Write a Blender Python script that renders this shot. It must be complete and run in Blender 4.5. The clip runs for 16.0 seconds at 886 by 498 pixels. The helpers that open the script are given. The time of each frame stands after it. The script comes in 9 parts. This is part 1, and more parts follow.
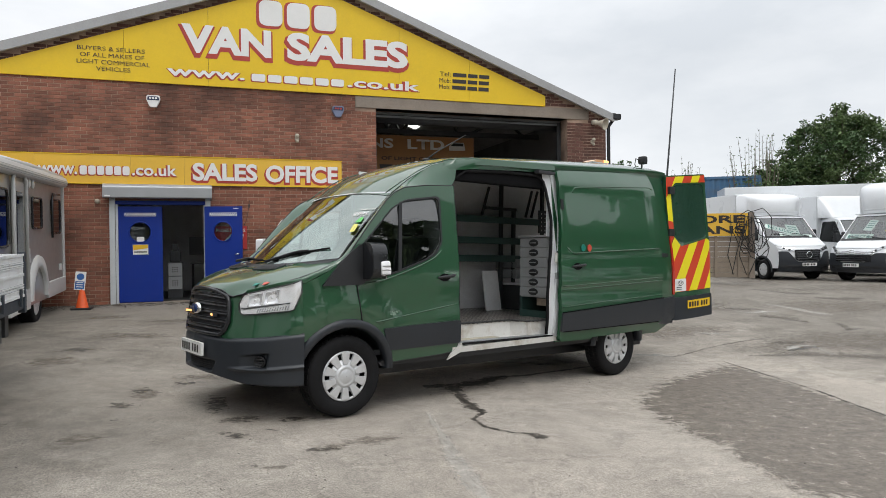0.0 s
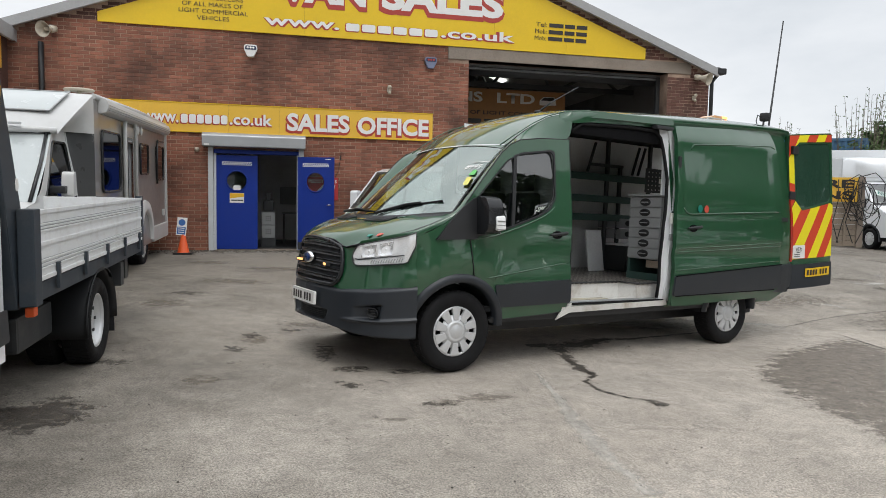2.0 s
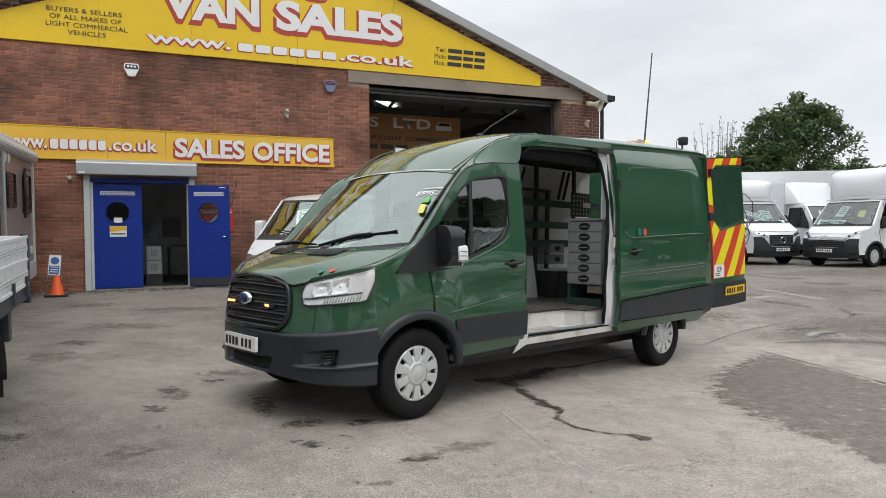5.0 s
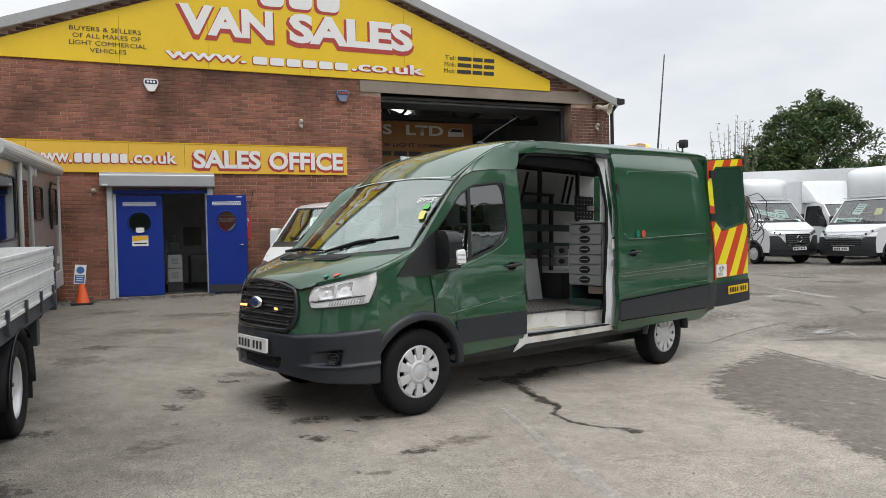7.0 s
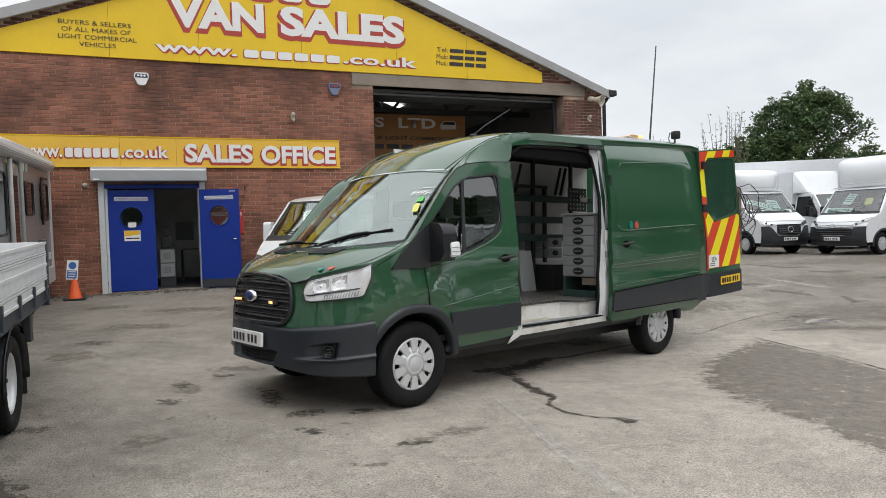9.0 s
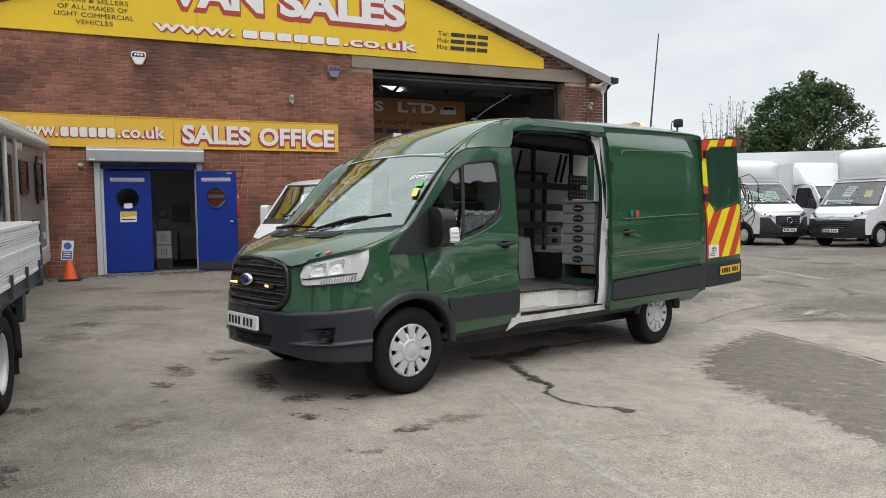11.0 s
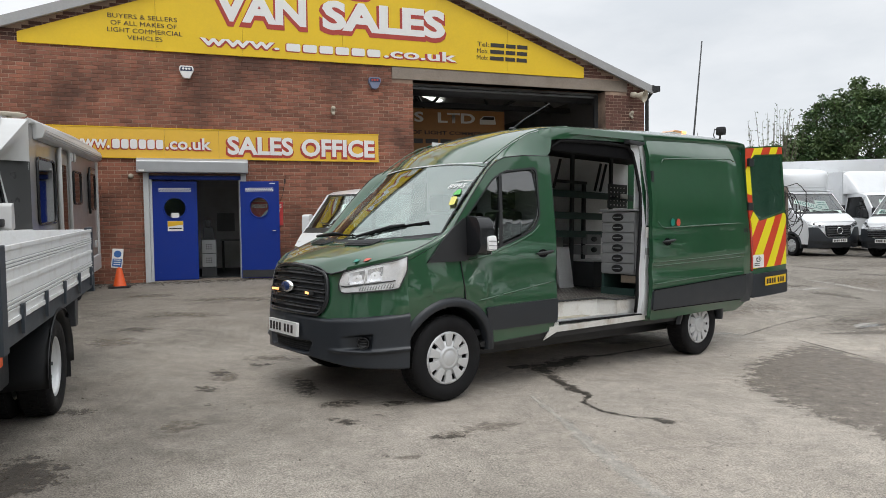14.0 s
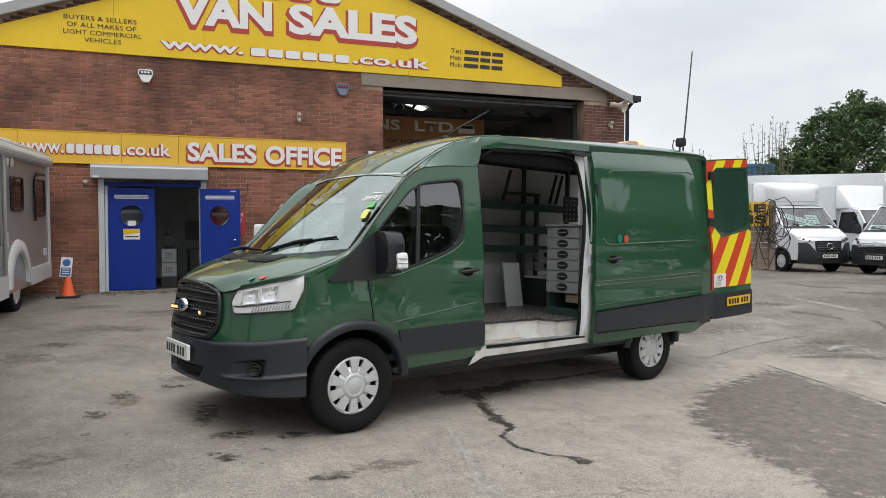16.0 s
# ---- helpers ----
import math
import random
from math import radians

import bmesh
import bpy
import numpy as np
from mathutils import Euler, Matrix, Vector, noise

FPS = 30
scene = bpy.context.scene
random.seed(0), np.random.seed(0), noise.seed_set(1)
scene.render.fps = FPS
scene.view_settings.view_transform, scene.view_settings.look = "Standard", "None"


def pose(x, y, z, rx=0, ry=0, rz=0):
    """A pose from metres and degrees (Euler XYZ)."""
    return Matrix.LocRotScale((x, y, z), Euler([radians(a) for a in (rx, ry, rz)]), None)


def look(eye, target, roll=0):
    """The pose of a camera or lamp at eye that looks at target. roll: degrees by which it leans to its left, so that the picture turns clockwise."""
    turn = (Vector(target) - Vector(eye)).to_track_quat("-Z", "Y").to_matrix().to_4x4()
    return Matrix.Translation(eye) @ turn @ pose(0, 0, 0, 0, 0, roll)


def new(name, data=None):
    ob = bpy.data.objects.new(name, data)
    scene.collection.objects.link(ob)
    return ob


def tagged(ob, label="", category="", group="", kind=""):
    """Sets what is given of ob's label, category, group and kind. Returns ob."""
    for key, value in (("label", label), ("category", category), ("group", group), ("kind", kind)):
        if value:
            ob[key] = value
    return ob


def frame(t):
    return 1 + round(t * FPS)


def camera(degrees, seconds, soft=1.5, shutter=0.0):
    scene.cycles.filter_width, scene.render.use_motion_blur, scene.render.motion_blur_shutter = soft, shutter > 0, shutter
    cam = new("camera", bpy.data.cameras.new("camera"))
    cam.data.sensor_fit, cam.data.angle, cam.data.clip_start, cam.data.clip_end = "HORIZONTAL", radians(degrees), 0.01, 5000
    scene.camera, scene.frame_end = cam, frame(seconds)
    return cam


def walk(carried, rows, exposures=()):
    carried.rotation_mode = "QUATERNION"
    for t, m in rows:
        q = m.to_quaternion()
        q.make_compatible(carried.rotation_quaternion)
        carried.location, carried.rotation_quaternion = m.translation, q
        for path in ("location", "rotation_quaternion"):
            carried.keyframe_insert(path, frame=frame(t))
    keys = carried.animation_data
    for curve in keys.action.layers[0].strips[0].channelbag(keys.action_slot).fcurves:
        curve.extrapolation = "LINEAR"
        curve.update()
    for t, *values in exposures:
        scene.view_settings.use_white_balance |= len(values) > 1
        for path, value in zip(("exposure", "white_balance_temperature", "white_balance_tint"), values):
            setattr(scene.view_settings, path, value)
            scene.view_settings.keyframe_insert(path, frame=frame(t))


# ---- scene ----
cam = camera(65.7, 16.0, soft=0.55)
PATH = [
    (0, (1.892, -15.067, 1.401), (2.546, -13.177, 1.391), -0.7),
    (0.5, (1.874, -15.127, 1.399), (2.488, -13.224, 1.356), -0.7),
    (1, (1.883, -15.06, 1.396), (2.437, -13.14, 1.316), -0.5),
    (1.5, (1.796, -14.988, 1.388), (2.283, -13.052, 1.272), 0.9),
    (2, (1.583, -14.791, 1.379), (2.037, -12.848, 1.243), 1.0),
    (2.5, (1.484, -14.602, 1.364), (1.889, -12.65, 1.205), 1.9),
    (3, (1.448, -14.332, 1.379), (1.819, -12.37, 1.266), -1.6),
    (3.5, (1.409, -14.184, 1.392), (1.794, -12.222, 1.347), -0.4),
    (4, (1.222, -14.1, 1.404), (1.779, -12.179, 1.357), -0.7),
    (4.5, (1.088, -14.047, 1.405), (1.828, -12.19, 1.35), -0.5),
    (4.7, (1.073, -14.065, 1.407), (1.872, -12.232, 1.347), -0.3),
    (6.8, (1.11, -14.474, 1.409), (1.891, -12.634, 1.352), -1.2),
    (7, (1.129, -14.441, 1.41), (1.875, -12.585, 1.364), -1.3),
    (7.5, (1.126, -14.413, 1.399), (1.828, -12.54, 1.352), -2.8),
    (8, (1.132, -14.399, 1.397), (1.826, -12.524, 1.341), -2.0),
    (8.5, (1.126, -14.407, 1.396), (1.851, -12.543, 1.347), -1.2),
    (9, (1.115, -14.446, 1.406), (1.879, -12.599, 1.339), -1.7),
    (9.2, (1.113, -14.435, 1.409), (1.869, -12.585, 1.331), -2.0),
    (11.3, (1.133, -14.375, 1.398), (1.915, -12.537, 1.293), -0.4),
    (11.5, (1.112, -14.397, 1.404), (1.925, -12.571, 1.315), -0.4),
    (12, (1.114, -14.431, 1.406), (1.916, -12.6, 1.362), -0.5),
    (12.5, (1.116, -14.437, 1.399), (1.902, -12.598, 1.367), -0.7),
    (13, (1.115, -14.43, 1.394), (1.87, -12.579, 1.362), -0.5),
    (13.5, (1.125, -14.417, 1.392), (1.841, -12.551, 1.325), -0.8),
    (14, (1.137, -14.413, 1.383), (1.799, -12.527, 1.307), -0.8),
    (14.5, (1.211, -14.382, 1.382), (1.872, -12.498, 1.27), -1.6),
    (15, (1.386, -14.23, 1.398), (2.114, -12.371, 1.29), 0.2),
    (15.5, (1.628, -14.193, 1.409), (2.435, -12.363, 1.364), -2.1),
    (16, (1.987, -14.214, 1.429), (2.639, -12.324, 1.379), -0.1),
]
walk(cam, [(t, look(eye, target, roll)) for t, eye, target, roll in PATH])

# ---- light ----
world = bpy.data.worlds.new("overcast_sky")
scene.world = world
world.use_nodes = True
wn, wl = world.node_tree.nodes, world.node_tree.links
wn.clear()
w_out = wn.new("ShaderNodeOutputWorld")
w_bg = wn.new("ShaderNodeBackground")
w_sky = wn.new("ShaderNodeTexSky")
w_sky.sky_type, w_sky.sun_disc = "NISHITA", False
w_sky.sun_elevation, w_sky.sun_rotation = radians(52), radians(200)
w_tc = wn.new("ShaderNodeTexCoord")
w_sep = wn.new("ShaderNodeSeparateXYZ")
wl.new(w_tc.outputs["Generated"], w_sep.inputs[0])
w_map = wn.new("ShaderNodeMapping")
w_map.inputs["Scale"].default_value = (1.0, 1.0, 2.6)
wl.new(w_tc.outputs["Generated"], w_map.inputs[0])
w_noise = wn.new("ShaderNodeTexNoise")
w_noise.inputs["Scale"].default_value, w_noise.inputs["Detail"].default_value, w_noise.inputs["Roughness"].default_value = 2.2, 7, 0.55
wl.new(w_map.outputs[0], w_noise.inputs["Vector"])
w_cloud = wn.new("ShaderNodeValToRGB")
w_cloud.color_ramp.elements[0].position, w_cloud.color_ramp.elements[0].color = 0.3, (0.70, 0.735, 0.775, 1)
w_cloud.color_ramp.elements[1].position, w_cloud.color_ramp.elements[1].color = 0.72, (1.02, 1.03, 1.045, 1)
wl.new(w_noise.outputs["Fac"], w_cloud.inputs[0])
w_up = wn.new("ShaderNodeMapRange")
w_up.inputs["From Min"].default_value, w_up.inputs["From Max"].default_value = 0.25, 1.0
w_up.inputs["To Min"].default_value, w_up.inputs["To Max"].default_value = 1.0, 1.9
wl.new(w_sep.outputs["Z"], w_up.inputs["Value"])
w_mul = wn.new("ShaderNodeVectorMath")
w_mul.operation = "SCALE"
wl.new(w_cloud.outputs[0], w_mul.inputs[0])
wl.new(w_up.outputs[0], w_mul.inputs["Scale"])
w_sc = wn.new("ShaderNodeVectorMath")
w_sc.operation = "SCALE"
w_sc.inputs["Scale"].default_value = 0.1
wl.new(w_sky.outputs[0], w_sc.inputs[0])
w_mix = wn.new("ShaderNodeMix")
w_mix.data_type = "RGBA"
w_mix.inputs["Factor"].default_value = 0.93
wl.new(w_sc.outputs[0], w_mix.inputs["A"])
wl.new(w_mul.outputs[0], w_mix.inputs["B"])
wl.new(w_mix.outputs["Result"], w_bg.inputs["Color"])
w_bg.inputs["Strength"].default_value = 1.07
wl.new(w_bg.outputs[0], w_out.inputs[0])

sun = new("sun", bpy.data.lights.new("sun", "SUN"))
sun.data.energy, sun.data.angle, sun.data.color = 0.8, radians(25), (1.0, 0.97, 0.92)
sun.matrix_world = look((6, -20, 26), (4, -4, 0))

# ---- materials ----


def node(m, kind, **inputs):
    n = m.node_tree.nodes.new(kind)
    for k, v in inputs.items():
        n.inputs[k.replace("_", " ")].default_value = v
    return n


def mat(name, col, rough=0.6, metal=0.0, var=0.12, scale=6.0, fine=60.0, bump=0.0, coat=0.0, dirt=None, dirt_amount=0.5, dirt_scale=1.5, alpha=1.0, emit=0.0, per_piece=0.0, spec=0.5, wave=0.0, place=False, dirt_from=0.48, dirt_to=0.72):
    """A surface: base colour varied at two scales, optional dirt patches, roughness noise and fine relief."""
    m = bpy.data.materials.new(name)
    m.use_nodes = True
    nt, lk = m.node_tree, m.node_tree.links
    b = nt.nodes["Principled BSDF"]
    b.inputs["Roughness"].default_value, b.inputs["Metallic"].default_value = rough, metal
    b.inputs["Coat Weight"].default_value, b.inputs["Coat Roughness"].default_value = coat, 0.04
    b.inputs["Specular IOR Level"].default_value, b.inputs["Coat IOR"].default_value = spec, 1.6
    tc = node(m, "ShaderNodeTexCoord")
    n1 = node(m, "ShaderNodeTexNoise", Scale=scale, Detail=5.0, Roughness=0.6)
    n2 = node(m, "ShaderNodeTexNoise", Scale=fine, Detail=3.0, Roughness=0.6)
    spot = node(m, "ShaderNodeNewGeometry").outputs["Position"] if place else tc.outputs["Object"]
    lk.new(spot, n1.inputs["Vector"])
    lk.new(spot, n2.inputs["Vector"])
    add = node(m, "ShaderNodeMath")
    add.operation = "ADD"
    lk.new(n1.outputs["Fac"], add.inputs[0])
    lk.new(n2.outputs["Fac"], add.inputs[1])
    rng = node(m, "ShaderNodeMapRange")
    rng.inputs["From Min"].default_value, rng.inputs["From Max"].default_value = 0.6, 1.4
    rng.inputs["To Min"].default_value, rng.inputs["To Max"].default_value = 1 - var, 1 + var
    lk.new(add.outputs[0], rng.inputs["Value"])
    sc = node(m, "ShaderNodeVectorMath")
    sc.operation = "SCALE"
    sc.inputs[0].default_value = col[:3]
    lk.new(rng.outputs[0], sc.inputs["Scale"])
    last = sc.outputs[0]
    if per_piece:
        oi = node(m, "ShaderNodeObjectInfo")
        ge = node(m, "ShaderNodeNewGeometry")
        a2 = node(m, "ShaderNodeMath")
        a2.operation = "ADD"
        lk.new(oi.outputs["Random"], a2.inputs[0])
        lk.new(ge.outputs["Random Per Island"], a2.inputs[1])
        fr = node(m, "ShaderNodeMath")
        fr.operation = "FRACT"
        lk.new(a2.outputs[0], fr.inputs[0])
        r2 = node(m, "ShaderNodeMapRange")
        r2.inputs["To Min"].default_value, r2.inputs["To Max"].default_value = 1 - per_piece, 1 + per_piece
        lk.new(fr.outputs[0], r2.inputs["Value"])
        s2 = node(m, "ShaderNodeVectorMath")
        s2.operation = "SCALE"
        lk.new(last, s2.inputs[0])
        lk.new(r2.outputs[0], s2.inputs["Scale"])
        last = s2.outputs[0]
    if dirt:
        n3 = node(m, "ShaderNodeTexNoise", Scale=dirt_scale, Detail=7.0, Roughness=0.65)
        lk.new(node(m, "ShaderNodeNewGeometry").outputs["Position"] if place else tc.outputs["Object"], n3.inputs["Vector"])
        r3 = node(m, "ShaderNodeMapRange")
        r3.inputs["From Min"].default_value, r3.inputs["From Max"].default_value = dirt_from, dirt_to
        r3.inputs["To Max"].default_value = dirt_amount
        lk.new(n3.outputs["Fac"], r3.inputs["Value"])
        mx = node(m, "ShaderNodeMix")
        mx.data_type = "RGBA"
        lk.new(r3.outputs[0], mx.inputs["Factor"])
        lk.new(last, mx.inputs["A"])
        mx.inputs["B"].default_value = (*dirt[:3], 1)
        last = mx.outputs["Result"]
    lk.new(last, b.inputs["Base Color"])
    rr = node(m, "ShaderNodeMapRange")
    rr.inputs["From Min"].default_value, rr.inputs["From Max"].default_value = 0.3, 0.7
    rr.inputs["To Min"].default_value, rr.inputs["To Max"].default_value = max(0.0, rough * 0.85), min(1.0, rough * 1.15)
    lk.new(n1.outputs["Fac"], rr.inputs["Value"])
    lk.new(rr.outputs[0], b.inputs["Roughness"])
    if bump:
        bp = node(m, "ShaderNodeBump", Strength=min(1.0, bump), Distance=0.004)
        lk.new(n2.outputs["Fac"], bp.inputs["Height"])
        lk.new(bp.outputs[0], b.inputs["Normal"])
    if wave:
        n5 = node(m, "ShaderNodeTexNoise", Scale=3.5, Detail=1.0)
        lk.new(tc.outputs["Object"], n5.inputs["Vector"])
        bp = node(m, "ShaderNodeBump", Strength=0.6, Distance=wave)
        lk.new(n5.outputs["Fac"], bp.inputs["Height"])
        lk.new(bp.outputs[0], b.inputs["Normal"])
        lk.new(bp.outputs[0], b.inputs["Coat Normal"])
    if emit:
        b.inputs["Emission Color"].default_value, b.inputs["Emission Strength"].default_value = (*col[:3], 1), emit
    return m


def glass(name, tint=(0.9, 0.95, 0.93), clear=0.75, rough=0.02, ior=1.6, film=(1, 1, 1)):
    """A thin pane: mostly clear with a mirror-like gloss."""
    m = bpy.data.materials.new(name)
    m.use_nodes = True
    nt, lk = m.node_tree, m.node_tree.links
    nt.nodes.clear()
    out = node(m, "ShaderNodeOutputMaterial")
    tr = node(m, "ShaderNodeBsdfTransparent", Color=(tint[0] * clear, tint[1] * clear, tint[2] * clear, 1))
    gl = node(m, "ShaderNodeBsdfGlossy", Roughness=rough, Color=(*film, 1))
    lw = node(m, "ShaderNodeLayerWeight", Blend=0.5)
    p5 = node(m, "ShaderNodeMath")
    p5.operation = "POWER"
    p5.inputs[1].default_value = 5.0
    lk.new(lw.outputs["Facing"], p5.inputs[0])
    f0 = ((ior - 1) / (ior + 1)) ** 2
    fr = node(m, "ShaderNodeMapRange")
    fr.inputs["To Min"].default_value, fr.inputs["To Max"].default_value = f0, 1.0
    lk.new(p5.outputs[0], fr.inputs["Value"])
    mx = node(m, "ShaderNodeMixShader")
    lk.new(fr.outputs[0], mx.inputs[0])
    lk.new(tr.outputs[0], mx.inputs[1])
    lk.new(gl.outputs[0], mx.inputs[2])
    lk.new(mx.outputs[0], out.inputs[0])
    return m


def ground_material():
    """Worn light-grey tarmac and concrete: aggregate, tyre-worn lighter patches, damp stains."""
    m = bpy.data.materials.new("worn_tarmac")
    m.use_nodes = True
    nt, lk = m.node_tree, m.node_tree.links
    b = nt.nodes["Principled BSDF"]
    tc = node(m, "ShaderNodeTexCoord")

    def nz(scale, detail=6.0, rough=0.6):
        n = node(m, "ShaderNodeTexNoise", Scale=scale, Detail=detail, Roughness=rough)
        lk.new(tc.outputs["Object"], n.inputs["Vector"])
        return n.outputs["Fac"]

    def ramp(src, lo, hi, a, z):
        r = node(m, "ShaderNodeMapRange")
        r.inputs["From Min"].default_value, r.inputs["From Max"].default_value = lo, hi
        r.inputs["To Min"].default_value, r.inputs["To Max"].default_value = a, z
        lk.new(src, r.inputs["Value"])
        return r.outputs[0]

    def mix(f, a, c):
        x = node(m, "ShaderNodeMix")
        x.data_type = "RGBA"
        lk.new(f, x.inputs["Factor"])
        for s, k in ((a, "A"), (c, "B")):
            if isinstance(s, tuple):
                x.inputs[k].default_value = s
            else:
                lk.new(s, x.inputs[k])
        return x.outputs["Result"]

    big, mid, fine, grit = nz(0.35), nz(2.2, 8.0, 0.7), nz(95.0, 4.0, 0.8), nz(160.0, 2.0)
    col = mix(ramp(big, 0.35, 0.65, 0, 1), (0.355, 0.313, 0.266, 1), (0.485, 0.438, 0.380, 1))
    col = mix(ramp(mid, 0.5, 0.74, 0, 0.5), col, (0.215, 0.195, 0.17, 1))
    col = mix(ramp(nz(0.9, 8.0, 0.68), 0.54, 0.70, 0, 0.38), col, (0.19, 0.17, 0.145, 1))
    # older, grittier tarmac towards the office and out beyond the van
    sep = node(m, "ShaderNodeSeparateXYZ")
    lk.new(tc.outputs["Object"], sep.inputs[0])

    def calc(op, a, c):
        x = node(m, "ShaderNodeMath")
        x.operation = op
        for i, v in enumerate((a, c)):
            if isinstance(v, float):
                x.inputs[i].default_value = v
            else:
                lk.new(v, x.inputs[i])
        return x.outputs[0]

    wob = ramp(nz(0.55, 9.0, 0.7), 0.3, 0.7, -1.6, 1.6)
    old_left = ramp(calc("ADD", sep.outputs["X"], wob), 3.4, 0.0, 0.0, 1.0)
    old_back = ramp(calc("ADD", sep.outputs["Y"], wob), -7.5, -5.0, 0.0, 0.8)
    old_right = ramp(calc("ADD", sep.outputs["X"], wob), 9.0, 11.5, 0.0, 0.9)
    old = calc("MAXIMUM", calc("MAXIMUM", old_left, old_back), old_right)
    col = mix(old, col, mix(ramp(nz(1.7, 10.0, 0.75), 0.40, 0.62, 0.0, 1.0), (0.225, 0.203, 0.173, 1), (0.145, 0.128, 0.106, 1)))
    sp = node(m, "ShaderNodeVectorMath")
    sp.operation = "SCALE"
    lk.new(col, sp.inputs[0])
    lk.new(calc("MULTIPLY", ramp(fine, 0.36, 0.64, 0.40, 1.64), ramp(nz(7.0, 8.0, 0.7), 0.36, 0.64, 0.88, 1.12)), sp.inputs["Scale"])
    vo = node(m, "ShaderNodeTexVoronoi", Scale=140.0)
    lk.new(tc.outputs["Object"], vo.inputs["Vector"])
    col = mix(ramp(vo.outputs["Distance"], 0.0, 0.34, 0.36, 0.0), sp.outputs[0], (0.06, 0.057, 0.053, 1))
    # scattered dark pits and short cracks
    pits = nz(9.0, 9.0, 0.75)
    col = mix(ramp(pits, 0.645, 0.70, 0, 0.7), col, (0.06, 0.055, 0.05, 1))
    vc = node(m, "ShaderNodeTexVoronoi", Scale=0.55)
    vc.feature = "DISTANCE_TO_EDGE"
    wv = node(m, "ShaderNodeVectorMath")
    wv.operation = "MULTIPLY_ADD"
    nv = node(m, "ShaderNodeTexNoise", Scale=2.5, Detail=8.0, Roughness=0.75)
    lk.new(tc.outputs["Object"], nv.inputs["Vector"])
    lk.new(nv.outputs["Color"], wv.inputs[0])
    wv.inputs[1].default_value = (0.9, 0.9, 0.0)
    lk.new(tc.outputs["Object"], wv.inputs[2])
    lk.new(wv.outputs[0], vc.inputs["Vector"])
    line = calc("MULTIPLY", ramp(vc.outputs["Distance"], 0.0, 0.006, 1.0, 0.0), ramp(nz(0.8, 4.0), 0.48, 0.60, 0.0, 0.6))
    col = mix(line, col, (0.07, 0.062, 0.053, 1))
    lk.new(col, b.inputs["Base Color"])
    lk.new(ramp(big, 0.3, 0.7, 0.72, 0.9), b.inputs["Roughness"])
    bp = node(m, "ShaderNodeBump", Strength=0.8, Distance=0.010)
    lk.new(fine, bp.inputs["Height"])
    lk.new(bp.outputs[0], b.inputs["Normal"])
    return m


def stain_material(name, col, rough=0.6, strength=0.8, grain=5.0, spec=0.5, rag=4.6):
    """A stain whose ragged rim fades out over the ground beneath it."""
    m = bpy.data.materials.new(name)
    m.use_nodes = True
    nt, lk = m.node_tree, m.node_tree.links
    b = nt.nodes["Principled BSDF"]
    b.inputs["Roughness"].default_value, b.inputs["Specular IOR Level"].default_value = rough, spec
    tc = node(m, "ShaderNodeTexCoord")
    at = node(m, "ShaderNodeAttribute")
    at.attribute_name = "inside"
    n1 = node(m, "ShaderNodeTexNoise", Scale=grain, Detail=8.0, Roughness=0.75)
    lk.new(tc.outputs["Object"], n1.inputs["Vector"])
    n2 = node(m, "ShaderNodeTexNoise", Scale=34.0, Detail=7.0, Roughness=0.85)
    lk.new(tc.outputs["Object"], n2.inputs["Vector"])
    sub = node(m, "ShaderNodeMath")
    sub.operation = "MULTIPLY_ADD"
    lk.new(n1.outputs["Fac"], sub.inputs[0])
    sub.inputs[1].default_value = -rag
    lk.new(at.outputs["Fac"], sub.inputs[2])
    r = node(m, "ShaderNodeMapRange")
    r.inputs["From Min"].default_value, r.inputs["From Max"].default_value = 0.25 - 0.5 * rag, 0.25 - 0.37 * rag
    r.inputs["To Max"].default_value = strength
    lk.new(sub.outputs[0], r.inputs["Value"])
    r2 = node(m, "ShaderNodeMapRange")
    r2.inputs["From Min"].default_value, r2.inputs["From Max"].default_value = 0.76, 1.24
    r2.inputs["To Min"].default_value, r2.inputs["To Max"].default_value = 0.35, 1.75
    both = node(m, "ShaderNodeMath")
    both.operation = "ADD"
    lk.new(n1.outputs["Fac"], both.inputs[0])
    lk.new(n2.outputs["Fac"], both.inputs[1])
    lk.new(both.outputs[0], r2.inputs["Value"])
    bp = node(m, "ShaderNodeBump", Strength=0.8 if rough > 0.2 else 0.0, Distance=0.010)
    lk.new(n2.outputs["Fac"], bp.inputs["Height"])
    lk.new(bp.outputs[0], b.inputs["Normal"])
    sc = node(m, "ShaderNodeVectorMath")
    sc.operation = "SCALE"
    sc.inputs[0].default_value = col
    lk.new(r2.outputs[0], sc.inputs["Scale"])
    lk.new(sc.outputs[0], b.inputs["Base Color"])
    lk.new(r.outputs[0], b.inputs["Alpha"])
    return m


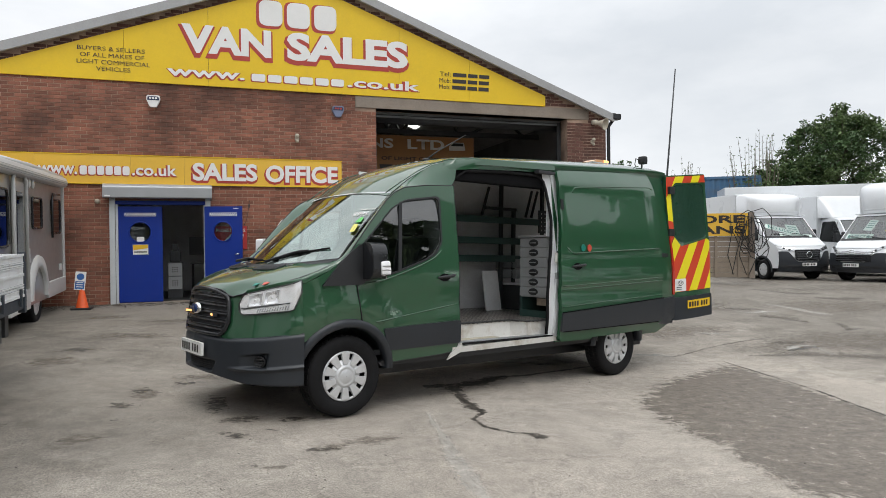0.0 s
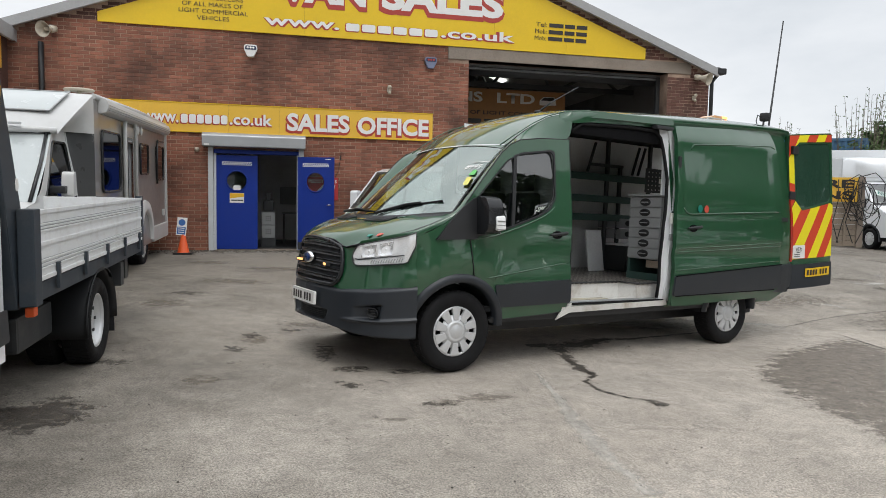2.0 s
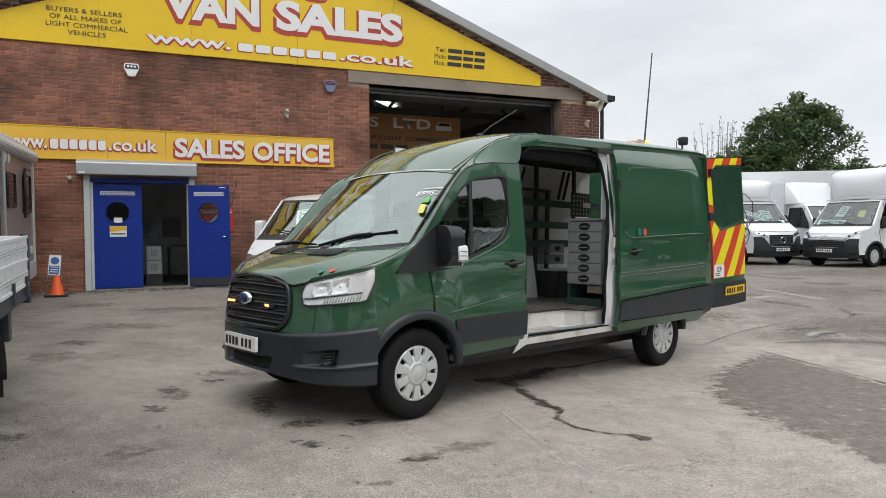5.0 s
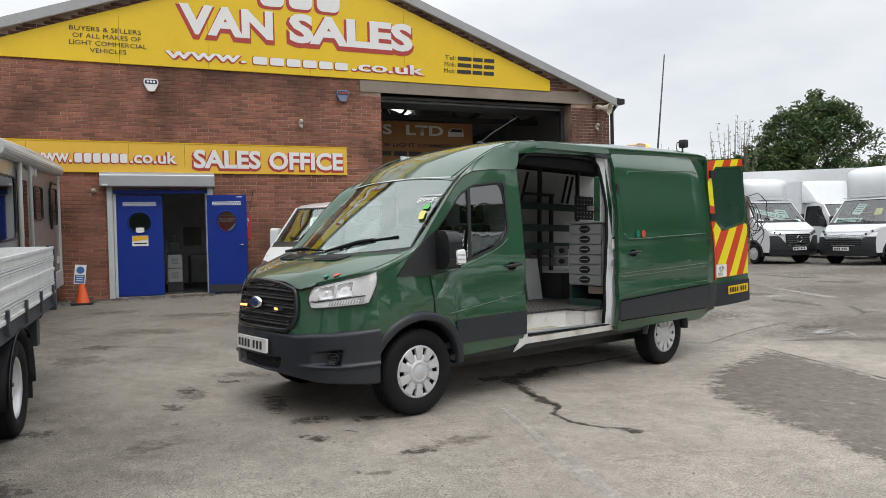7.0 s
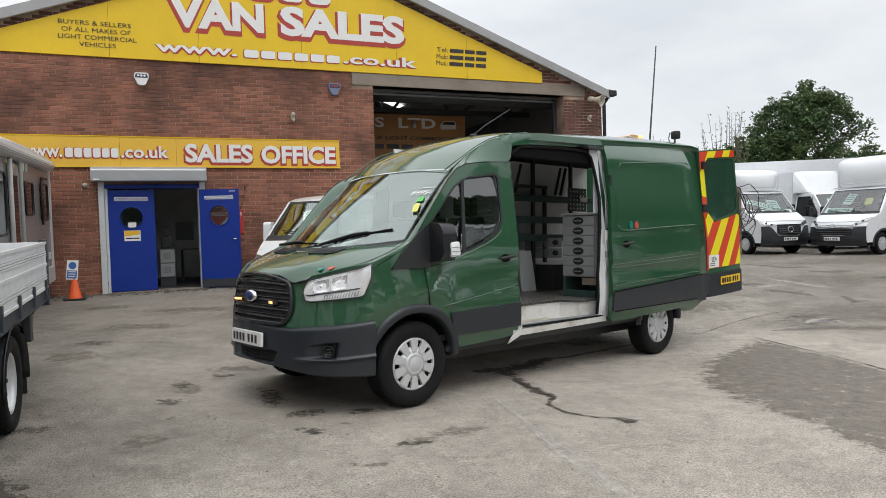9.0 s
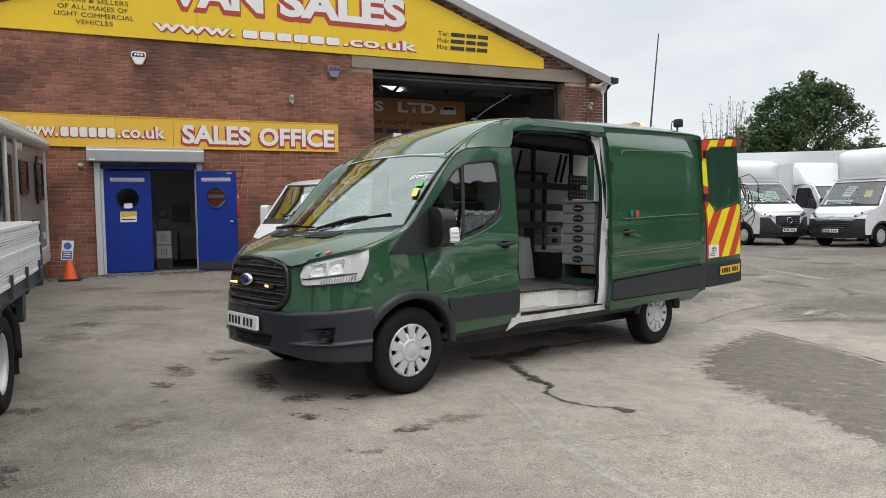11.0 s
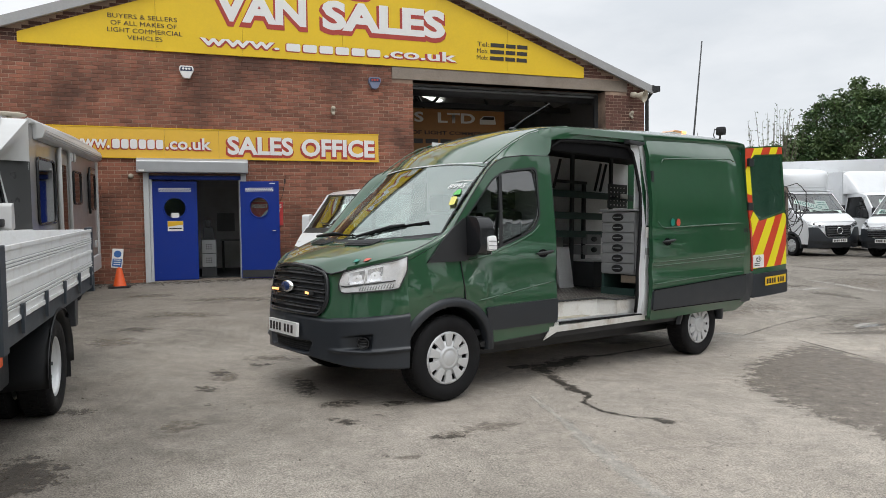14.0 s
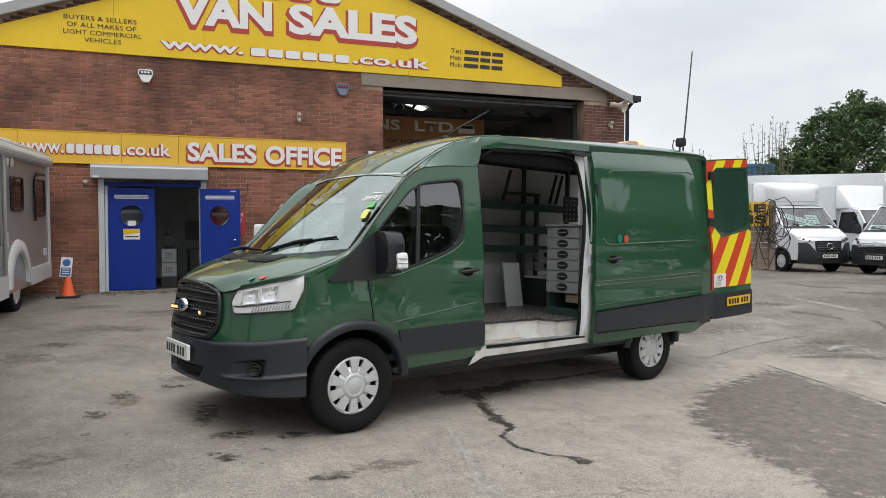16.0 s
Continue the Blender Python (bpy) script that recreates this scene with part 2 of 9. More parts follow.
M = {}
M["ground"] = ground_material()
M["brick"] = mat("red_brown_brick", (0.262, 0.104, 0.066), 0.85, var=0.32, scale=3.0, fine=90, bump=0.5, dirt=(0.060, 0.030, 0.022), dirt_amount=0.82, dirt_scale=0.55, per_piece=0.30, place=True, dirt_from=0.46, dirt_to=0.66)
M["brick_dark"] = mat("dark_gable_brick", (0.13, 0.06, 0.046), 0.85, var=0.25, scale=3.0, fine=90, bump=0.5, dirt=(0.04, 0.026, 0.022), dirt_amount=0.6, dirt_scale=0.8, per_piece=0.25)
M["mortar"] = mat("old_mortar", (0.42, 0.30, 0.225), 0.95, var=0.35, scale=2.0, fine=70, bump=0.5, dirt=(0.10, 0.062, 0.046), dirt_amount=0.88, dirt_scale=0.55, place=True, dirt_from=0.44, dirt_to=0.62)
M["concrete"] = mat("weathered_concrete", (0.27, 0.225, 0.185), 0.9, var=0.25, scale=3.0, fine=50, bump=0.5, dirt=(0.11, 0.08, 0.06), dirt_amount=0.7)
M["yellow"] = mat("yellow_sign_sheet", (0.80, 0.53, 0.008), 0.42, var=0.05, scale=1.5, fine=30, dirt=(0.62, 0.40, 0.02), dirt_amount=0.35, dirt_scale=0.9)
M["yellow_soft"] = mat("faded_yellow_sign_sheet", (0.80, 0.48, 0.05), 0.42, var=0.05, scale=1.5, fine=30, dirt=(0.6, 0.36, 0.06), dirt_amount=0.35)
M["sign_white"] = mat("white_vinyl_letter", (0.80, 0.79, 0.77), 0.4, var=0.04)
M["sign_red"] = mat("red_vinyl_shadow", (0.42, 0.045, 0.03), 0.4, var=0.06)
M["sign_black"] = mat("black_vinyl_letter", (0.028, 0.022, 0.02), 0.45, var=0.1)
M["roof_trim"] = mat("grey_roof_edge_sheet", (0.36, 0.36, 0.36), 0.55, var=0.12, scale=1.5, fine=25, dirt=(0.2, 0.19, 0.18), dirt_amount=0.5)
M["blue_door"] = mat("royal_blue_door_paint", (0.005, 0.030, 0.255), 0.5, spec=0.3, var=0.1, scale=2.0, fine=40, dirt=(0.02, 0.035, 0.2), dirt_amount=0.4)
M["grey_metal"] = mat("galvanised_grey_metal", (0.42, 0.43, 0.44), 0.42, metal=0.6, var=0.1, dirt=(0.3, 0.29, 0.28), dirt_amount=0.5)
M["pale_frame"] = mat("pale_grey_frame_paint", (0.55, 0.57, 0.58), 0.45, var=0.08)
M["steel_dark"] = mat("dark_painted_steel", (0.035, 0.037, 0.04), 0.5, var=0.2)
M["black_plastic"] = mat("black_textured_plastic", (0.016, 0.017, 0.019), 0.5, var=0.15, fine=200, bump=0.15)
M["grey_plastic"] = mat("charcoal_grey_plastic_cladding", (0.020, 0.024, 0.030), 0.40, var=0.12, fine=200, bump=0.08, spec=0.5)
M["rubber"] = mat("black_tyre_rubber", (0.008, 0.008, 0.009), 0.8, var=0.2, scale=12, fine=150, bump=0.3, dirt=(0.022, 0.021, 0.020), dirt_amount=0.3, dirt_scale=6, spec=0.25)
M["green"] = mat("dark_green_van_paint", (0.008, 0.068, 0.025), 0.42, wave=0.006, var=0.05, scale=1.5, fine=20, coat=1.0, dirt=(0.016, 0.06, 0.026), dirt_amount=0.3, dirt_scale=1.2, spec=0.45)
M["white_paint"] = mat("white_vehicle_paint", (0.76, 0.78, 0.80), 0.3, wave=0.008, var=0.03, scale=1.5, fine=20, coat=0.6, dirt=(0.60, 0.60, 0.58), dirt_amount=0.25, dirt_scale=1.5)
M["white_dirty"] = mat("scuffed_white_paint", (0.68, 0.67, 0.64), 0.5, var=0.08, scale=4, fine=50, dirt=(0.33, 0.26, 0.18), dirt_amount=0.7, dirt_scale=5)
M["silver"] = mat("silver_wheel_paint", (0.60, 0.61, 0.62), 0.34, metal=0.35, var=0.06)
M["chrome"] = mat("chrome", (0.75, 0.76, 0.78), 0.12, metal=1.0, var=0.03)
M["grey_body"] = mat("champagne_grey_motorhome_panel", (0.235, 0.225, 0.215), 0.35, var=0.05, coat=0.4)
M["glass"] = glass("clear_glass", (0.88, 0.95, 0.93), 0.8)
M["glass_dark"] = glass("tinted_glass", (0.62, 0.68, 0.68), 0.5, 0.015, 2.3)
M["lens"] = glass("clear_lamp_lens", (1, 1, 1), 0.9, 0.05)
M["interior_dark"] = mat("dark_interior_trim", (0.03, 0.031, 0.034), 0.8, var=0.2)
M["interior_grey"] = mat("grey_lining_board", (0.80, 0.80, 0.80), 0.6, var=0.10, dirt=(0.42, 0.41, 0.39), dirt_amount=0.4, dirt_scale=3)
# the unlit workshop's shade is put into this dark lining colour
M["garage_lining"] = mat("shaded_workshop_lining", (0.16, 0.16, 0.16), 0.85, var=0.2, dirt=(0.06, 0.055, 0.05), dirt_amount=0.6)
M["plate_white"] = mat("white_plate_sheet", (0.78, 0.78, 0.76), 0.35, var=0.03)
M["plate_yellow"] = mat("yellow_plate_sheet", (0.80, 0.50, 0.02), 0.35, var=0.03)
M["red"] = mat("red_reflective_sheet", (0.62, 0.055, 0.02), 0.35, var=0.08)
M["chev_yellow"] = mat("yellow_reflective_sheet", (0.82, 0.72, 0.015), 0.35, var=0.05)
M["orange"] = mat("orange_cone_plastic", (0.80, 0.11, 0.02), 0.5, var=0.1)
M["blue_sheet"] = mat("blue_notice", (0.03, 0.12, 0.36), 0.45, var=0.05)
M["container_blue"] = mat("faded_blue_container_paint", (0.06, 0.15, 0.27), 0.55, var=0.15, dirt=(0.12, 0.09, 0.07), dirt_amount=0.5)
M["wood"] = mat("weathered_grey_timber", (0.27, 0.22, 0.17), 0.85, var=0.25, scale=3, fine=40, bump=0.4)
M["cable"] = mat("black_cable", (0.02, 0.02, 0.02), 0.6)
M["bark"] = mat("grey_brown_bark", (0.10, 0.08, 0.06), 0.9, var=0.3, scale=8, bump=0.8)
M["leaf"] = mat("dark_green_leaf", (0.055, 0.105, 0.034), 0.6, var=0.3, scale=1.2, fine=8, per_piece=0.4)
M["leaf_light"] = mat("mid_green_leaf", (0.10, 0.152, 0.052), 0.6, var=0.3, scale=1.2, fine=8, per_piece=0.4)

# ---- shaping tools ----


def link(name, bm, material, parent=None, label="", smooth=False, kind=""):
    me = bpy.data.meshes.new(name)
    bm.normal_update()
    bm.to_mesh(me)
    bm.free()
    for mm in material if isinstance(material, (list, tuple)) else [material]:
        me.materials.append(mm)
    if smooth:
        for p in me.polygons:
            p.use_smooth = True
    ob = new(name, me)
    if parent:
        ob.parent = parent
    if label or kind:
        tagged(ob, label, kind=kind)
    return ob


def part(name, bm, material, parent, label="", smooth=False, kind=""):
    return link(name, bm, material, parent, label, smooth, kind)


def thing(name, m, label, category, group="", kind=""):
    e = new(name)
    e.empty_display_size = 0.2
    e.matrix_world = m
    return tagged(e, label, category, group, kind)


def box(x0, x1, y0, y1, z0, z1, bevel=0.0, bm=None, seg=2):
    own = bmesh.new()
    bmesh.ops.create_cube(own, size=1.0)
    for v in own.verts:
        v.co = Vector((x0 + (v.co.x + 0.5) * (x1 - x0), y0 + (v.co.y + 0.5) * (y1 - y0), z0 + (v.co.z + 0.5) * (z1 - z0)))
    if bevel:
        bmesh.ops.bevel(own, geom=own.edges[:], offset=bevel, segments=seg, profile=0.7, affect="EDGES", clamp_overlap=True)
    return merge(bm, own)


def merge(bm, own):
    if bm is None:
        return own
    base = {}
    for v in own.verts:
        base[v] = bm.verts.new(v.co)
    for f in own.faces:
        try:
            g = bm.faces.new([base[v] for v in f.verts])
            g.material_index, g.smooth = f.material_index, f.smooth
        except ValueError:
            pass
    own.free()
    return bm


def moved(bm, m):
    bmesh.ops.transform(bm, matrix=m, verts=bm.verts)
    return bm


def prism(pts, axis, a, b, bevel=0.0, bm=None):
    """A plate: an outline in the two other axes, drawn out along axis from a to b."""
    own = bmesh.new()

    def at(p, v):
        return {"x": (v, p[0], p[1]), "y": (p[0], v, p[1]), "z": (p[0], p[1], v)}[axis]

    lo = [own.verts.new(at(p, a)) for p in pts]
    hi = [own.verts.new(at(p, b)) for p in pts]
    own.faces.new(lo)
    own.faces.new(hi[::-1])
    n = len(pts)
    for i in range(n):
        own.faces.new((lo[i], hi[i], hi[(i + 1) % n], lo[(i + 1) % n]))
    bmesh.ops.recalc_face_normals(own, faces=own.faces)
    if bevel:
        bmesh.ops.bevel(own, geom=own.edges[:], offset=bevel, segments=2, profile=0.7, affect="EDGES", clamp_overlap=True)
    return merge(bm, own)


def cyl(p0, p1, r0, r1=None, n=16, bm=None, caps=True):
    own = bmesh.new()
    p0, p1 = Vector(p0), Vector(p1)
    r1 = r0 if r1 is None else r1
    m = Matrix.Translation((p0 + p1) / 2) @ (p1 - p0).to_track_quat("Z", "Y").to_matrix().to_4x4()
    bmesh.ops.create_cone(own, cap_ends=caps, segments=n, radius1=r0, radius2=r1, depth=(p1 - p0).length, matrix=m)
    for f in own.faces:
        f.smooth = len(f.verts) == 4
    return merge(bm, own)


def ball(c, r, bm=None, u=16, v=10, scale=(1, 1, 1)):
    own = bmesh.new()
    bmesh.ops.create_uvsphere(own, u_segments=u, v_segments=v, radius=r)
    for w in own.verts:
        w.co = Vector((w.co.x * scale[0] + c[0], w.co.y * scale[1] + c[1], w.co.z * scale[2] + c[2]))
    for f in own.faces:
        f.smooth = True
    return merge(bm, own)


def tube(pts, r, n=8, bm=None, closed=False):
    """A bent round bar along points."""
    own = bmesh.new()
    pts = [Vector(p) for p in pts]
    k = len(pts)
    rings = []
    for i, p in enumerate(pts):
        a = pts[(i - 1) % k] if closed or i > 0 else p
        c = pts[(i + 1) % k] if closed or i < k - 1 else p
        d = (c - a).normalized()
        s = d.orthogonal().normalized() if not rings else (prev - d * prev.dot(d)).normalized()
        prev = s
        u = d.cross(s)
        rad = r[i] if isinstance(r, (list, tuple)) else r
        rings.append([own.verts.new(p + (s * math.cos(2 * math.pi * j / n) + u * math.sin(2 * math.pi * j / n)) * rad) for j in range(n)])
    for i in range(k if closed else k - 1):
        for j in range(n):
            own.faces.new((rings[i][j], rings[i][(j + 1) % n], rings[(i + 1) % k][(j + 1) % n], rings[(i + 1) % k][j])).smooth = True
    if not closed:
        own.faces.new(rings[0][::-1])
        own.faces.new(rings[-1])
    return merge(bm, own)


def revolve(profile, n=28, axis="y", bm=None, closed=False):
    """Rings of (radius, along) turned round an axis through the origin."""
    own = bmesh.new()
    rows = []
    for r, a in profile:
        row = []
        for j in range(n):
            c, s = math.cos(2 * math.pi * j / n) * r, math.sin(2 * math.pi * j / n) * r
            row.append(own.verts.new({"y": (c, a, s), "z": (c, s, a), "x": (a, c, s)}[axis]))
        rows.append(row)
    for i in range(len(rows) if closed else len(rows) - 1):
        for j in range(n):
            own.faces.new((rows[i][j], rows[i][(j + 1) % n], rows[(i + 1) % len(rows)][(j + 1) % n], rows[(i + 1) % len(rows)][j])).smooth = True
    bmesh.ops.recalc_face_normals(own, faces=own.faces)
    return merge(bm, own)


def sheet(rows, thick=0.0, bm=None, flip=False):
    """A surface through rows of points, all rows equally long."""
    own = bmesh.new()
    vs = [[own.verts.new(p) for p in row] for row in rows]
    for i in range(len(vs) - 1):
        for j in range(len(vs[0]) - 1):
            q = (vs[i][j], vs[i][j + 1], vs[i + 1][j + 1], vs[i + 1][j])
            own.faces.new(q[::-1] if flip else q).smooth = True
    if thick:
        own.normal_update()
        bmesh.ops.solidify(own, geom=own.faces[:], thickness=thick)
    return merge(bm, own)


def along(pts, n):
    """n points at even steps on a polyline."""
    pts = [Vector(p) for p in pts]
    d = [0.0]
    for a, b in zip(pts, pts[1:]):
        d.append(d[-1] + (b - a).length)
    out, k = [], 0
    for i in range(n):
        s = d[-1] * i / (n - 1)
        while k < len(pts) - 2 and d[k + 1] < s:
            k += 1
        f = 0 if d[k + 1] == d[k] else (s - d[k]) / (d[k + 1] - d[k])
        out.append(pts[k].lerp(pts[k + 1], min(1, max(0, f))))
    return out


def rounded(pts, r, k=4):
    """A closed 2D outline with its corners rounded."""
    out, n = [], len(pts)
    for i in range(n):
        p, a, b = Vector(pts[i]), Vector(pts[i - 1]), Vector(pts[(i + 1) % n])
        u, v = (a - p), (b - p)
        ri = min(r, u.length * 0.45, v.length * 0.45)
        s, e = p + u.normalized() * ri, p + v.normalized() * ri
        for j in range(k + 1):
            f = j / k
            out.append(tuple(s * (1 - f) ** 2 + p * 2 * f * (1 - f) + e * f * f))
    return out


def lettering(name, text, height, width, m, material, parent, depth=0.006, bold=0.0, label="", shear=0.0):
    """Words in the built-in font, fitted to a height and a width, standing in the x-z plane of m."""
    cu = bpy.data.curves.new(name, "FONT")
    cu.body, cu.size, cu.extrude, cu.offset, cu.resolution_u, cu.shear = text, 1.0, 0.0, bold, 3, shear
    cu.space_line = 0.95
    tmp = new(name, cu)
    bpy.context.view_layer.update()
    me = bpy.data.meshes.new_from_object(tmp.evaluated_get(bpy.context.evaluated_depsgraph_get()))
    bpy.data.objects.remove(tmp)
    bpy.data.curves.remove(cu)
    xs, ys = [v.co.x for v in me.vertices], [v.co.y for v in me.vertices]
    x0, y0, kx, ky = min(xs), min(ys), width / (max(xs) - min(xs)), height / (max(ys) - min(ys))
    bm = bmesh.new()
    bm.from_mesh(me)
    bpy.data.meshes.remove(me)
    seen, turn = set(), 0
    for v in list(bm.verts):
        if v in seen:
            continue
        turn += 1
        todo = [v]
        seen.add(v)
        while todo:
            a = todo.pop()
            for e in a.link_edges:
                b = e.other_vert(a)
                if b not in seen:
                    seen.add(b)
                    todo.append(b)
            a.co = m @ Vector(((a.co.x - x0) * kx, -0.0016 * (turn % 2) * (bold > 0.01), (a.co.y - y0) * ky))
    return part(name, bm, material, parent, label)


# ---- the yard ----


def smooth(a, b, v):
    t = min(1.0, max(0.0, (v - a) / (b - a)))
    return t * t * (3 - 2 * t)


def ground_z(x, y):
    """The yard falls gently to the right and rises towards the building."""
    s = smooth(-6.8 - 2.7 * (1 - smooth(0, 3, x)), -0.3, y)
    return (1 - s) * (-0.0314 * min(9.0, max(-3.0, x))) + s * (0.31 - 0.20 * smooth(11.0, 18.0, x))


def build_ground():
    xs = sorted({-3000, -600, -120, -40, *range(-20, 60, 4), *[i * 0.5 for i in range(-12, 60)], 90, 160, 600, 3000})
    ys = sorted({-3000, -600, -120, -60, -40, -28, *[i * 0.5 - 22 for i in range(0, 56)], 8, 10, 14, 20, 30, 50, 90, 160, 600, 3000})
    rows = [[(x, y, ground_z(x, y)) for x in xs] for y in ys]
    bm = sheet(rows)
    return tagged(link("ground", bm, M["ground"]), "worn pale grey tarmac yard with stains and cracks", "ground", kind="structure")


build_ground()


def stain(name, outline, material, label, rings=6, lift=0.004, rim=1.7):
    """A stain of ragged outline that lies on the yard."""
    n = max(24, len(outline) * 6)
    pts = [p for p in along([*[(x, y, 0) for x, y in outline], (*outline[0], 0)], n + 1)][:-1]
    cx, cy = sum(p.x for p in pts) / n, sum(p.y for p in pts) / n
    bm = bmesh.new()
    lay = bm.verts.layers.float.new("inside")
    prev = None
    for k in range(rings + 1):
        f = 1 - k / rings
        row = []
        for p in pts:
            x, y = cx + (p.x - cx) * f, cy + (p.y - cy) * f
            v = bm.verts.new((x, y, ground_z(x, y) + lift))
            v[lay] = min(1.0, (1 - f) * rim)
            row.append(v)
        if prev:
            for j in range(n):
                bm.faces.new((prev[j], prev[(j + 1) % n], row[(j + 1) % n], row[j]))
        prev = row
    ob = link(name, bm, material)
    return tagged(ob, label, "stain", kind="structure")


def streak(name, line, widths, material, label, lift=0.005):
    """A run of liquid or a crack: a ribbon along a line on the yard."""
    pts = along([(x, y, 0) for x, y in line], len(line) * 6)
    bm = bmesh.new()
    lay = bm.verts.layers.float.new("inside")
    prev = None
    for i, p in enumerate(pts):
        d = (pts[min(i + 1, len(pts) - 1)] - pts[max(i - 1, 0)]).normalized()
        s = Vector((-d.y, d.x, 0))
        w = np.interp(i / (len(pts) - 1), np.linspace(0, 1, len(widths)), widths)
        row = []
        for k in (-1, -0.5, 0, 0.5, 1):
            q = p + s * k * w
            v = bm.verts.new((q.x, q.y, ground_z(q.x, q.y) + lift))
            v[lay] = 1 - abs(k)
            row.append(v)
        if prev:
            for j in range(4):
                bm.faces.new((prev[j], prev[j + 1], row[j + 1], row[j]))
        prev = row
    return tagged(link(name, bm, material), label, "stain", kind="structure")

# ---- the sales building ----
EAVE_L, EAVE_R, EAVE_Z, APEX_X, APEX_Z = -3.59, 11.63, 4.58, 4.02, 7.36


def roof_z(x):
    """Upper edge of the gable."""
    k = (APEX_Z - EAVE_Z) / (APEX_X - EAVE_L)
    return APEX_Z - k * abs(x - APEX_X)


WALL_L, WALL_R, DOOR_L, DOOR_R, DOOR_T, GAR_L, GAR_R, GAR_T = -3.545, 11.5, 0.17, 1.92, 2.38, 5.55, 10.4, 4.5
FOOT = -0.4


def front_wall():
    """The gable wall with the office door and the garage opening cut through it."""
    bm = bmesh.new()
    th = 0.33

    def slab(x0, x1, z0, z1):
        box(x0, x1, 0.0, th, z0, z1, bm=bm)

    slab(WALL_L, DOOR_L, FOOT, 4.4)
    slab(DOOR_L, DOOR_R, DOOR_T, 4.4)
    slab(DOOR_R, GAR_L, FOOT, 4.4)
    slab(GAR_R, WALL_R, FOOT, 4.4)
    prism([(WALL_L, 4.4), (GAR_L, 4.4), (GAR_L, GAR_T), (GAR_R, GAR_T), (GAR_R, 4.4), (WALL_R, 4.4), (WALL_R, roof_z(WALL_R) - 0.06), (APEX_X, APEX_Z - 0.06), (WALL_L, roof_z(WALL_L) - 0.06)], "y", 0.0, th, bm=bm)
    return tagged(link("wall_south", bm, M["mortar"]), "red-brown brick gable wall of the sales building", "wall", kind="structure")


wall = front_wall()


def brick_mesh(w, h=0.065, d=0.007):
    """One stretcher face with worn edges, proud of the joint."""
    bm = bmesh.new()
    e = 0.004
    a = [bm.verts.new(p) for p in ((0, 0.0, 0), (w, 0.0, 0), (w, 0.0, h), (0, 0.0, h))]
    c = [bm.verts.new(p) for p in ((e, -d, e), (w - e, -d, e), (w - e, -d, h - e), (e, -d, h - e))]
    bm.faces.new(c)
    for i in range(4):
        bm.faces.new((a[i], a[(i + 1) % 4], c[(i + 1) % 4], c[i]))
    return bm


def courses():
    """Every stretcher of the facade: x, z, length, in courses of 75 mm."""
    out = []
    n = 0
    z = 0.15
    while z < 7.2:
        x = WALL_L - (0.1125 if n % 2 else 0.0)
        while x < WALL_R:
            x0, x1 = max(x, WALL_L), min(x + 0.215, WALL_R)
            zt = z + 0.065
            for a, b in ((x0, x1),):
                spans = [(a, b)]
                for l, r, t, lo in ((DOOR_L, DOOR_R, DOOR_T, -9), (GAR_L, GAR_R, GAR_T, -9), (5.08, 11.0, 4.76, 4.49)):
                    nxt = []
                    for s, e in spans:
                        if zt > lo and z < t and e > l and s < r:
                            if s < l - 0.006:
                                nxt.append((s, l))
                            if e > r + 0.006:
                                nxt.append((r, e))
                        else:
                            nxt.append((s, e))
                    spans = nxt
                for s, e in spans:
                    if e - s > 0.006 and zt < min(roof_z(s), roof_z(e)) - 0.06:
                        # the yellow gable sheet covers most of the gable
                        if z > 4.85 and zt < min(roof_z(s), roof_z(e)) - 0.36 and -1.8 < s < 9.6:
                            continue
                        out.append((s, z, e - s))
            x += 0.225
        z += 0.075
        n += 1
    return out


def lay_bricks():
    """Bricks nearest the office door stand as pieces of their own, the rest as one joined facing."""
    facing, dark_facing = bmesh.new(), bmesh.new()
    lights = {}
    count = 0
    for x, z, w in courses():
        near = -1.0 < x < 4.6 and 1.0 < z < 2.45 and w > 0.2 and count < 300
        if near:
            count += 1
            if "b" not in lights:
                me = bpy.data.meshes.new("brick")
                b = brick_mesh(0.215)
                b.to_mesh(me)
                b.free()
                me.materials.append(M["brick"])
                lights["b"] = me
            ob = new("brick", lights["b"])
            ob.parent = wall
            ob.location = (x, 0.0, z)
        else:
            d = 0.007
            # darker brick colour right of the opening and above 4.8 m
            rest = dark_facing if x > 10.3 or z > 4.8 else facing
            e = min(0.004, w * 0.3)
            a = [rest.verts.new(p) for p in ((x, 0, z), (x + w, 0, z), (x + w, 0, z + 0.065), (x, 0, z + 0.065))]
            c = [rest.verts.new(p) for p in ((x + e, -d, z + e), (x + w - e, -d, z + e), (x + w - e, -d, z + 0.061), (x + e, -d, z + 0.061))]
            rest.faces.new(c)
            for i in range(4):
                rest.faces.new((a[i], a[(i + 1) % 4], c[(i + 1) % 4], c[i]))
    part("brick_facing", facing, M["brick"], wall, kind="stuff")
    part("sooty_brick_facing", dark_facing, M["brick_dark"], wall, kind="stuff")


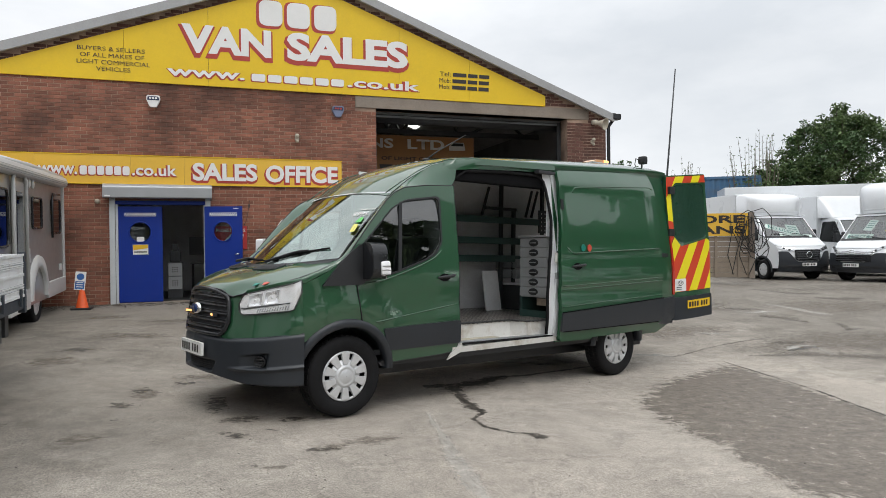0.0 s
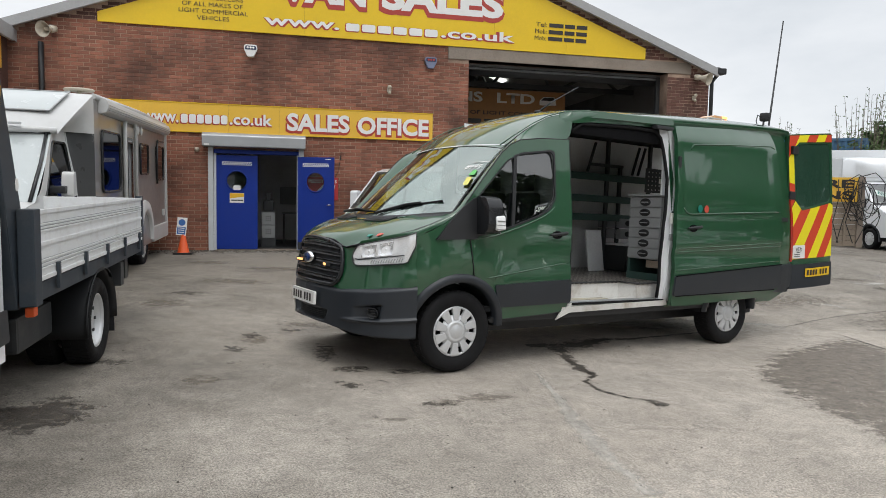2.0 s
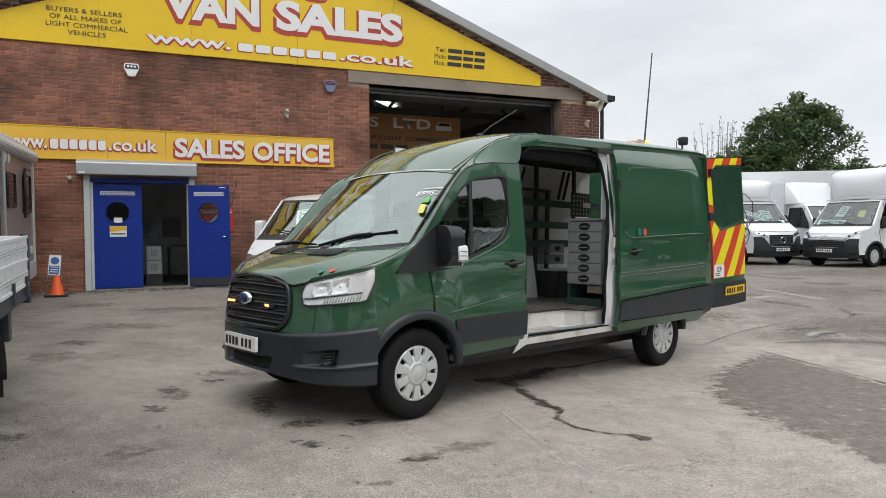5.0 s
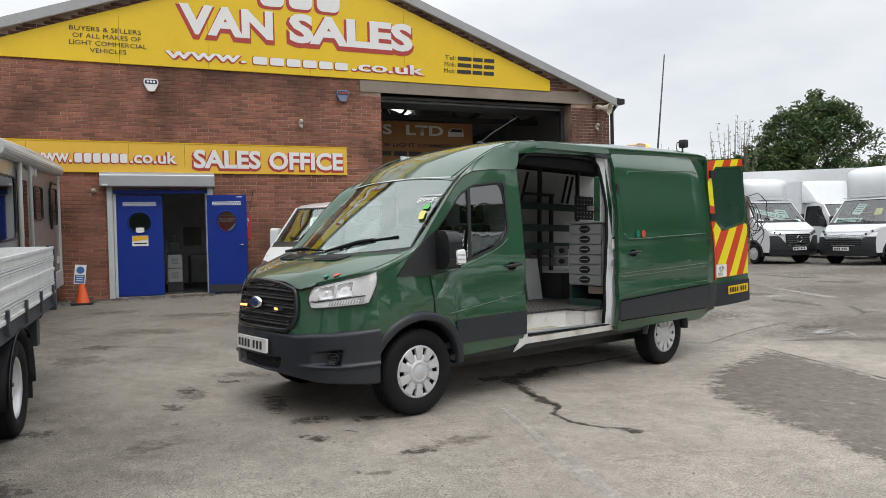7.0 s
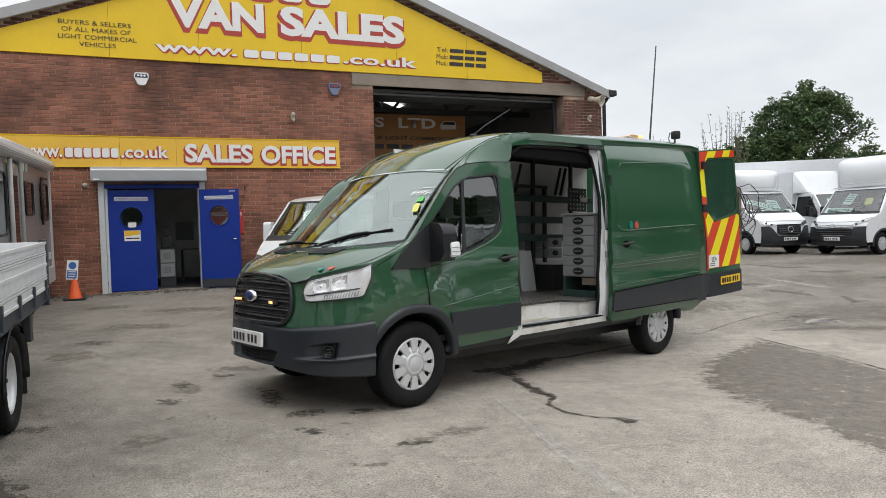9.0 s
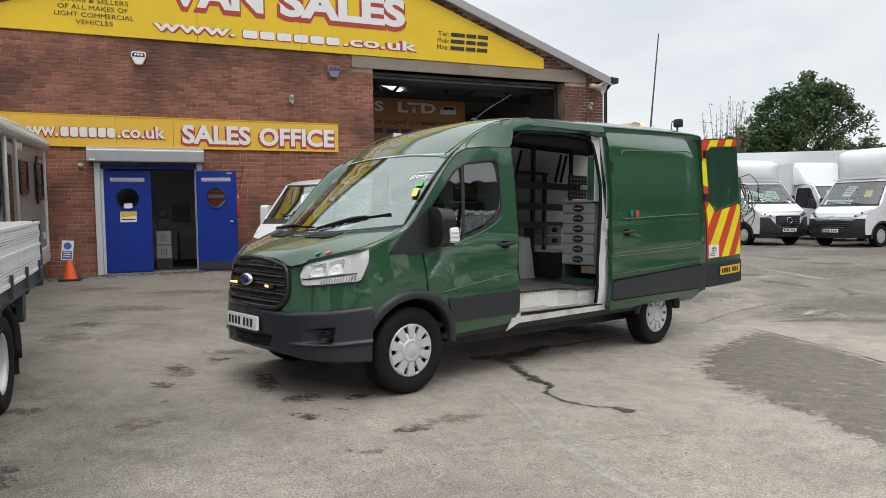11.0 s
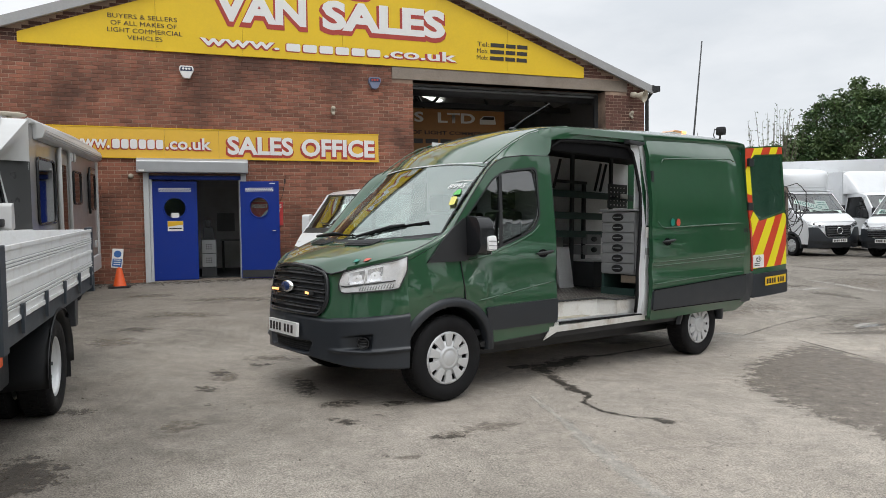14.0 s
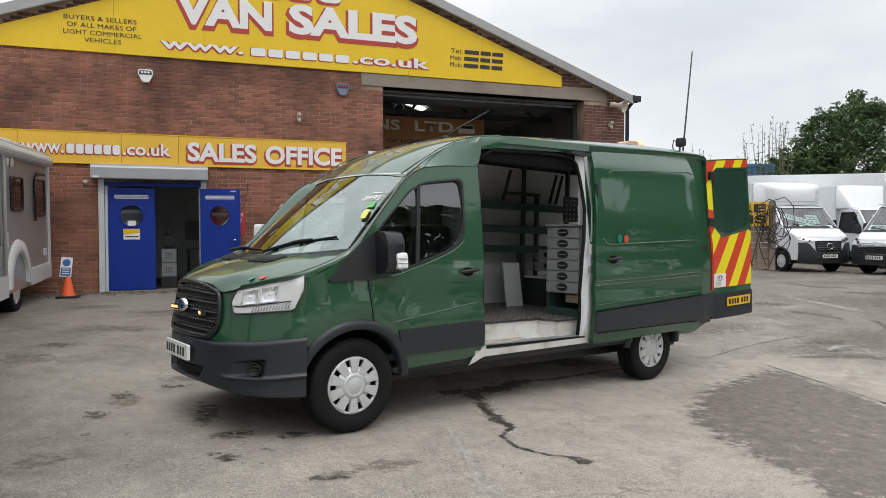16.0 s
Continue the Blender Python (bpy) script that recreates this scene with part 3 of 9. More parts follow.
def roof_and_trim():
    bm = bmesh.new()
    for x0, x1 in ((EAVE_L, APEX_X), (APEX_X, EAVE_R)):
        prism([(x0, roof_z(x0) - 0.02), (x1, roof_z(x1) - 0.02), (x1, roof_z(x1) + 0.05), (x0, roof_z(x0) + 0.05)], "y", -0.12, 26.0, bm=bm)
    tagged(link("roof", bm, M["roof_trim"]), "grey sheet gable roof of the sales building", "roof", kind="structure")
    for x0, x1 in ((EAVE_L, APEX_X), (APEX_X, EAVE_R)):
        bm = prism([(x0, roof_z(x0) - 0.12), (x1, roof_z(x1) - 0.12), (x1, roof_z(x1) + 0.07), (x0, roof_z(x0) + 0.07)], "y", -0.2, -0.125, 0.008)
        tagged(link("barge_board", bm, M["roof_trim"]), "grey sheet-metal edge along the gable", "trim", kind="structure")
    bm = box(5.08, 11.0, -0.03, 0.3, 4.5, 4.76, 0.01)
    tagged(link("lintel", bm, M["concrete"]), "weathered concrete lintel over the garage opening", "lintel", kind="structure")


roof_and_trim()


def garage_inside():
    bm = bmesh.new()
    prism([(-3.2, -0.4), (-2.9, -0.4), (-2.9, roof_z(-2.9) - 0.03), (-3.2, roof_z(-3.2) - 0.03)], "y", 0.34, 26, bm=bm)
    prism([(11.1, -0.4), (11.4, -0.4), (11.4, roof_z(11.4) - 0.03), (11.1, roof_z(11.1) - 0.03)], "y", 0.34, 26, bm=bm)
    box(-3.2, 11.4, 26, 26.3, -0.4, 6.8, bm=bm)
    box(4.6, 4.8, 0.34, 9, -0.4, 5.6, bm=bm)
    tagged(link("wall_inside", bm, M["garage_lining"]), "inner walls of the workshop, coloured dark for shade", "wall", kind="structure")
    bm = box(-3.2, 11.4, 0.34, 26, -0.1, 0.32)
    tagged(link("floor", bm, M["concrete"]), "bare concrete workshop floor", "floor", kind="structure")


garage_inside()

# ---- the green van ----
VAN = Matrix.Translation((2.727, -8.183, -0.0856)) @ Matrix.Rotation(radians(19.4), 4, "Z") @ Matrix.Rotation(radians(1.7), 4, "Y") @ Matrix.Translation((-0.018, 0, 0)) @ Matrix.Diagonal((1.017, 1, 1, 1))
_zt = np.linspace(0.2, 2.8, 261)
_wt = np.interp(_zt, [0.2, 0.45, 0.6, 0.9, 1.2, 1.4, 1.7, 2.0, 2.25, 2.45, 2.6, 2.8], [0.955, 0.985, 1.015, 1.03, 1.03, 1.02, 0.985, 0.945, 0.915, 0.885, 0.86, 0.80])
_wt = np.convolve(np.pad(_wt, 12, mode="edge"), np.ones(25) / 25, "valid")
_xt = np.linspace(-1.2, 5.2, 641)
_pt = np.interp(_xt, [-1, -0.8, -0.6, -0.45, -0.25, 0, 0.3, 4.5, 4.75, 4.92], [0.72, 0.82, 0.89, 0.94, 0.98, 0.998, 1.0, 1.0, 0.99, 0.955])
_pt = np.convolve(np.pad(_pt, 10, mode="edge"), np.ones(21) / 21, "valid")


def van_w(x, z):
    """Half width of the van's body at a place along it and a height."""
    w = float(np.interp(z, _zt, _wt) * np.interp(x, _xt, _pt))
    if z < 1.35:
        # flared lips round the wheels and the pressed line low on the doors
        if x < 1.0:
            r = math.hypot(x + 0.01, z - 0.37)
            w += 0.026 * math.exp(-((r - 0.59) / 0.06) ** 2) * smooth(0.55, 0.8, z)
        w -= 0.016 * math.exp(-((z - 0.97 - 0.02 * x) / 0.085) ** 2) * smooth(0.25, 0.7, x) * (1 - smooth(4.0, 4.6, x))
    return w


def skin(outline, surf, holes=(), step=0.11, lip=0.014):
    """A panel: an outline in (x, z), with holes, laid on a curved surface, its edges turned in."""
    bm = bmesh.new()
    edges = []
    for loop in (outline, *holes):
        vs = [bm.verts.new((p[0], 0, p[1])) for p in loop]
        edges += [bm.edges.new((vs[i], vs[(i + 1) % len(vs)])) for i in range(len(vs))]
    bmesh.ops.triangle_fill(bm, use_beauty=True, use_dissolve=False, edges=edges)
    xs, zs = [p[0] for p in outline], [p[1] for p in outline]
    for k in range(int(min(xs) / step) - 1, int(max(xs) / step) + 2):
        bmesh.ops.bisect_plane(bm, geom=bm.verts[:] + bm.edges[:] + bm.faces[:], plane_co=(k * step, 0, 0), plane_no=(1, 0, 0))
    for k in range(int(min(zs) / step) - 1, int(max(zs) / step) + 2):
        bmesh.ops.bisect_plane(bm, geom=bm.verts[:] + bm.edges[:] + bm.faces[:], plane_co=(0, 0, k * step), plane_no=(0, 0, 1))
    bmesh.ops.remove_doubles(bm, verts=bm.verts, dist=0.0004)
    out = surf(sum(xs) / len(xs), sum(zs) / len(zs)).y
    for v in bm.verts:
        v.co = surf(v.co.x, v.co.z)
    bm.normal_update()
    flip = [f for f in bm.faces if f.normal.y * out < 0]
    bmesh.ops.reverse_faces(bm, faces=flip)
    for f in bm.faces:
        f.smooth = True
    rim = [e for e in bm.edges if e.is_boundary]
    for e in rim:
        e.smooth = False
    if lip:
        ret = bmesh.ops.extrude_edge_only(bm, edges=rim)
        for v in [g for g in ret["geom"] if isinstance(g, bmesh.types.BMVert)]:
            v.co.y -= math.copysign(lip, out)
    return bm


def side(s, proud=0.0):
    """The van's flank on one side: -1 the kerb side, +1 the other."""
    return lambda x, z: Vector((x, s * (van_w(x, z) + proud), z))


def arc(cx, cz, r, a0, a1, n=14):
    return [(cx + r * math.cos(radians(a0 + (a1 - a0) * i / (n - 1))), cz + r * math.sin(radians(a0 + (a1 - a0) * i / (n - 1)))) for i in range(n)]


NOSE = [(-0.962, 0.0), (-0.942, 0.25), (-0.888, 0.45), (-0.822, 0.60), (-0.74, 0.735), (-0.63, 0.845), (-0.515, 0.92), (-0.42, 0.965)]
BUMP = [(-0.985, 0.0), (-0.965, 0.25), (-0.912, 0.45), (-0.846, 0.62), (-0.765, 0.765), (-0.66, 0.885), (-0.53, 0.965), (-0.42, 1.01)]


def plan_curve(curve):
    """A nose curve as even steps: fraction of its length, x, y, and the outward direction."""
    pts = along([(x, y, 0) for x, y in curve], 61)
    s, x, y = np.linspace(0, 1, 61), np.array([p.x for p in pts]), np.array([p.y for p in pts])
    kernel = np.array([1, 2, 3, 4, 3, 2, 1]) / 16
    for _ in range(2):
        x[3:-3], y[3:-3] = np.convolve(x, kernel, "valid"), np.convolve(y, kernel, "valid")
    dx, dy = np.gradient(x), np.gradient(y)
    k = np.hypot(dx, dy)
    return s, x, y, -dy / k, dx / k


NOSE_C, BUMP_C = plan_curve(NOSE), plan_curve(BUMP)


def on_plan(c, s, z, off=0.0, lean=0.15, flank=True):
    """A point on the nose: s runs from 0 in the middle to 1 (or -1) at the wheel arch, and a little on along the flank."""
    a = abs(s)
    if a > 1:
        x = -0.42 + (a - 1) * 1.2
        x, y, nx, ny = x, van_w(x, z), -0.1, 1.0
    else:
        x, y, nx, ny = (float(np.interp(a, c[0], q)) for q in c[1:])
        if flank:
            f = smooth(0.8, 1.0, a)
            x += lean * (z - 0.70) * (1 - f)
            y += (van_w(-0.42, z) - y) * f
    return Vector((x + nx * off, math.copysign(1, s) * (y + ny * off), z))


def nose(s, z, off=0.0):
    return on_plan(NOSE_C, s, z, off)


def nose_at(y, z, off=0.0):
    """A point on the nose by its distance from the middle."""
    return nose(math.copysign(float(np.interp(abs(y), NOSE_C[2], NOSE_C[0])), y), z, off)


def wheel(name, parent, m, r=0.352, width=0.235, steel=False):
    """A tyre with tread blocks, and a rim with a ten-spoke cover."""
    t = new(name)
    t.parent = parent
    t.matrix_local = m
    tagged(t, "black tyre on a silver wheel")
    w = width / 2
    rim_r = r * 0.635
    bm = revolve([(rim_r, -w * 0.80), (rim_r + 0.02, -w * 0.92), (r * 0.80, -w * 1.0), (r * 0.92, -w * 0.97), (r * 0.97, -w * 0.86), (r, -w * 0.72), (r, w * 0.72), (r * 0.97, w * 0.86), (r * 0.92, w * 0.97), (r * 0.8, w), (rim_r, w * 0.8)], n=48)
    tread = bmesh.new()
    for k in range(44):
        a = 2 * math.pi * k / 44
        for j in (-1, 0, 1):
            b = box(-0.017, 0.017, -0.027, 0.027, 0, 0.005)
            moved(b, Matrix.Rotation(a + (0.07 if j else 0), 4, "Y") @ Matrix.Translation((0, j * w * 0.5, r - 0.001)))
            merge(tread, b)
    tyre = part("tyre", bm, M["rubber"], t)
    part("tread", tread, M["rubber"], tyre, kind="stuff")
    bm = revolve([(rim_r, -w * 0.78), (rim_r - 0.012, -w * 0.80), (rim_r - 0.022, -w * 0.55), (rim_r - 0.03, w * 0.6), (rim_r * 0.2, w * 0.2), (0.001, w * 0.2)], n=40)
    part("rim", bm, M["steel_dark"] if not steel else M["silver"], t)
    if steel:
        bm = revolve([(rim_r - 0.022, -w * 0.55), (rim_r - 0.05, -w * 0.2), (rim_r * 0.62, -w * 0.05), (rim_r * 0.55, -w * 0.3), (rim_r * 0.4, -w * 0.34), (0.001, -w * 0.34)], n=40)
        part("wheel_centre", bm, M["silver"], t)
        for k in range(6):
            a = math.pi * k / 3
            part("wheel_nut", cyl((math.cos(a) * rim_r * 0.47, -w * 0.45, math.sin(a) * rim_r * 0.47), (math.cos(a) * rim_r * 0.47, -w * 0.3, math.sin(a) * rim_r * 0.47), 0.014, n=6), M["steel_dark"], t)
        return t
    c = -w * 0.74
    bm = revolve([(rim_r - 0.004, c + 0.01), (rim_r - 0.006, c - 0.012), (rim_r * 0.90, c - 0.014), (rim_r * 0.89, c + 0.004)], n=48)
    bm = merge(bm, revolve([(rim_r * 0.66, c + 0.004), (rim_r * 0.64, c - 0.012), (rim_r * 0.42, c - 0.016), (rim_r * 0.40, c - 0.024), (rim_r * 0.32, c - 0.028), (rim_r * 0.30, c - 0.024), (rim_r * 0.26, c - 0.030), (0.001, c - 0.033)], n=36))
    spokes = []
    for k in range(10):
        a = 2 * math.pi * k / 10
        sp = prism([(-0.024, rim_r * 0.45), (0.024, rim_r * 0.45), (0.043, rim_r * 0.92), (-0.043, rim_r * 0.92)], "y", c - 0.021, c + 0.006, 0.006)
        spokes.append(moved(sp, Matrix.Rotation(a, 4, "Y")))
    cover = part("wheel_cover", bm, M["silver"], t)
    for sp in spokes:
        part("spoke", sp, M["silver"], cover)
    return t


BONNET_EDGE = [(-0.785, 0.595, 1.075), (-0.745, 0.625, 1.098), (-0.58, 0.835, 1.165), (-0.44, 0.932, 1.212), (-0.29, 0.962, 1.268), (-0.15, 0.950, 1.325), (-0.05, 0.918, 1.37)]
JAMB_Z, JAMB_X = (0.5, 1.2, 1.35, 1.5, 1.83, 2.1, 2.3), (0.0, 0.01, 0.025, 0.06, 0.105, 0.075, 0.02)


def pull_handle(owner, x, z, half, surf, material, s):
    """A dark oval recess with a slim bowed grip across it; surf(x, z) is the panel."""
    oval = [(x - 0.012 + half * 0.62 * math.cos(a), z - 0.006 + half * 0.36 * math.sin(a)) for a in np.linspace(0, 2 * math.pi, 25)[:-1]]
    cup = part("door_handle_recess", skin(oval, lambda u, v: surf(u, v) + Vector((0, s * 0.004, 0)), lip=0, step=0.05), M["header_black"], owner, "dark oval handle recess")
    path = [surf(x + half * u, z + 0.012 * u) + Vector((0, s * (0.008 + 0.034 * (1 - u * u) ** 0.6), 0.004)) for u in np.linspace(-1, 1, 15)]
    grip = moved(tube(path, [0.006] + [0.013 + 0.003 * math.sin(k * 0.22) for k in range(13)] + [0.006], 8), Matrix.Identity(4))
    part("door_handle", grip, material, cup, "black pull handle")


def build_van():
    van = thing("panel_van", VAN, "dark green high-roof panel van with its side door open", "van")
    G, P, K = M["green"], M["grey_plastic"], M["black_plastic"]

    arch_f = arc(-0.01, 0.37, 0.455, 12, 168, 18)
    wing_top = [(-0.42, 1.165), (-0.30, 1.218), (-0.17, 1.29), (-0.06, 1.38), (0.02, 1.465)]
    seam = [(0.02, 1.465), (0.055, 1.2), (0.087, 0.95), (0.118, 0.86)]
    door_top = [(0.02, 1.465), (0.2, 1.69), (0.40, 1.92), (0.50, 2.005), (0.62, 2.06), (0.85, 2.095), (1.205, 2.118)]
    glass_o = rounded([(0.10, 1.17), (0.10, 1.485), (0.29, 1.685), (0.46, 1.862), (0.62, 1.945), (0.985, 2.0), (1.022, 1.975), (1.02, 1.55), (0.94, 1.435), (0.80, 1.365), (0.45, 1.245)], 0.04, 3)
    for s in (-1, 1):
        near = s < 0
        # wing with the wheel arch cut out
        wing = part("front_wing", skin([(-0.42, 0.69), *wing_top, *seam[1:], *[p for p in arch_f if p[0] < 0.11 and p[0] > -0.40]], side(s)), G, van, smooth=False)
        e_in = along(BONNET_EDGE[1:], 14)
        e_out = along([(-0.77, 0.61, 1.078), (-0.56, 0.865, 1.15), (-0.42, van_w(-0.42, 1.165), 1.165), (-0.17, van_w(-0.17, 1.29), 1.29), (-0.02, van_w(-0.02, 1.42), 1.42)], 14)
        rows = []
        for i in range(14):
            a, b = e_in[i], e_out[i]
            row = []
            for k in range(6):
                f = k / 5
                q = a.lerp(b, f) + Vector((0, 0.012, 0.02)) * math.sin(math.pi * f)
                row.append((q.x, s * q.y, q.z))
            rows.append(row)
        part("wing_top", sheet(rows, flip=s > 0), G, wing)
        # door
        outline = [*door_top, (1.205, 1.7), (1.212, 1.21), (1.235, 0.60), (1.20, 0.49), (1.05, 0.465), (0.44, 0.435), (0.405, 0.46), *arc(-0.01, 0.37, 0.455, 12, 72, 10)[1:], *seam[::-1][1:-1]]
        door = part("front_door", skin(outline, side(s, 0.003), [glass_o]), G, van)
        part("door_seam", tube([side(s, 0.0015)(*p) for p in outline], 0.0055, 5, closed=True), K, door)
        fr = [p for p in glass_o]
        inner = [(0.56 + (p[0] - 0.56) * 0.955, 1.60 + (p[1] - 1.60) * 0.95) for p in fr]
        bm = bmesh.new()
        n = len(fr)
        f3 = side(s, 0.006)
        f4 = side(s, -0.008)
        va, vb, vc = [bm.verts.new(f3(*p)) for p in fr], [bm.verts.new(f3(*p)) for p in inner], [bm.verts.new(f4(*p)) for p in inner]
        for i in range(n):
            j = (i + 1) % n
            bm.faces.new((va[i], va[j], vb[j], vb[i]))
            bm.faces.new((vb[i], vb[j], vc[j], vc[i]))
        part("window_seal", bm, K, door, "black rubber window surround")
        pane = part("window_pane", skin(inner, lambda x, z: side(s, -0.036 + 0.030 * smooth(1.30, 1.75, z) - 0.018 * smooth(1.75, 2.0, z))(x, z), lip=0), M["glass_dark"], door)
        part("window_divider", skin([(0.495, 1.265), (0.53, 1.275), (0.575, 1.925), (0.54, 1.91)], side(s, 0.004)), K, door)
        part("door_cladding", skin(rounded([(0.40, 0.55), (0.34, 0.755), (1.225, 0.79), (1.24, 0.565)], 0.02, 2), side(s, 0.022), lip=0.025), P, door, "charcoal plastic side cladding")
        # pillar and cant rail between door and windscreen
        a_line = along([(x, van_w(x, z), z) for x, z in [(-0.06, 1.38), *door_top, (1.25, 2.25), (1.27, 2.37)]], 26)
        b_line = along([(-0.05, 0.918, 1.37), (0.12, 0.895, 1.555), (0.35, 0.852, 1.80), (0.575, 0.805, 2.02), (0.75, 0.82, 2.16), (1.0, 0.84, 2.315), (1.27, 0.862, 2.394)], 26)
        rows = []
        for a, b in zip(a_line, b_line):
            row = []
            for k in range(7):
                f = k / 6
                q = a.lerp(b, f) + Vector((-0.010, 0.010, 0.010)) * math.sin(math.pi * f)
                row.append((q.x, s * q.y, q.z))
            rows.append(row)
        part("roof_pillar", sheet(rows, flip=s < 0), G, van)
        # rear quarter
        q_out = [(2.62, 0.47), (2.62, 2.42), (4.72, 2.545), (4.80, 2.40), (4.86, 1.5), (4.88, 0.62), (4.50, 0.47), *arc(3.72, 0.37, 0.455, 12, 168, 16)]
        if not near:
            q_out[:2] = [(1.26, 0.47), (1.17, 2.38)]
        part("rear_quarter", skin(q_out, side(s)), G, van)
        part("rear_cladding", skin(rounded([(4.36, 0.60), (4.36, 0.885), (4.90, 0.93), (4.905, 0.66), (4.72, 0.56)], 0.05, 3), side(s, 0.02), lip=0.03), P, van, "charcoal plastic rear corner cladding")
        # arch trims
        for cx in (-0.01, 3.72):
            rows = []
            for i in range(25):
                a = radians(2 + 176 * i / 24)
                row = []
                for r, o in ((0.408, -0.05), (0.412, 0.014), (0.423, 0.026), (0.455, 0.028), (0.476, 0.020), (0.488, 0.002)):
                    x, z = cx + r * math.cos(a), 0.37 + r * math.sin(a)
                    row.append((x, s * (van_w(x, z) + o), z))
                rows.append(row)
            part("wheel_arch_trim", sheet(rows, flip=s > 0), P, van, "charcoal plastic wheel arch trim")
            bm = revolve([(0.43, 0), (0.43, 0.30)], n=40)
            bm = moved(bm, Matrix.Translation((cx, -0.93 if near else 0.63, 0.37)))
            bmesh.ops.delete(bm, geom=[v for v in bm.verts if v.co.z < 0.33], context="VERTS")
            part("wheel_well", bm, K, van)
        # lower sill
        part("sill_panel", skin([(0.33, 0.44), (0.42, 0.47), (1.20, 0.50), (2.62, 0.52), (3.36, 0.50), (3.40, 0.43), (0.36, 0.405)], side(s, -0.015), lip=0.05), K, van)
        # door mirror
        mir = new("door_mirror")
        mir.parent = van
        tagged(mir, "black door mirror with a clear indicator")
        shell = [(s * y, z) for y, z in rounded([(0.985, 1.235), (0.985, 1.46), (1.025, 1.53), (1.16, 1.52), (1.205, 1.45), (1.215, 1.26), (1.16, 1.205), (1.03, 1.20)], 0.06, 5)]
        part("mirror_shell", prism(shell, "x", 0.115, 0.265, 0.045), M["gloss_black"], mir, smooth=True)
        part("mirror_arm", prism([(0.06, 1.19), (0.22, 1.19), (0.22, 1.27), (0.06, 1.29)], "y", s * 0.94, s * 1.02, 0.02), K, mir)
        part("mirror_glass", box(0.266, 0.270, min(s * 1.01, s * 1.18), max(s * 1.01, s * 1.18), 1.21, 1.47), M["chrome"], mir)
        lens = part("indicator_lens", prism(rounded([(0.195, 1.235), (0.185, 1.36), (0.275, 1.37), (0.29, 1.25)], 0.025, 3), "y", s * 1.15, s * 1.228, 0.014), M["lamp_silver"], mir, "clear indicator lens", smooth=True)
        for z in (1.25, 1.285, 1.32):
            part("lens_rib", tube([(0.195, s * 1.229, z), (0.235, s * 1.233, z + 0.002), (0.28, s * 1.229, z)], 0.004, 5), M["drawer_grey"], lens)
        # sail trim below the mirror
        part("mirror_base_trim", skin([(-0.265, 1.145), (0.10, 1.155), (0.135, 1.17), (0.135, 1.515), (0.09, 1.505), (-0.02, 1.425), (-0.13, 1.315)], side(s, 0.02), step=0.06, lip=0.03), K, door, "black triangular trim")
        pull_handle(door, 1.045, 1.215, 0.105, side(s), K, s)
        crease = along([(0.05, 0, 1.145), (0.34, 0, 1.19), (0.61, 0, 1.275), (0.80, 0, 1.345), (0.92, 0, 1.40), (1.0, 0, 1.47)], 16)
        part("pressed_line", tube([side(s, 0.001)(p.x, p.z) for p in crease], [0.004] + [0.009] * 14 + [0.004], 6), G, door)
        crease = along([(0.13, 0, 0.80), (0.615, 0, 0.865), (1.2, 0, 0.95)], 12)
        part("pressed_line", tube([side(s, -0.001)(p.x, p.z) for p in crease], 0.008, 6), G, door)
    # white gap edge where the sill meets the door
    part("white_sill_edge", skin([(1.10, 0.40), (1.16, 0.49), (1.27, 0.56), (1.27, 0.47)], side(-1, 0.012)), M["white_dirty"], van, "scuffed white sill end")

    # roof
    rx = [0.52, 0.60, 0.75, 0.9, 1.05, 1.25, 1.5, 2.0, 2.6, 3.2, 3.8, 4.3, 4.6, 4.78, 4.88]
    re = [0.79, 0.80, 0.815, 0.828, 0.84, 0.86, 0.88, 0.885, 0.885, 0.885, 0.885, 0.885, 0.88, 0.87, 0.85]
    rg = [1.985, 2.045, 2.165, 2.255, 2.325, 2.39, 2.425, 2.453, 2.482, 2.512, 2.545, 2.568, 2.58, 2.575, 2.51]
    rr = [2.035, 2.09, 2.205, 2.30, 2.37, 2.44, 2.49, 2.55, 2.59, 2.622, 2.652, 2.67, 2.678, 2.665, 2.57]
    rows = []
    for x, e, g, c in zip(rx, re, rg, rr):
        row = []
        for k in range(33):
            v = -1 + 2 * k / 32
            y = math.sin(v * math.pi / 2) * e
            zz = g + (c - g) * (1 - abs(y / e) ** (2.6 + 1.2 * smooth(1.8, 3.4, x)))
            rib = 0.006 * max(0.0, math.cos(y * 18)) * smooth(1.5, 2.1, x) if abs(y) < 0.6 else 0.0
            row.append((x - 0.05 * (1 - (y / e) ** 2) * smooth(1.2, 0.5, x), y, zz + rib))
        rows.append(row)
    roof = part("roof", sheet(rows, flip=True), G, van, "green ribbed roof")
    for s in (-1, 1):
        pts = [(x, s * (e + 0.012), g + 0.0) for x, e, g in zip(rx[5:], re[5:], rg[5:])]
        rows = [[(x, y, g), (x, y + s * 0.035 * smooth(1.1, 1.9, x), g - 0.02), (x, s * van_w(x, g - 0.06) + s * 0.01, g - 0.06), (x, s * (van_w(x, g - 0.11) - 0.004), g - 0.11)] for x, y, g in pts]
        rows.insert(0, [(1.13, s * 0.852, 2.368), (1.13, s * 0.866, 2.345), (1.13, s * 0.876, 2.31), (1.13, s * 0.888, 2.26)])
        part("roof_gutter", sheet(rows, flip=s < 0), G, van)
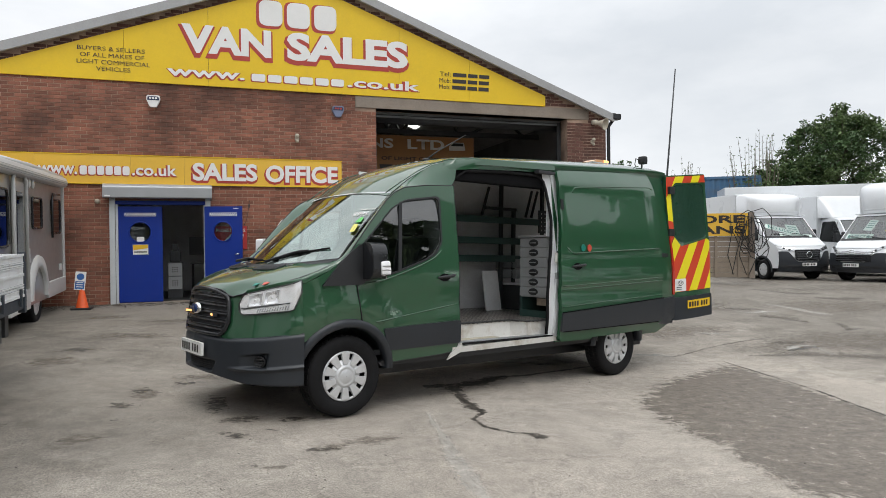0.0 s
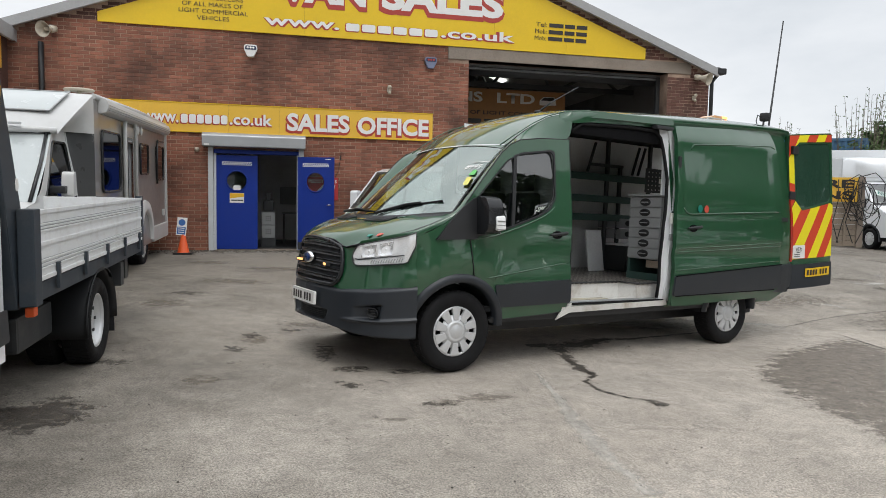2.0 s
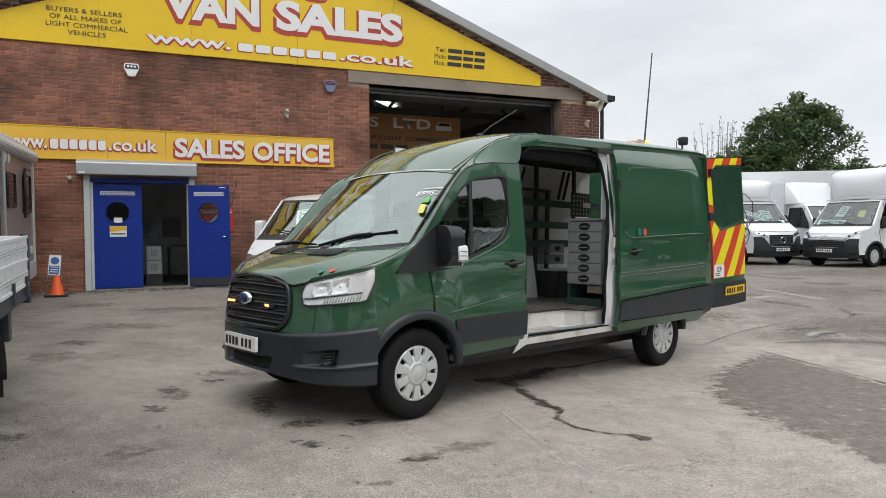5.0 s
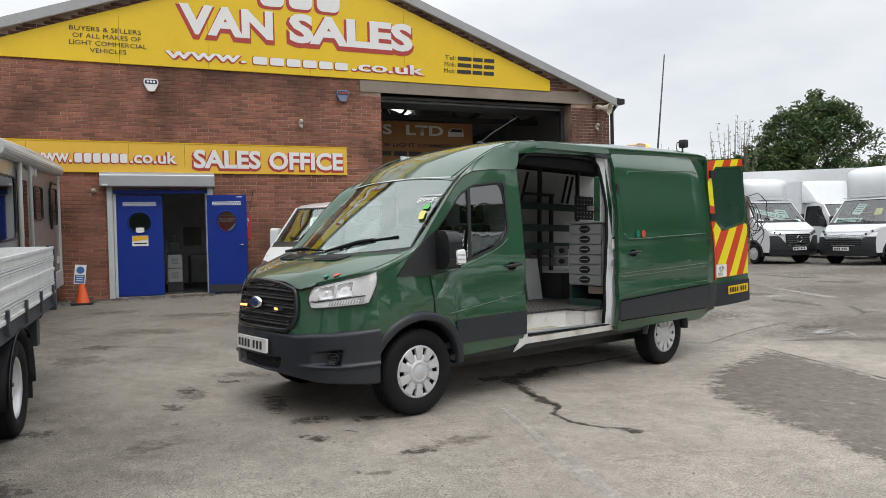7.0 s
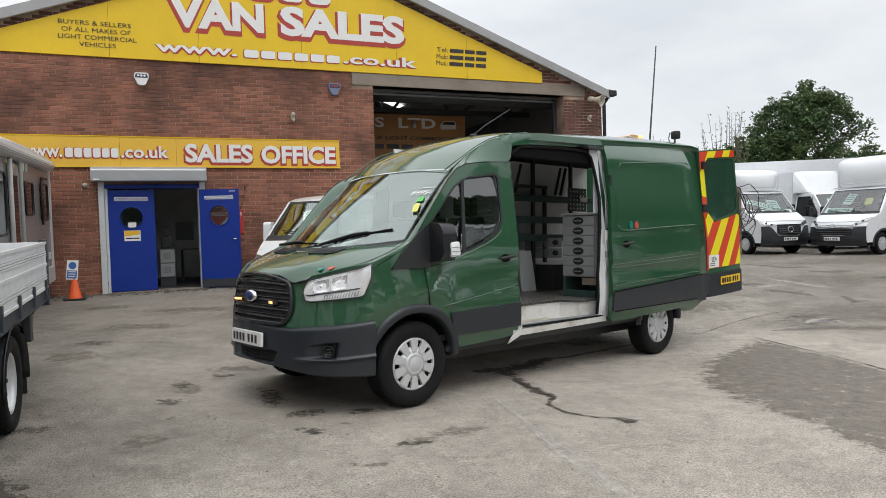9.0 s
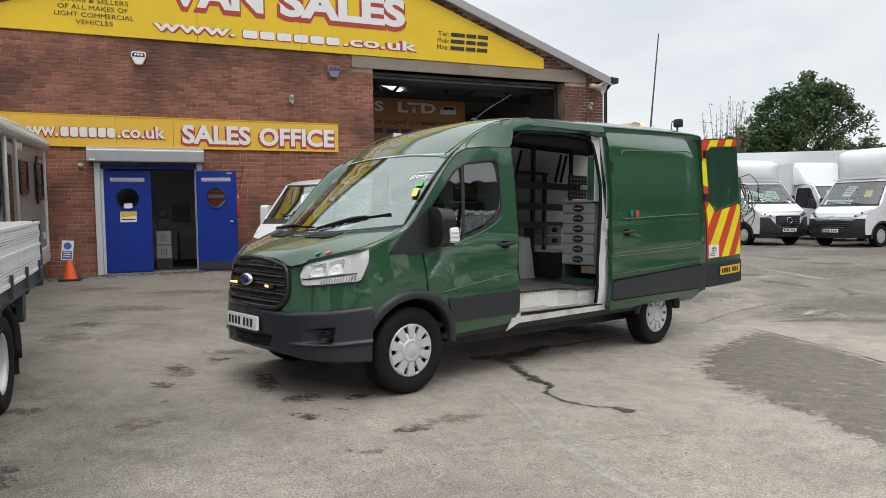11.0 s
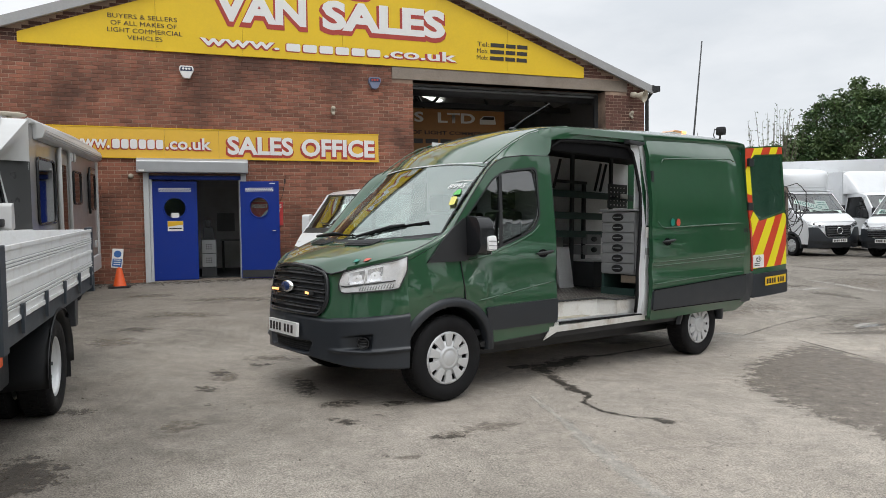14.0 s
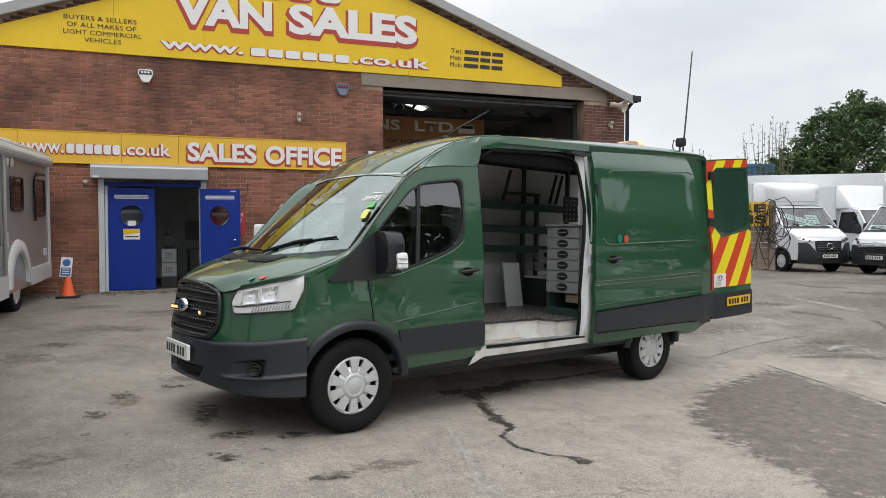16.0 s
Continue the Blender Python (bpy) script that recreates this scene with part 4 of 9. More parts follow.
    for s in (-1, 1):
        part("roof_seam", tube([(0.50, s * 0.80, 2.012), (0.655, s * 0.822, 2.125), (0.84, s * 0.835, 2.243), (1.0, s * 0.845, 2.325), (1.18, s * 0.86, 2.385), (1.5, s * 0.885, 2.432)], 0.006, 5), G, roof)
    part("roof_rail_cover", skin([(1.24, 2.36), (1.24, 2.398), (1.4, 2.425), (2.66, 2.455), (2.66, 2.405), (2.55, 2.395), (1.5, 2.36)], lambda x, z: Vector((x, -(van_w(x, z) - 0.030 + 0.072 * smooth(1.15, 1.8, x)), z)), step=0.07, lip=0.03), G, van)

    # bonnet
    cl = along([(-0.912, 0, 1.115), (-0.88, 0, 1.15), (-0.76, 0, 1.20), (-0.62, 0, 1.25), (-0.48, 0, 1.288), (-0.40, 0, 1.300)], 14)
    ed = along(BONNET_EDGE, 14)
    rows = []
    for i, (c, e) in enumerate(zip(cl, ed)):
        row = []
        for k in range(25):
            v = -1 + 2 * k / 24
            f = abs(v) ** 2.1
            crease = 0.012 * math.exp(-((abs(v) - 0.62) / 0.10) ** 2)
            row.append((c.x + (e.x - c.x) * f, e.y * v, c.z + (e.z - c.z) * f + crease * min(1.0, i / 3) - 0.045 * max(0.0, 1 - i / 3) * math.exp(-((abs(v) - 0.80) / 0.14) ** 2)))
        rows.append(row)
    hood = rows
    bonnet = part("bonnet", sheet(hood, flip=True), G, van)
    for k in (0, -1):
        part("bonnet_seam", tube([Vector(r[k]) + Vector((0, 0, 0.001)) for r in rows], 0.006, 5), K, bonnet)
    part("bonnet_seam", tube([Vector(p) for p in rows[0]], 0.007, 5), K, bonnet)
    # louvred vents on the bonnet
    def on_bonnet(i, k, lift):
        i0, k0 = min(12, int(i)), min(23, int(k))
        a, b, c, d = (Vector(hood[i0 + p][k0 + q]) for p in (0, 1) for q in (0, 1))
        return a.lerp(b, k - k0).lerp(c.lerp(d, k - k0), i - i0) + Vector((0, 0, lift))
    for k0, k1 in ((5.6, 9.3), (14.2, 18.2)):
        grid = [[tuple(on_bonnet(9.4 + 2.4 * j / 6, k0 + (k1 - k0) * n / 8, 0.006)) for n in range(9)] for j in range(7)]
        vent = part("bonnet_vent", sheet(grid, flip=True), M["interior_dark"], bonnet, "black louvred vent")
        ring = grid[0] + [r[-1] for r in grid[1:]] + grid[-1][::-1][1:] + [r[0] for r in grid[::-1][1:-1]]
        part("vent_frame", tube(ring, 0.009, 6, closed=True), K, vent)
        for j in range(1, 6):
            part("louvre", tube([Vector(p) + Vector((0, 0, 0.006)) for p in grid[j]], 0.007, 5), K, vent)

    # windscreen
    base = lambda v: Vector((-0.40 + 0.35 * abs(v) ** 2.2, 0.915 * v, 1.300 + 0.072 * abs(v) ** 2))
    top = lambda v: Vector((0.485 + 0.085 * abs(v) ** 2.2, 0.80 * v, 2.04 - 0.02 * abs(v) ** 2))
    rows = []
    for i in range(13):
        f = i / 12
        rows.append([tuple(base(-1 + k / 12).lerp(top(-1 + k / 12), f) + Vector((-0.014, 0, 0.012)) * math.sin(math.pi * f)) for k in range(25)])
    ws = part("windscreen", sheet(rows, flip=True), M["windscreen"], van, "clear raked windscreen")
    ws.visible_shadow = False
    for name, f0, f1 in (("screen_top_band", 0.982, 1.0), ("screen_base_band", -0.02, 0.018)):
        rows = [[tuple(base(-1 + k / 12).lerp(top(-1 + k / 12), f) + Vector((-0.014, 0, 0.012)) * math.sin(math.pi * max(0, f)) + Vector((-0.003, 0, 0.004))) for k in range(25)] for f in (f0, (f0 + f1) / 2, f1)]
        part(name, sheet(rows, flip=True), K if f0 < 0 else M["pale_frame"], ws)
    for s in (-1, 1):
        rows = []
        for i in range(13):
            f = i / 12
            rows.append([tuple(base(s * v).lerp(top(s * v), f) + Vector((-0.014, 0, 0.012)) * math.sin(math.pi * f) + Vector((-0.004, 0, 0.004))) for v in (0.992, 0.998, 1.004)])
        part("screen_side_band", sheet(rows, flip=s > 0), K, ws)
    # cowl and wipers
    rows = [[tuple(base(-0.97 + 1.94 * k / 16) + Vector((dx, 0, dz))) for k in range(17)] for dx, dz in ((-0.06, -0.03), (-0.03, -0.005), (0.0, 0.0))]
    part("scuttle_panel", sheet(rows, flip=True), K, van)
    for (x0, y0, z0), (x1, y1, z1) in (((-0.37, 0.60, 1.345), (-0.36, -0.06, 1.355)), ((-0.375, -0.12, 1.345), (-0.06, -0.76, 1.475))):
        wip = new("windscreen_wiper")
        wip.parent = van
        tagged(wip, "black wiper resting on the screen")
        p0, p1 = Vector((x0, y0, z0)), Vector((x1, y1, z1))
        mid = p0.lerp(p1, 0.5) + Vector((-0.02, 0, 0.025))
        part("wiper_arm", tube([p0, mid, p0.lerp(p1, 0.7) + Vector((-0.015, 0, 0.02))], [0.014, 0.012, 0.008], 8), K, wip)
        part("wiper_blade", tube([p0.lerp(p1, 0.12), p0.lerp(p1, 0.55) + Vector((-0.008, 0, 0.012)), p1], 0.009, 6), M["rubber"], wip)
    # price and tag stuck on the glass
    f = 0.56
    c = base(-0.76).lerp(top(-0.76), f) + Vector((-0.0165, 0, 0.0142))
    ux = (base(-0.9).lerp(top(-0.9), f) - base(-0.5).lerp(top(-0.5), f)).normalized()
    uz = (top(-0.72) - base(-0.72)).normalized()
    uy = ux.cross(uz) * -1
    pmat = Matrix((ux, -uy, uz)).transposed().to_4x4()
    pmat.translation = c - ux * 0.04 + uz * 0.105
    lettering("price_writing", "8995-", 0.062, 0.20, pmat @ Matrix.Translation((0.035, 0, -0.05)), M["sign_white"], ws, bold=0.003, shear=0.08)
    part("price_line", moved(box(0.07, 0.25, -0.002, 0.0, 0.045, 0.052), pmat), M["sign_white"], ws)
    tg = prism(rounded([(0.15, -0.145), (0.22, -0.145), (0.205, -0.085), (0.195, -0.07), (0.165, -0.07), (0.155, -0.085)], 0.012, 3), "y", -0.002, 0.0)
    part("green_tag", moved(tg, pmat), M["tag_green"], ws, "green hanging tag")
    tg = prism(rounded([(0.195, -0.285), (0.25, -0.285), (0.218, -0.172), (0.16, -0.172)], 0.012, 3), "y", -0.0015, 0.001)
    part("yellow_tag", moved(tg, pmat), M["tag_yellow"], ws, "yellow hanging tag")

    # nose: one green panel, with the grille and the headlights set on it
    span = [-1 + k / 30 for k in range(61)]
    top_z = lambda a: float(np.interp(a, [0, 0.2, 0.37, 0.5, 0.62, 0.80, 0.93, 1.0], [1.11, 1.09, 1.035, 1.062, 1.085, 1.14, 1.165, 1.165]))
    rows = [[nose(u, 0.62 + (top_z(abs(u)) - 0.62) * (k / 11)) for u in span] for k in range(12)]
    part("front_panel", sheet(rows), G, van)
    for s in (-1, 1):
        # headlight: silver housing, two bowls, a ribbed lower strip and a clear cover
        hl = new("headlight")
        hl.parent = van
        tagged(hl, "clear headlight with chrome reflectors")
        cols = [0.502, 0.512, 0.53, 0.56, 0.61, 0.66, 0.71, 0.76, 0.81, 0.85, 0.885, 0.92, 0.96, 0.99, 1.02, 1.05]
        low_z = lambda a: float(np.interp(a, [0.502, 0.512, 0.53, 0.56, 0.70, 0.88, 0.92, 1.05], [0.965, 0.925, 0.905, 0.898, 0.912, 0.936, 0.952, 1.208]))
        high_z = lambda a: float(np.interp(a, [0.502, 0.512, 0.53, 1.05], [1.0, 1.04, 1.066, 1.216]))

        def lamp_rows(off, f0=0.0, f1=1.0, a0=0.0, a1=1.0, bulge=0.012, n=6):
            pick = [a for a in cols if a0 <= a <= a1]
            return [[nose(s * a, low_z(a) + (high_z(a) - low_z(a)) * (f0 + (f1 - f0) * j / n), off + bulge * math.sin(math.pi * (f0 + (f1 - f0) * j / n))) for a in pick] for j in range(n + 1)]

        part("headlight_housing", sheet(lamp_rows(0.004), flip=s < 0), M["lamp_silver"], hl)
        part("headlight_cover", sheet(lamp_rows(0.026), flip=s < 0), M["lens"], hl)
        ring = lamp_rows(0.016, bulge=0.0)
        loop = ring[0] + [r[-1] for r in ring[1:]] + ring[-1][::-1][1:] + [r[0] for r in ring[::-1][1:-1]]
        part("headlight_rim", tube(loop, 0.005, 6, closed=True), M["steel_dark"], hl)
        for a0, a1 in ((0.575, 0.685), (0.70, 0.80)):
            bowl = []
            for j in range(7):
                f = 0.36 + 0.52 * j / 6
                bowl.append([nose(s * (a0 + (a1 - a0) * k / 8), low_z(a0 + (a1 - a0) * k / 8) + (high_z(a0 + (a1 - a0) * k / 8) - low_z(a0 + (a1 - a0) * k / 8)) * f, 0.022 - 0.014 * math.sin(math.pi * j / 6) * math.sin(math.pi * k / 8)) for k in range(9)])
            b_ob = part("reflector", sheet(bowl, flip=s < 0), M["lamp_chrome"], hl)
            edge = bowl[0] + [r[-1] for r in bowl[1:]] + bowl[-1][::-1][1:] + [r[0] for r in bowl[::-1][1:-1]]
            part("reflector_rim", tube(edge, 0.003, 5, closed=True), M["lamp_silver"], b_ob)
            mid = bowl[3][4]
            part("bulb", ball((mid.x, mid.y, mid.z), 0.014, u=12, v=8), M["lamp_silver"], b_ob)
        strip = part("indicator_strip", sheet(lamp_rows(0.018, 0.04, 0.24, 0.53, 0.85, 0.0, 2), flip=s < 0), M["lamp_silver"], hl, "ribbed clear indicator strip")
        for k in range(13):
            a = 0.66 + 0.0175 * k
            zz = low_z(a) + (high_z(a) - low_z(a)) * 0.07
            part("rib", tube([nose(s * a, zz, 0.021), nose(s * (a + 0.008), zz + 0.032, 0.021)], 0.0035, 4), M["drawer_grey"], strip)
        part("lamp_divider", tube([nose(s * a, low_z(a) + (high_z(a) - low_z(a)) * 0.30, 0.022) for a in cols[2:11]], 0.005, 5), M["steel_dark"], hl)
    # grille
    gr = new("grille")
    gr.parent = van
    tagged(gr, "black grille with five slats")
    half = [(0.0, 0.722), (0.25, 0.720), (0.41, 0.718), (0.462, 0.76), (0.486, 0.83), (0.478, 0.92), (0.455, 1.015), (0.43, 1.045), (0.30, 1.083), (0.15, 1.102), (0.0, 1.108)]
    outline = half + [(-y, z) for y, z in half[::-1][1:-1]]
    ring = along([(*p, 0) for p in [*outline, outline[0]]], 72)[:-1]
    part("grille_frame", tube([nose_at(p.x, p.y, 0.014) for p in ring], 0.020, 8, closed=True), M["gloss_black"], gr)
    edge_y = lambda z: float(np.interp(z, [0.72, 0.76, 0.83, 0.92, 1.015, 1.045, 1.083], [0.40, 0.462, 0.486, 0.478, 0.455, 0.43, 0.30]))
    rows = []
    for z in (0.725, 0.76, 0.80, 0.85, 0.90, 0.95, 1.0, 1.03, 1.06):
        w = edge_y(z)
        rows.append([nose_at(-w + 2 * w * k / 20, z, 0.006) for k in range(21)])
    part("grille_backing", sheet(rows), M["interior_dark"], gr)
    for i, z in enumerate((0.772, 0.838, 0.905, 0.972, 1.036)):
        hw = edge_y(z) - 0.012
        sag = lambda y: 0.012 * (1 - (y / 0.46) ** 2) * (1 if i < 4 else 1.6)
        slat = part("grille_slat", sheet([[nose_at(-hw + 2 * hw * k / 20, z + dz + sag(-hw + 2 * hw * k / 20), o) for k in range(21)] for dz, o in ((-0.019, 0.008), (-0.017, 0.030), (-0.011, 0.034), (-0.008, 0.022), (0.009, 0.022), (0.012, 0.034), (0.017, 0.030), (0.019, 0.008))]), M["gloss_black"], gr)
    mid = nose(0.0001, 0.925, 0.03)
    bdg = moved(revolve([(0.001, -0.028), (0.06, -0.026), (0.072, -0.012), (0.074, 0.0)], 28, "y"), Matrix.Translation((mid.x, 0, mid.z)) @ Matrix.Rotation(radians(-90), 4, "Z") @ Matrix.Scale(1.25, 4, (1, 0, 0)) @ Matrix.Scale(0.72, 4, (0, 0, 1)))
    b_ob = part("badge", bdg, M["chrome"], gr, "plain chrome oval badge")
    b2 = moved(revolve([(0.001, -0.032), (0.056, -0.030), (0.060, -0.02)], 28, "y"), Matrix.Translation((mid.x, 0, mid.z)) @ Matrix.Rotation(radians(-90), 4, "Z") @ Matrix.Scale(1.28, 4, (1, 0, 0)) @ Matrix.Scale(0.68, 4, (0, 0, 1)))
    part("badge_face", b2, M["badge_blue"], b_ob)
    for y in (-0.295, 0.295):
        c = nose_at(y, 0.885, 0.016)
        turn = Matrix.Translation(c) @ Matrix.Rotation(radians(-12 if y < 0 else 12), 4, "Z")
        lamp = part("hazard_lamp", moved(box(-0.02, 0.02, -0.062, 0.062, -0.018, 0.018, 0.006), turn), M["gloss_black"], gr, "slim amber hazard lamp")
        part("lamp_lens", moved(box(-0.026, -0.019, -0.045, 0.045, -0.010, 0.010, 0.003), turn), M["amber_on"], lamp)
    # bumper: a moulded shell with a recessed intake and two fog lamp pockets
    lip_z = lambda a: float(np.interp(a, [0, 0.28, 0.575, 0.93, 1.0], [0.385, 0.372, 0.328, 0.316, 0.32]))
    shelf_z = lambda a: float(np.interp(a, [0, 0.3, 0.425, 0.7, 1.0], [0.712, 0.70, 0.692, 0.715, 0.755]))
    fold_z = lambda a: float(np.interp(a, [0, 0.5, 0.75, 1.0], [0.44, 0.44, 0.446, 0.470]))

    def within(v, lo, hi, w):
        return smooth(lo - w, lo + w, v) * (1 - smooth(hi - w, hi + w, v))

    def bump_off(a, z):
        f = smooth(0.42, 0.54, a)
        zc = fold_z(a)
        o = 0.020 * f * math.exp(-((z - zc - 0.004) / 0.012) ** 2) - 0.010 * f * smooth(zc, zc - 0.02, z)
        o -= 0.055 * smooth(0.53, 0.66, a) * within(z, zc + 0.016, 0.556 + 0.147 * (a - 0.567), 0.007) * within(a, 0.54 + 0.25 * (0.55 - z) * 0.3, 0.758 - 0.14 * (0.58 - z), 0.010)
        o -= 0.060 * within(z, 0.40, 0.492, 0.006) * (1 - smooth(0.292, 0.312, a - 0.45 * (z - 0.492)))
        return o

    cols = [-1 + k / 75 for k in range(151)]
    def level(a, k):
        if k == 0:
            return lip_z(a) - 0.03, -0.16
        if k == 1:
            return lip_z(a) - 0.012, -0.05
        if k == 2:
            return lip_z(a), -0.012
        if k < 43:
            z = lip_z(a) + (shelf_z(a) - 0.03 - lip_z(a)) * (k - 2) / 40
            return z, bump_off(a, z)
        return ((shelf_z(a) - 0.012, -0.008), (shelf_z(a), -0.028), (shelf_z(a) + 0.002, -0.075))[k - 43]
    rows = []
    for k in range(46):
        rows.append([on_plan(BUMP_C, u, *level(abs(u), k), flank=False) for u in cols])
    bumper = part("front_bumper", sheet(rows), P, van, "charcoal plastic front bumper")

    def bump_pt(y, z, off=0.0):
        return on_plan(BUMP_C, math.copysign(float(np.interp(abs(y), BUMP_C[2], BUMP_C[0])), y), z, off, flank=False)

    intake = part("lower_intake", sheet([[bump_pt(-0.36 + 0.72 * k / 16, z, -0.048) for k in range(17)] for z in (0.405, 0.45, 0.49)]), M["interior_dark"], bumper, "black mesh lower intake")
    for z in (0.415, 0.432, 0.449, 0.466, 0.483):
        part("intake_slat", tube([bump_pt(-0.35 + 0.70 * k / 12, z, -0.042) for k in range(13)], 0.004, 5), K, intake)
    for s in (-1, 1):
        c = on_plan(BUMP_C, s * 0.695, 0.512, -0.05, flank=False)
        out = (on_plan(BUMP_C, s * 0.695, 0.512, 0.0, flank=False) - c).normalized()
        aim = Matrix.Translation(c) @ out.to_track_quat("Z", "Y").to_matrix().to_4x4()
        fog = part("fog_lamp", moved(revolve([(0.050, 0.0), (0.050, 0.034), (0.043, 0.036), (0.040, 0.022), (0.02, 0.016), (0.001, 0.016)], 22, "z"), aim), M["gloss_black"], bumper, "round black fog lamp")
        for k in (-0.022, 0.0, 0.022):
            part("fog_bar", tube([aim @ Vector((-0.04, k, 0.030)), aim @ Vector((0.0, k, 0.034)), aim @ Vector((0.04, k, 0.030))], 0.004, 4), K, fog)
    px = bump_pt(0.001, 0.57).x
    pl = part("number_plate", prism(rounded([(-0.26, 0.525), (0.26, 0.525), (0.26, 0.638), (-0.26, 0.638)], 0.008, 2), "x", px - 0.026, px - 0.004), M["plate_white"], bumper, "white number plate with black bars")
    plate_bars(pl, lambda u, w: (px - 0.029, 0.26 - u * 0.52, 0.525 + w * 0.112), "x")

    # wheels
    for x in (-0.01, 3.72):
        wheel("wheel", van, Matrix.Translation((x, -0.875, 0.352)))
        wheel("wheel", van, Matrix.Translation((x, 0.875, 0.352)) @ Matrix.Rotation(math.pi, 4, "Z"))
    part("chassis", box(-0.6, 4.7, -0.62, 0.62, 0.26, 0.46, 0.03), K, van)
    part("axle", cyl((3.72, -0.8, 0.35), (3.72, 0.8, 0.35), 0.06, n=12), K, van)
    part("rear_bumper", box(4.78, 4.93, -0.96, 0.96, 0.56, 0.70, 0.03), P, van)
    part("mud_flap", box(4.20, 4.22, -0.96, -0.78, 0.38, 0.54), K, van)

    # cargo space
    part("load_floor", prism([(1.16, -0.72), (2.22, -0.70), (2.30, -0.895), (2.62, -0.90), (4.80, -0.90), (4.80, 0.90), (1.16, 0.90)], "z", 0.702, 0.722), M["tread_plate"], van, "steel tread plate load floor")
    part("step_riser", prism([(1.16, -0.712), (2.225, -0.692), (2.305, -0.885), (2.60, -0.89), (2.60, -0.86), (2.33, -0.855), (2.25, -0.66), (1.16, -0.68)], "z", 0.545, 0.70), M["white_dirty"], van, "scuffed white step riser")
    part("step", box(1.16, 2.60, -0.97, -0.70, 0.52, 0.55, 0.004), M["white_dirty"], van, "scuffed white side step")
    part("step_tread", box(1.20, 1.92, -0.86, -0.74, 0.551, 0.562, 0.004), M["step_grime"], van, "grimy ribbed step mat")
    part("door_track", box(1.18, 2.58, -0.972, -0.935, 0.548, 0.564, 0.004), M["grey_metal"], van)
    part("outer_sill", skin([(1.16, 0.462), (1.16, 0.522), (2.62, 0.542), (2.64, 0.486)], side(-1, 0.004), lip=0.03), M["white_dirty"], van, "scuffed white door sill")
    part("sill_seal", box(1.30, 2.60, -0.998, -0.972, 0.535, 0.556, 0.008), M["rubber"], van)
    for a, b in (((1.17, -0.724), (2.21, -0.704)), ((2.21, -0.704), (2.295, -0.90)), ((2.295, -0.90), (2.58, -0.905))):
        part("floor_edge", tube([(*a, 0.716), (*b, 0.716)], 0.009, 6), M["steel_dark"], van)
    for y, z in ((-0.895, 0.553), (-0.865, 0.551)):
        part("step_ridge", tube([(1.24, y, z), (2.56, y + 0.004, z)], 0.008, 6), M["grey_metal"], van)
    part("track_slot", box(1.18, 2.58, -0.93, -0.905, 0.5505, 0.5535), M["steel_dark"], van)
    # rear jamb
    jamb = part("door_jamb", prism([(2.455, -1.0), (2.66, -1.045), (2.70, -0.93), (2.58, -0.90)], "z", 0.53, 2.36), M["white_paint"], van, "white door jamb with black seal")
    up = bmesh.new()
    up.from_mesh(jamb.data)
    for z in (0.7, 0.9, 1.1, 1.25, 1.4, 1.55, 1.7, 1.83, 1.95, 2.1, 2.2, 2.3):
        bmesh.ops.bisect_plane(up, geom=up.verts[:] + up.edges[:] + up.faces[:], plane_co=(0, 0, z), plane_no=(0, 0, 1))
    up.to_mesh(jamb.data)
    up.free()
    for v in jamb.data.vertices:
        t = van_w(2.5, v.co.z) - van_w(2.5, 0.8)
        v.co.y -= t
        v.co.x += 0.035 + float(np.interp(v.co.z, JAMB_Z, JAMB_X)) * (1.0 if v.co.y > -1.0 else 0.6)
    seal = [(2.485 + float(np.interp(z, JAMB_Z, JAMB_X)), -1.005 - van_w(2.5, z) + van_w(2.5, 0.8), z) for z in (0.57, 0.75, 1.0, 1.2, 1.35, 1.5, 1.65, 1.83, 2.0, 2.15, 2.26)]
    part("jamb_seal", tube(seal + [(2.44, -0.885, 2.325), (2.0, -0.88, 2.325), (1.40, -0.88, 2.29), (1.27, -0.88, 2.20)], 0.017, 8), M["rubber"], jamb)
    part("inner_quarter_panel", box(2.60, 2.95, -0.875, -0.855, 1.66, 2.16, 0.01), M["white_paint"], van, "white inner body panel")
    part("latch", box(2.55, 2.63, -1.062, -1.045, 1.18, 1.25, 0.006), M["grey_metal"], jamb)
    part("striker", box(2.55, 2.64, -1.06, -1.04, 1.36, 1.47, 0.006), M["white_dirty"], jamb)
    for z in (0.85, 1.04, 1.95):
        part("buffer", box(2.625, 2.665, -1.065, -1.04, z, z + 0.12, 0.008), K, jamb)
    part("jamb_return", skin([(2.56, 0.57), (2.60, 1.35), (2.67, 1.83), (2.63, 2.20), (2.60, 2.36), (2.84, 2.37), (2.84, 0.57)], side(-1, 0.010), lip=0.02), M["white_paint"], van, "white door jamb return")
    # lining
    part("lining_far", box(1.2, 4.78, 0.845, 0.865, 0.70, 2.425), M["interior_grey"], van, "grey board lining")
    # black here paints in the shade under the roof; side linings are pale
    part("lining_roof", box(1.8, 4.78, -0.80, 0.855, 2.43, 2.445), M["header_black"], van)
    part("bulkhead", box(1.13, 1.16, -0.86, 0.86, 0.5, 2.30), M["interior_grey"], van)
    part("lining_near", box(2.72, 4.75, -0.865, -0.845, 0.70, 2.34), M["interior_grey"], van)
    part("rear_door_far", box(4.90, 5.78, 0.96, 1.02, 0.66, 2.5, 0.02), G, van, "second rear door folded open")
    part("rear_door_pillar", box(4.62, 4.84, -0.87, -0.42, 0.722, 2.40, 0.03), M["white_dirty"], van)
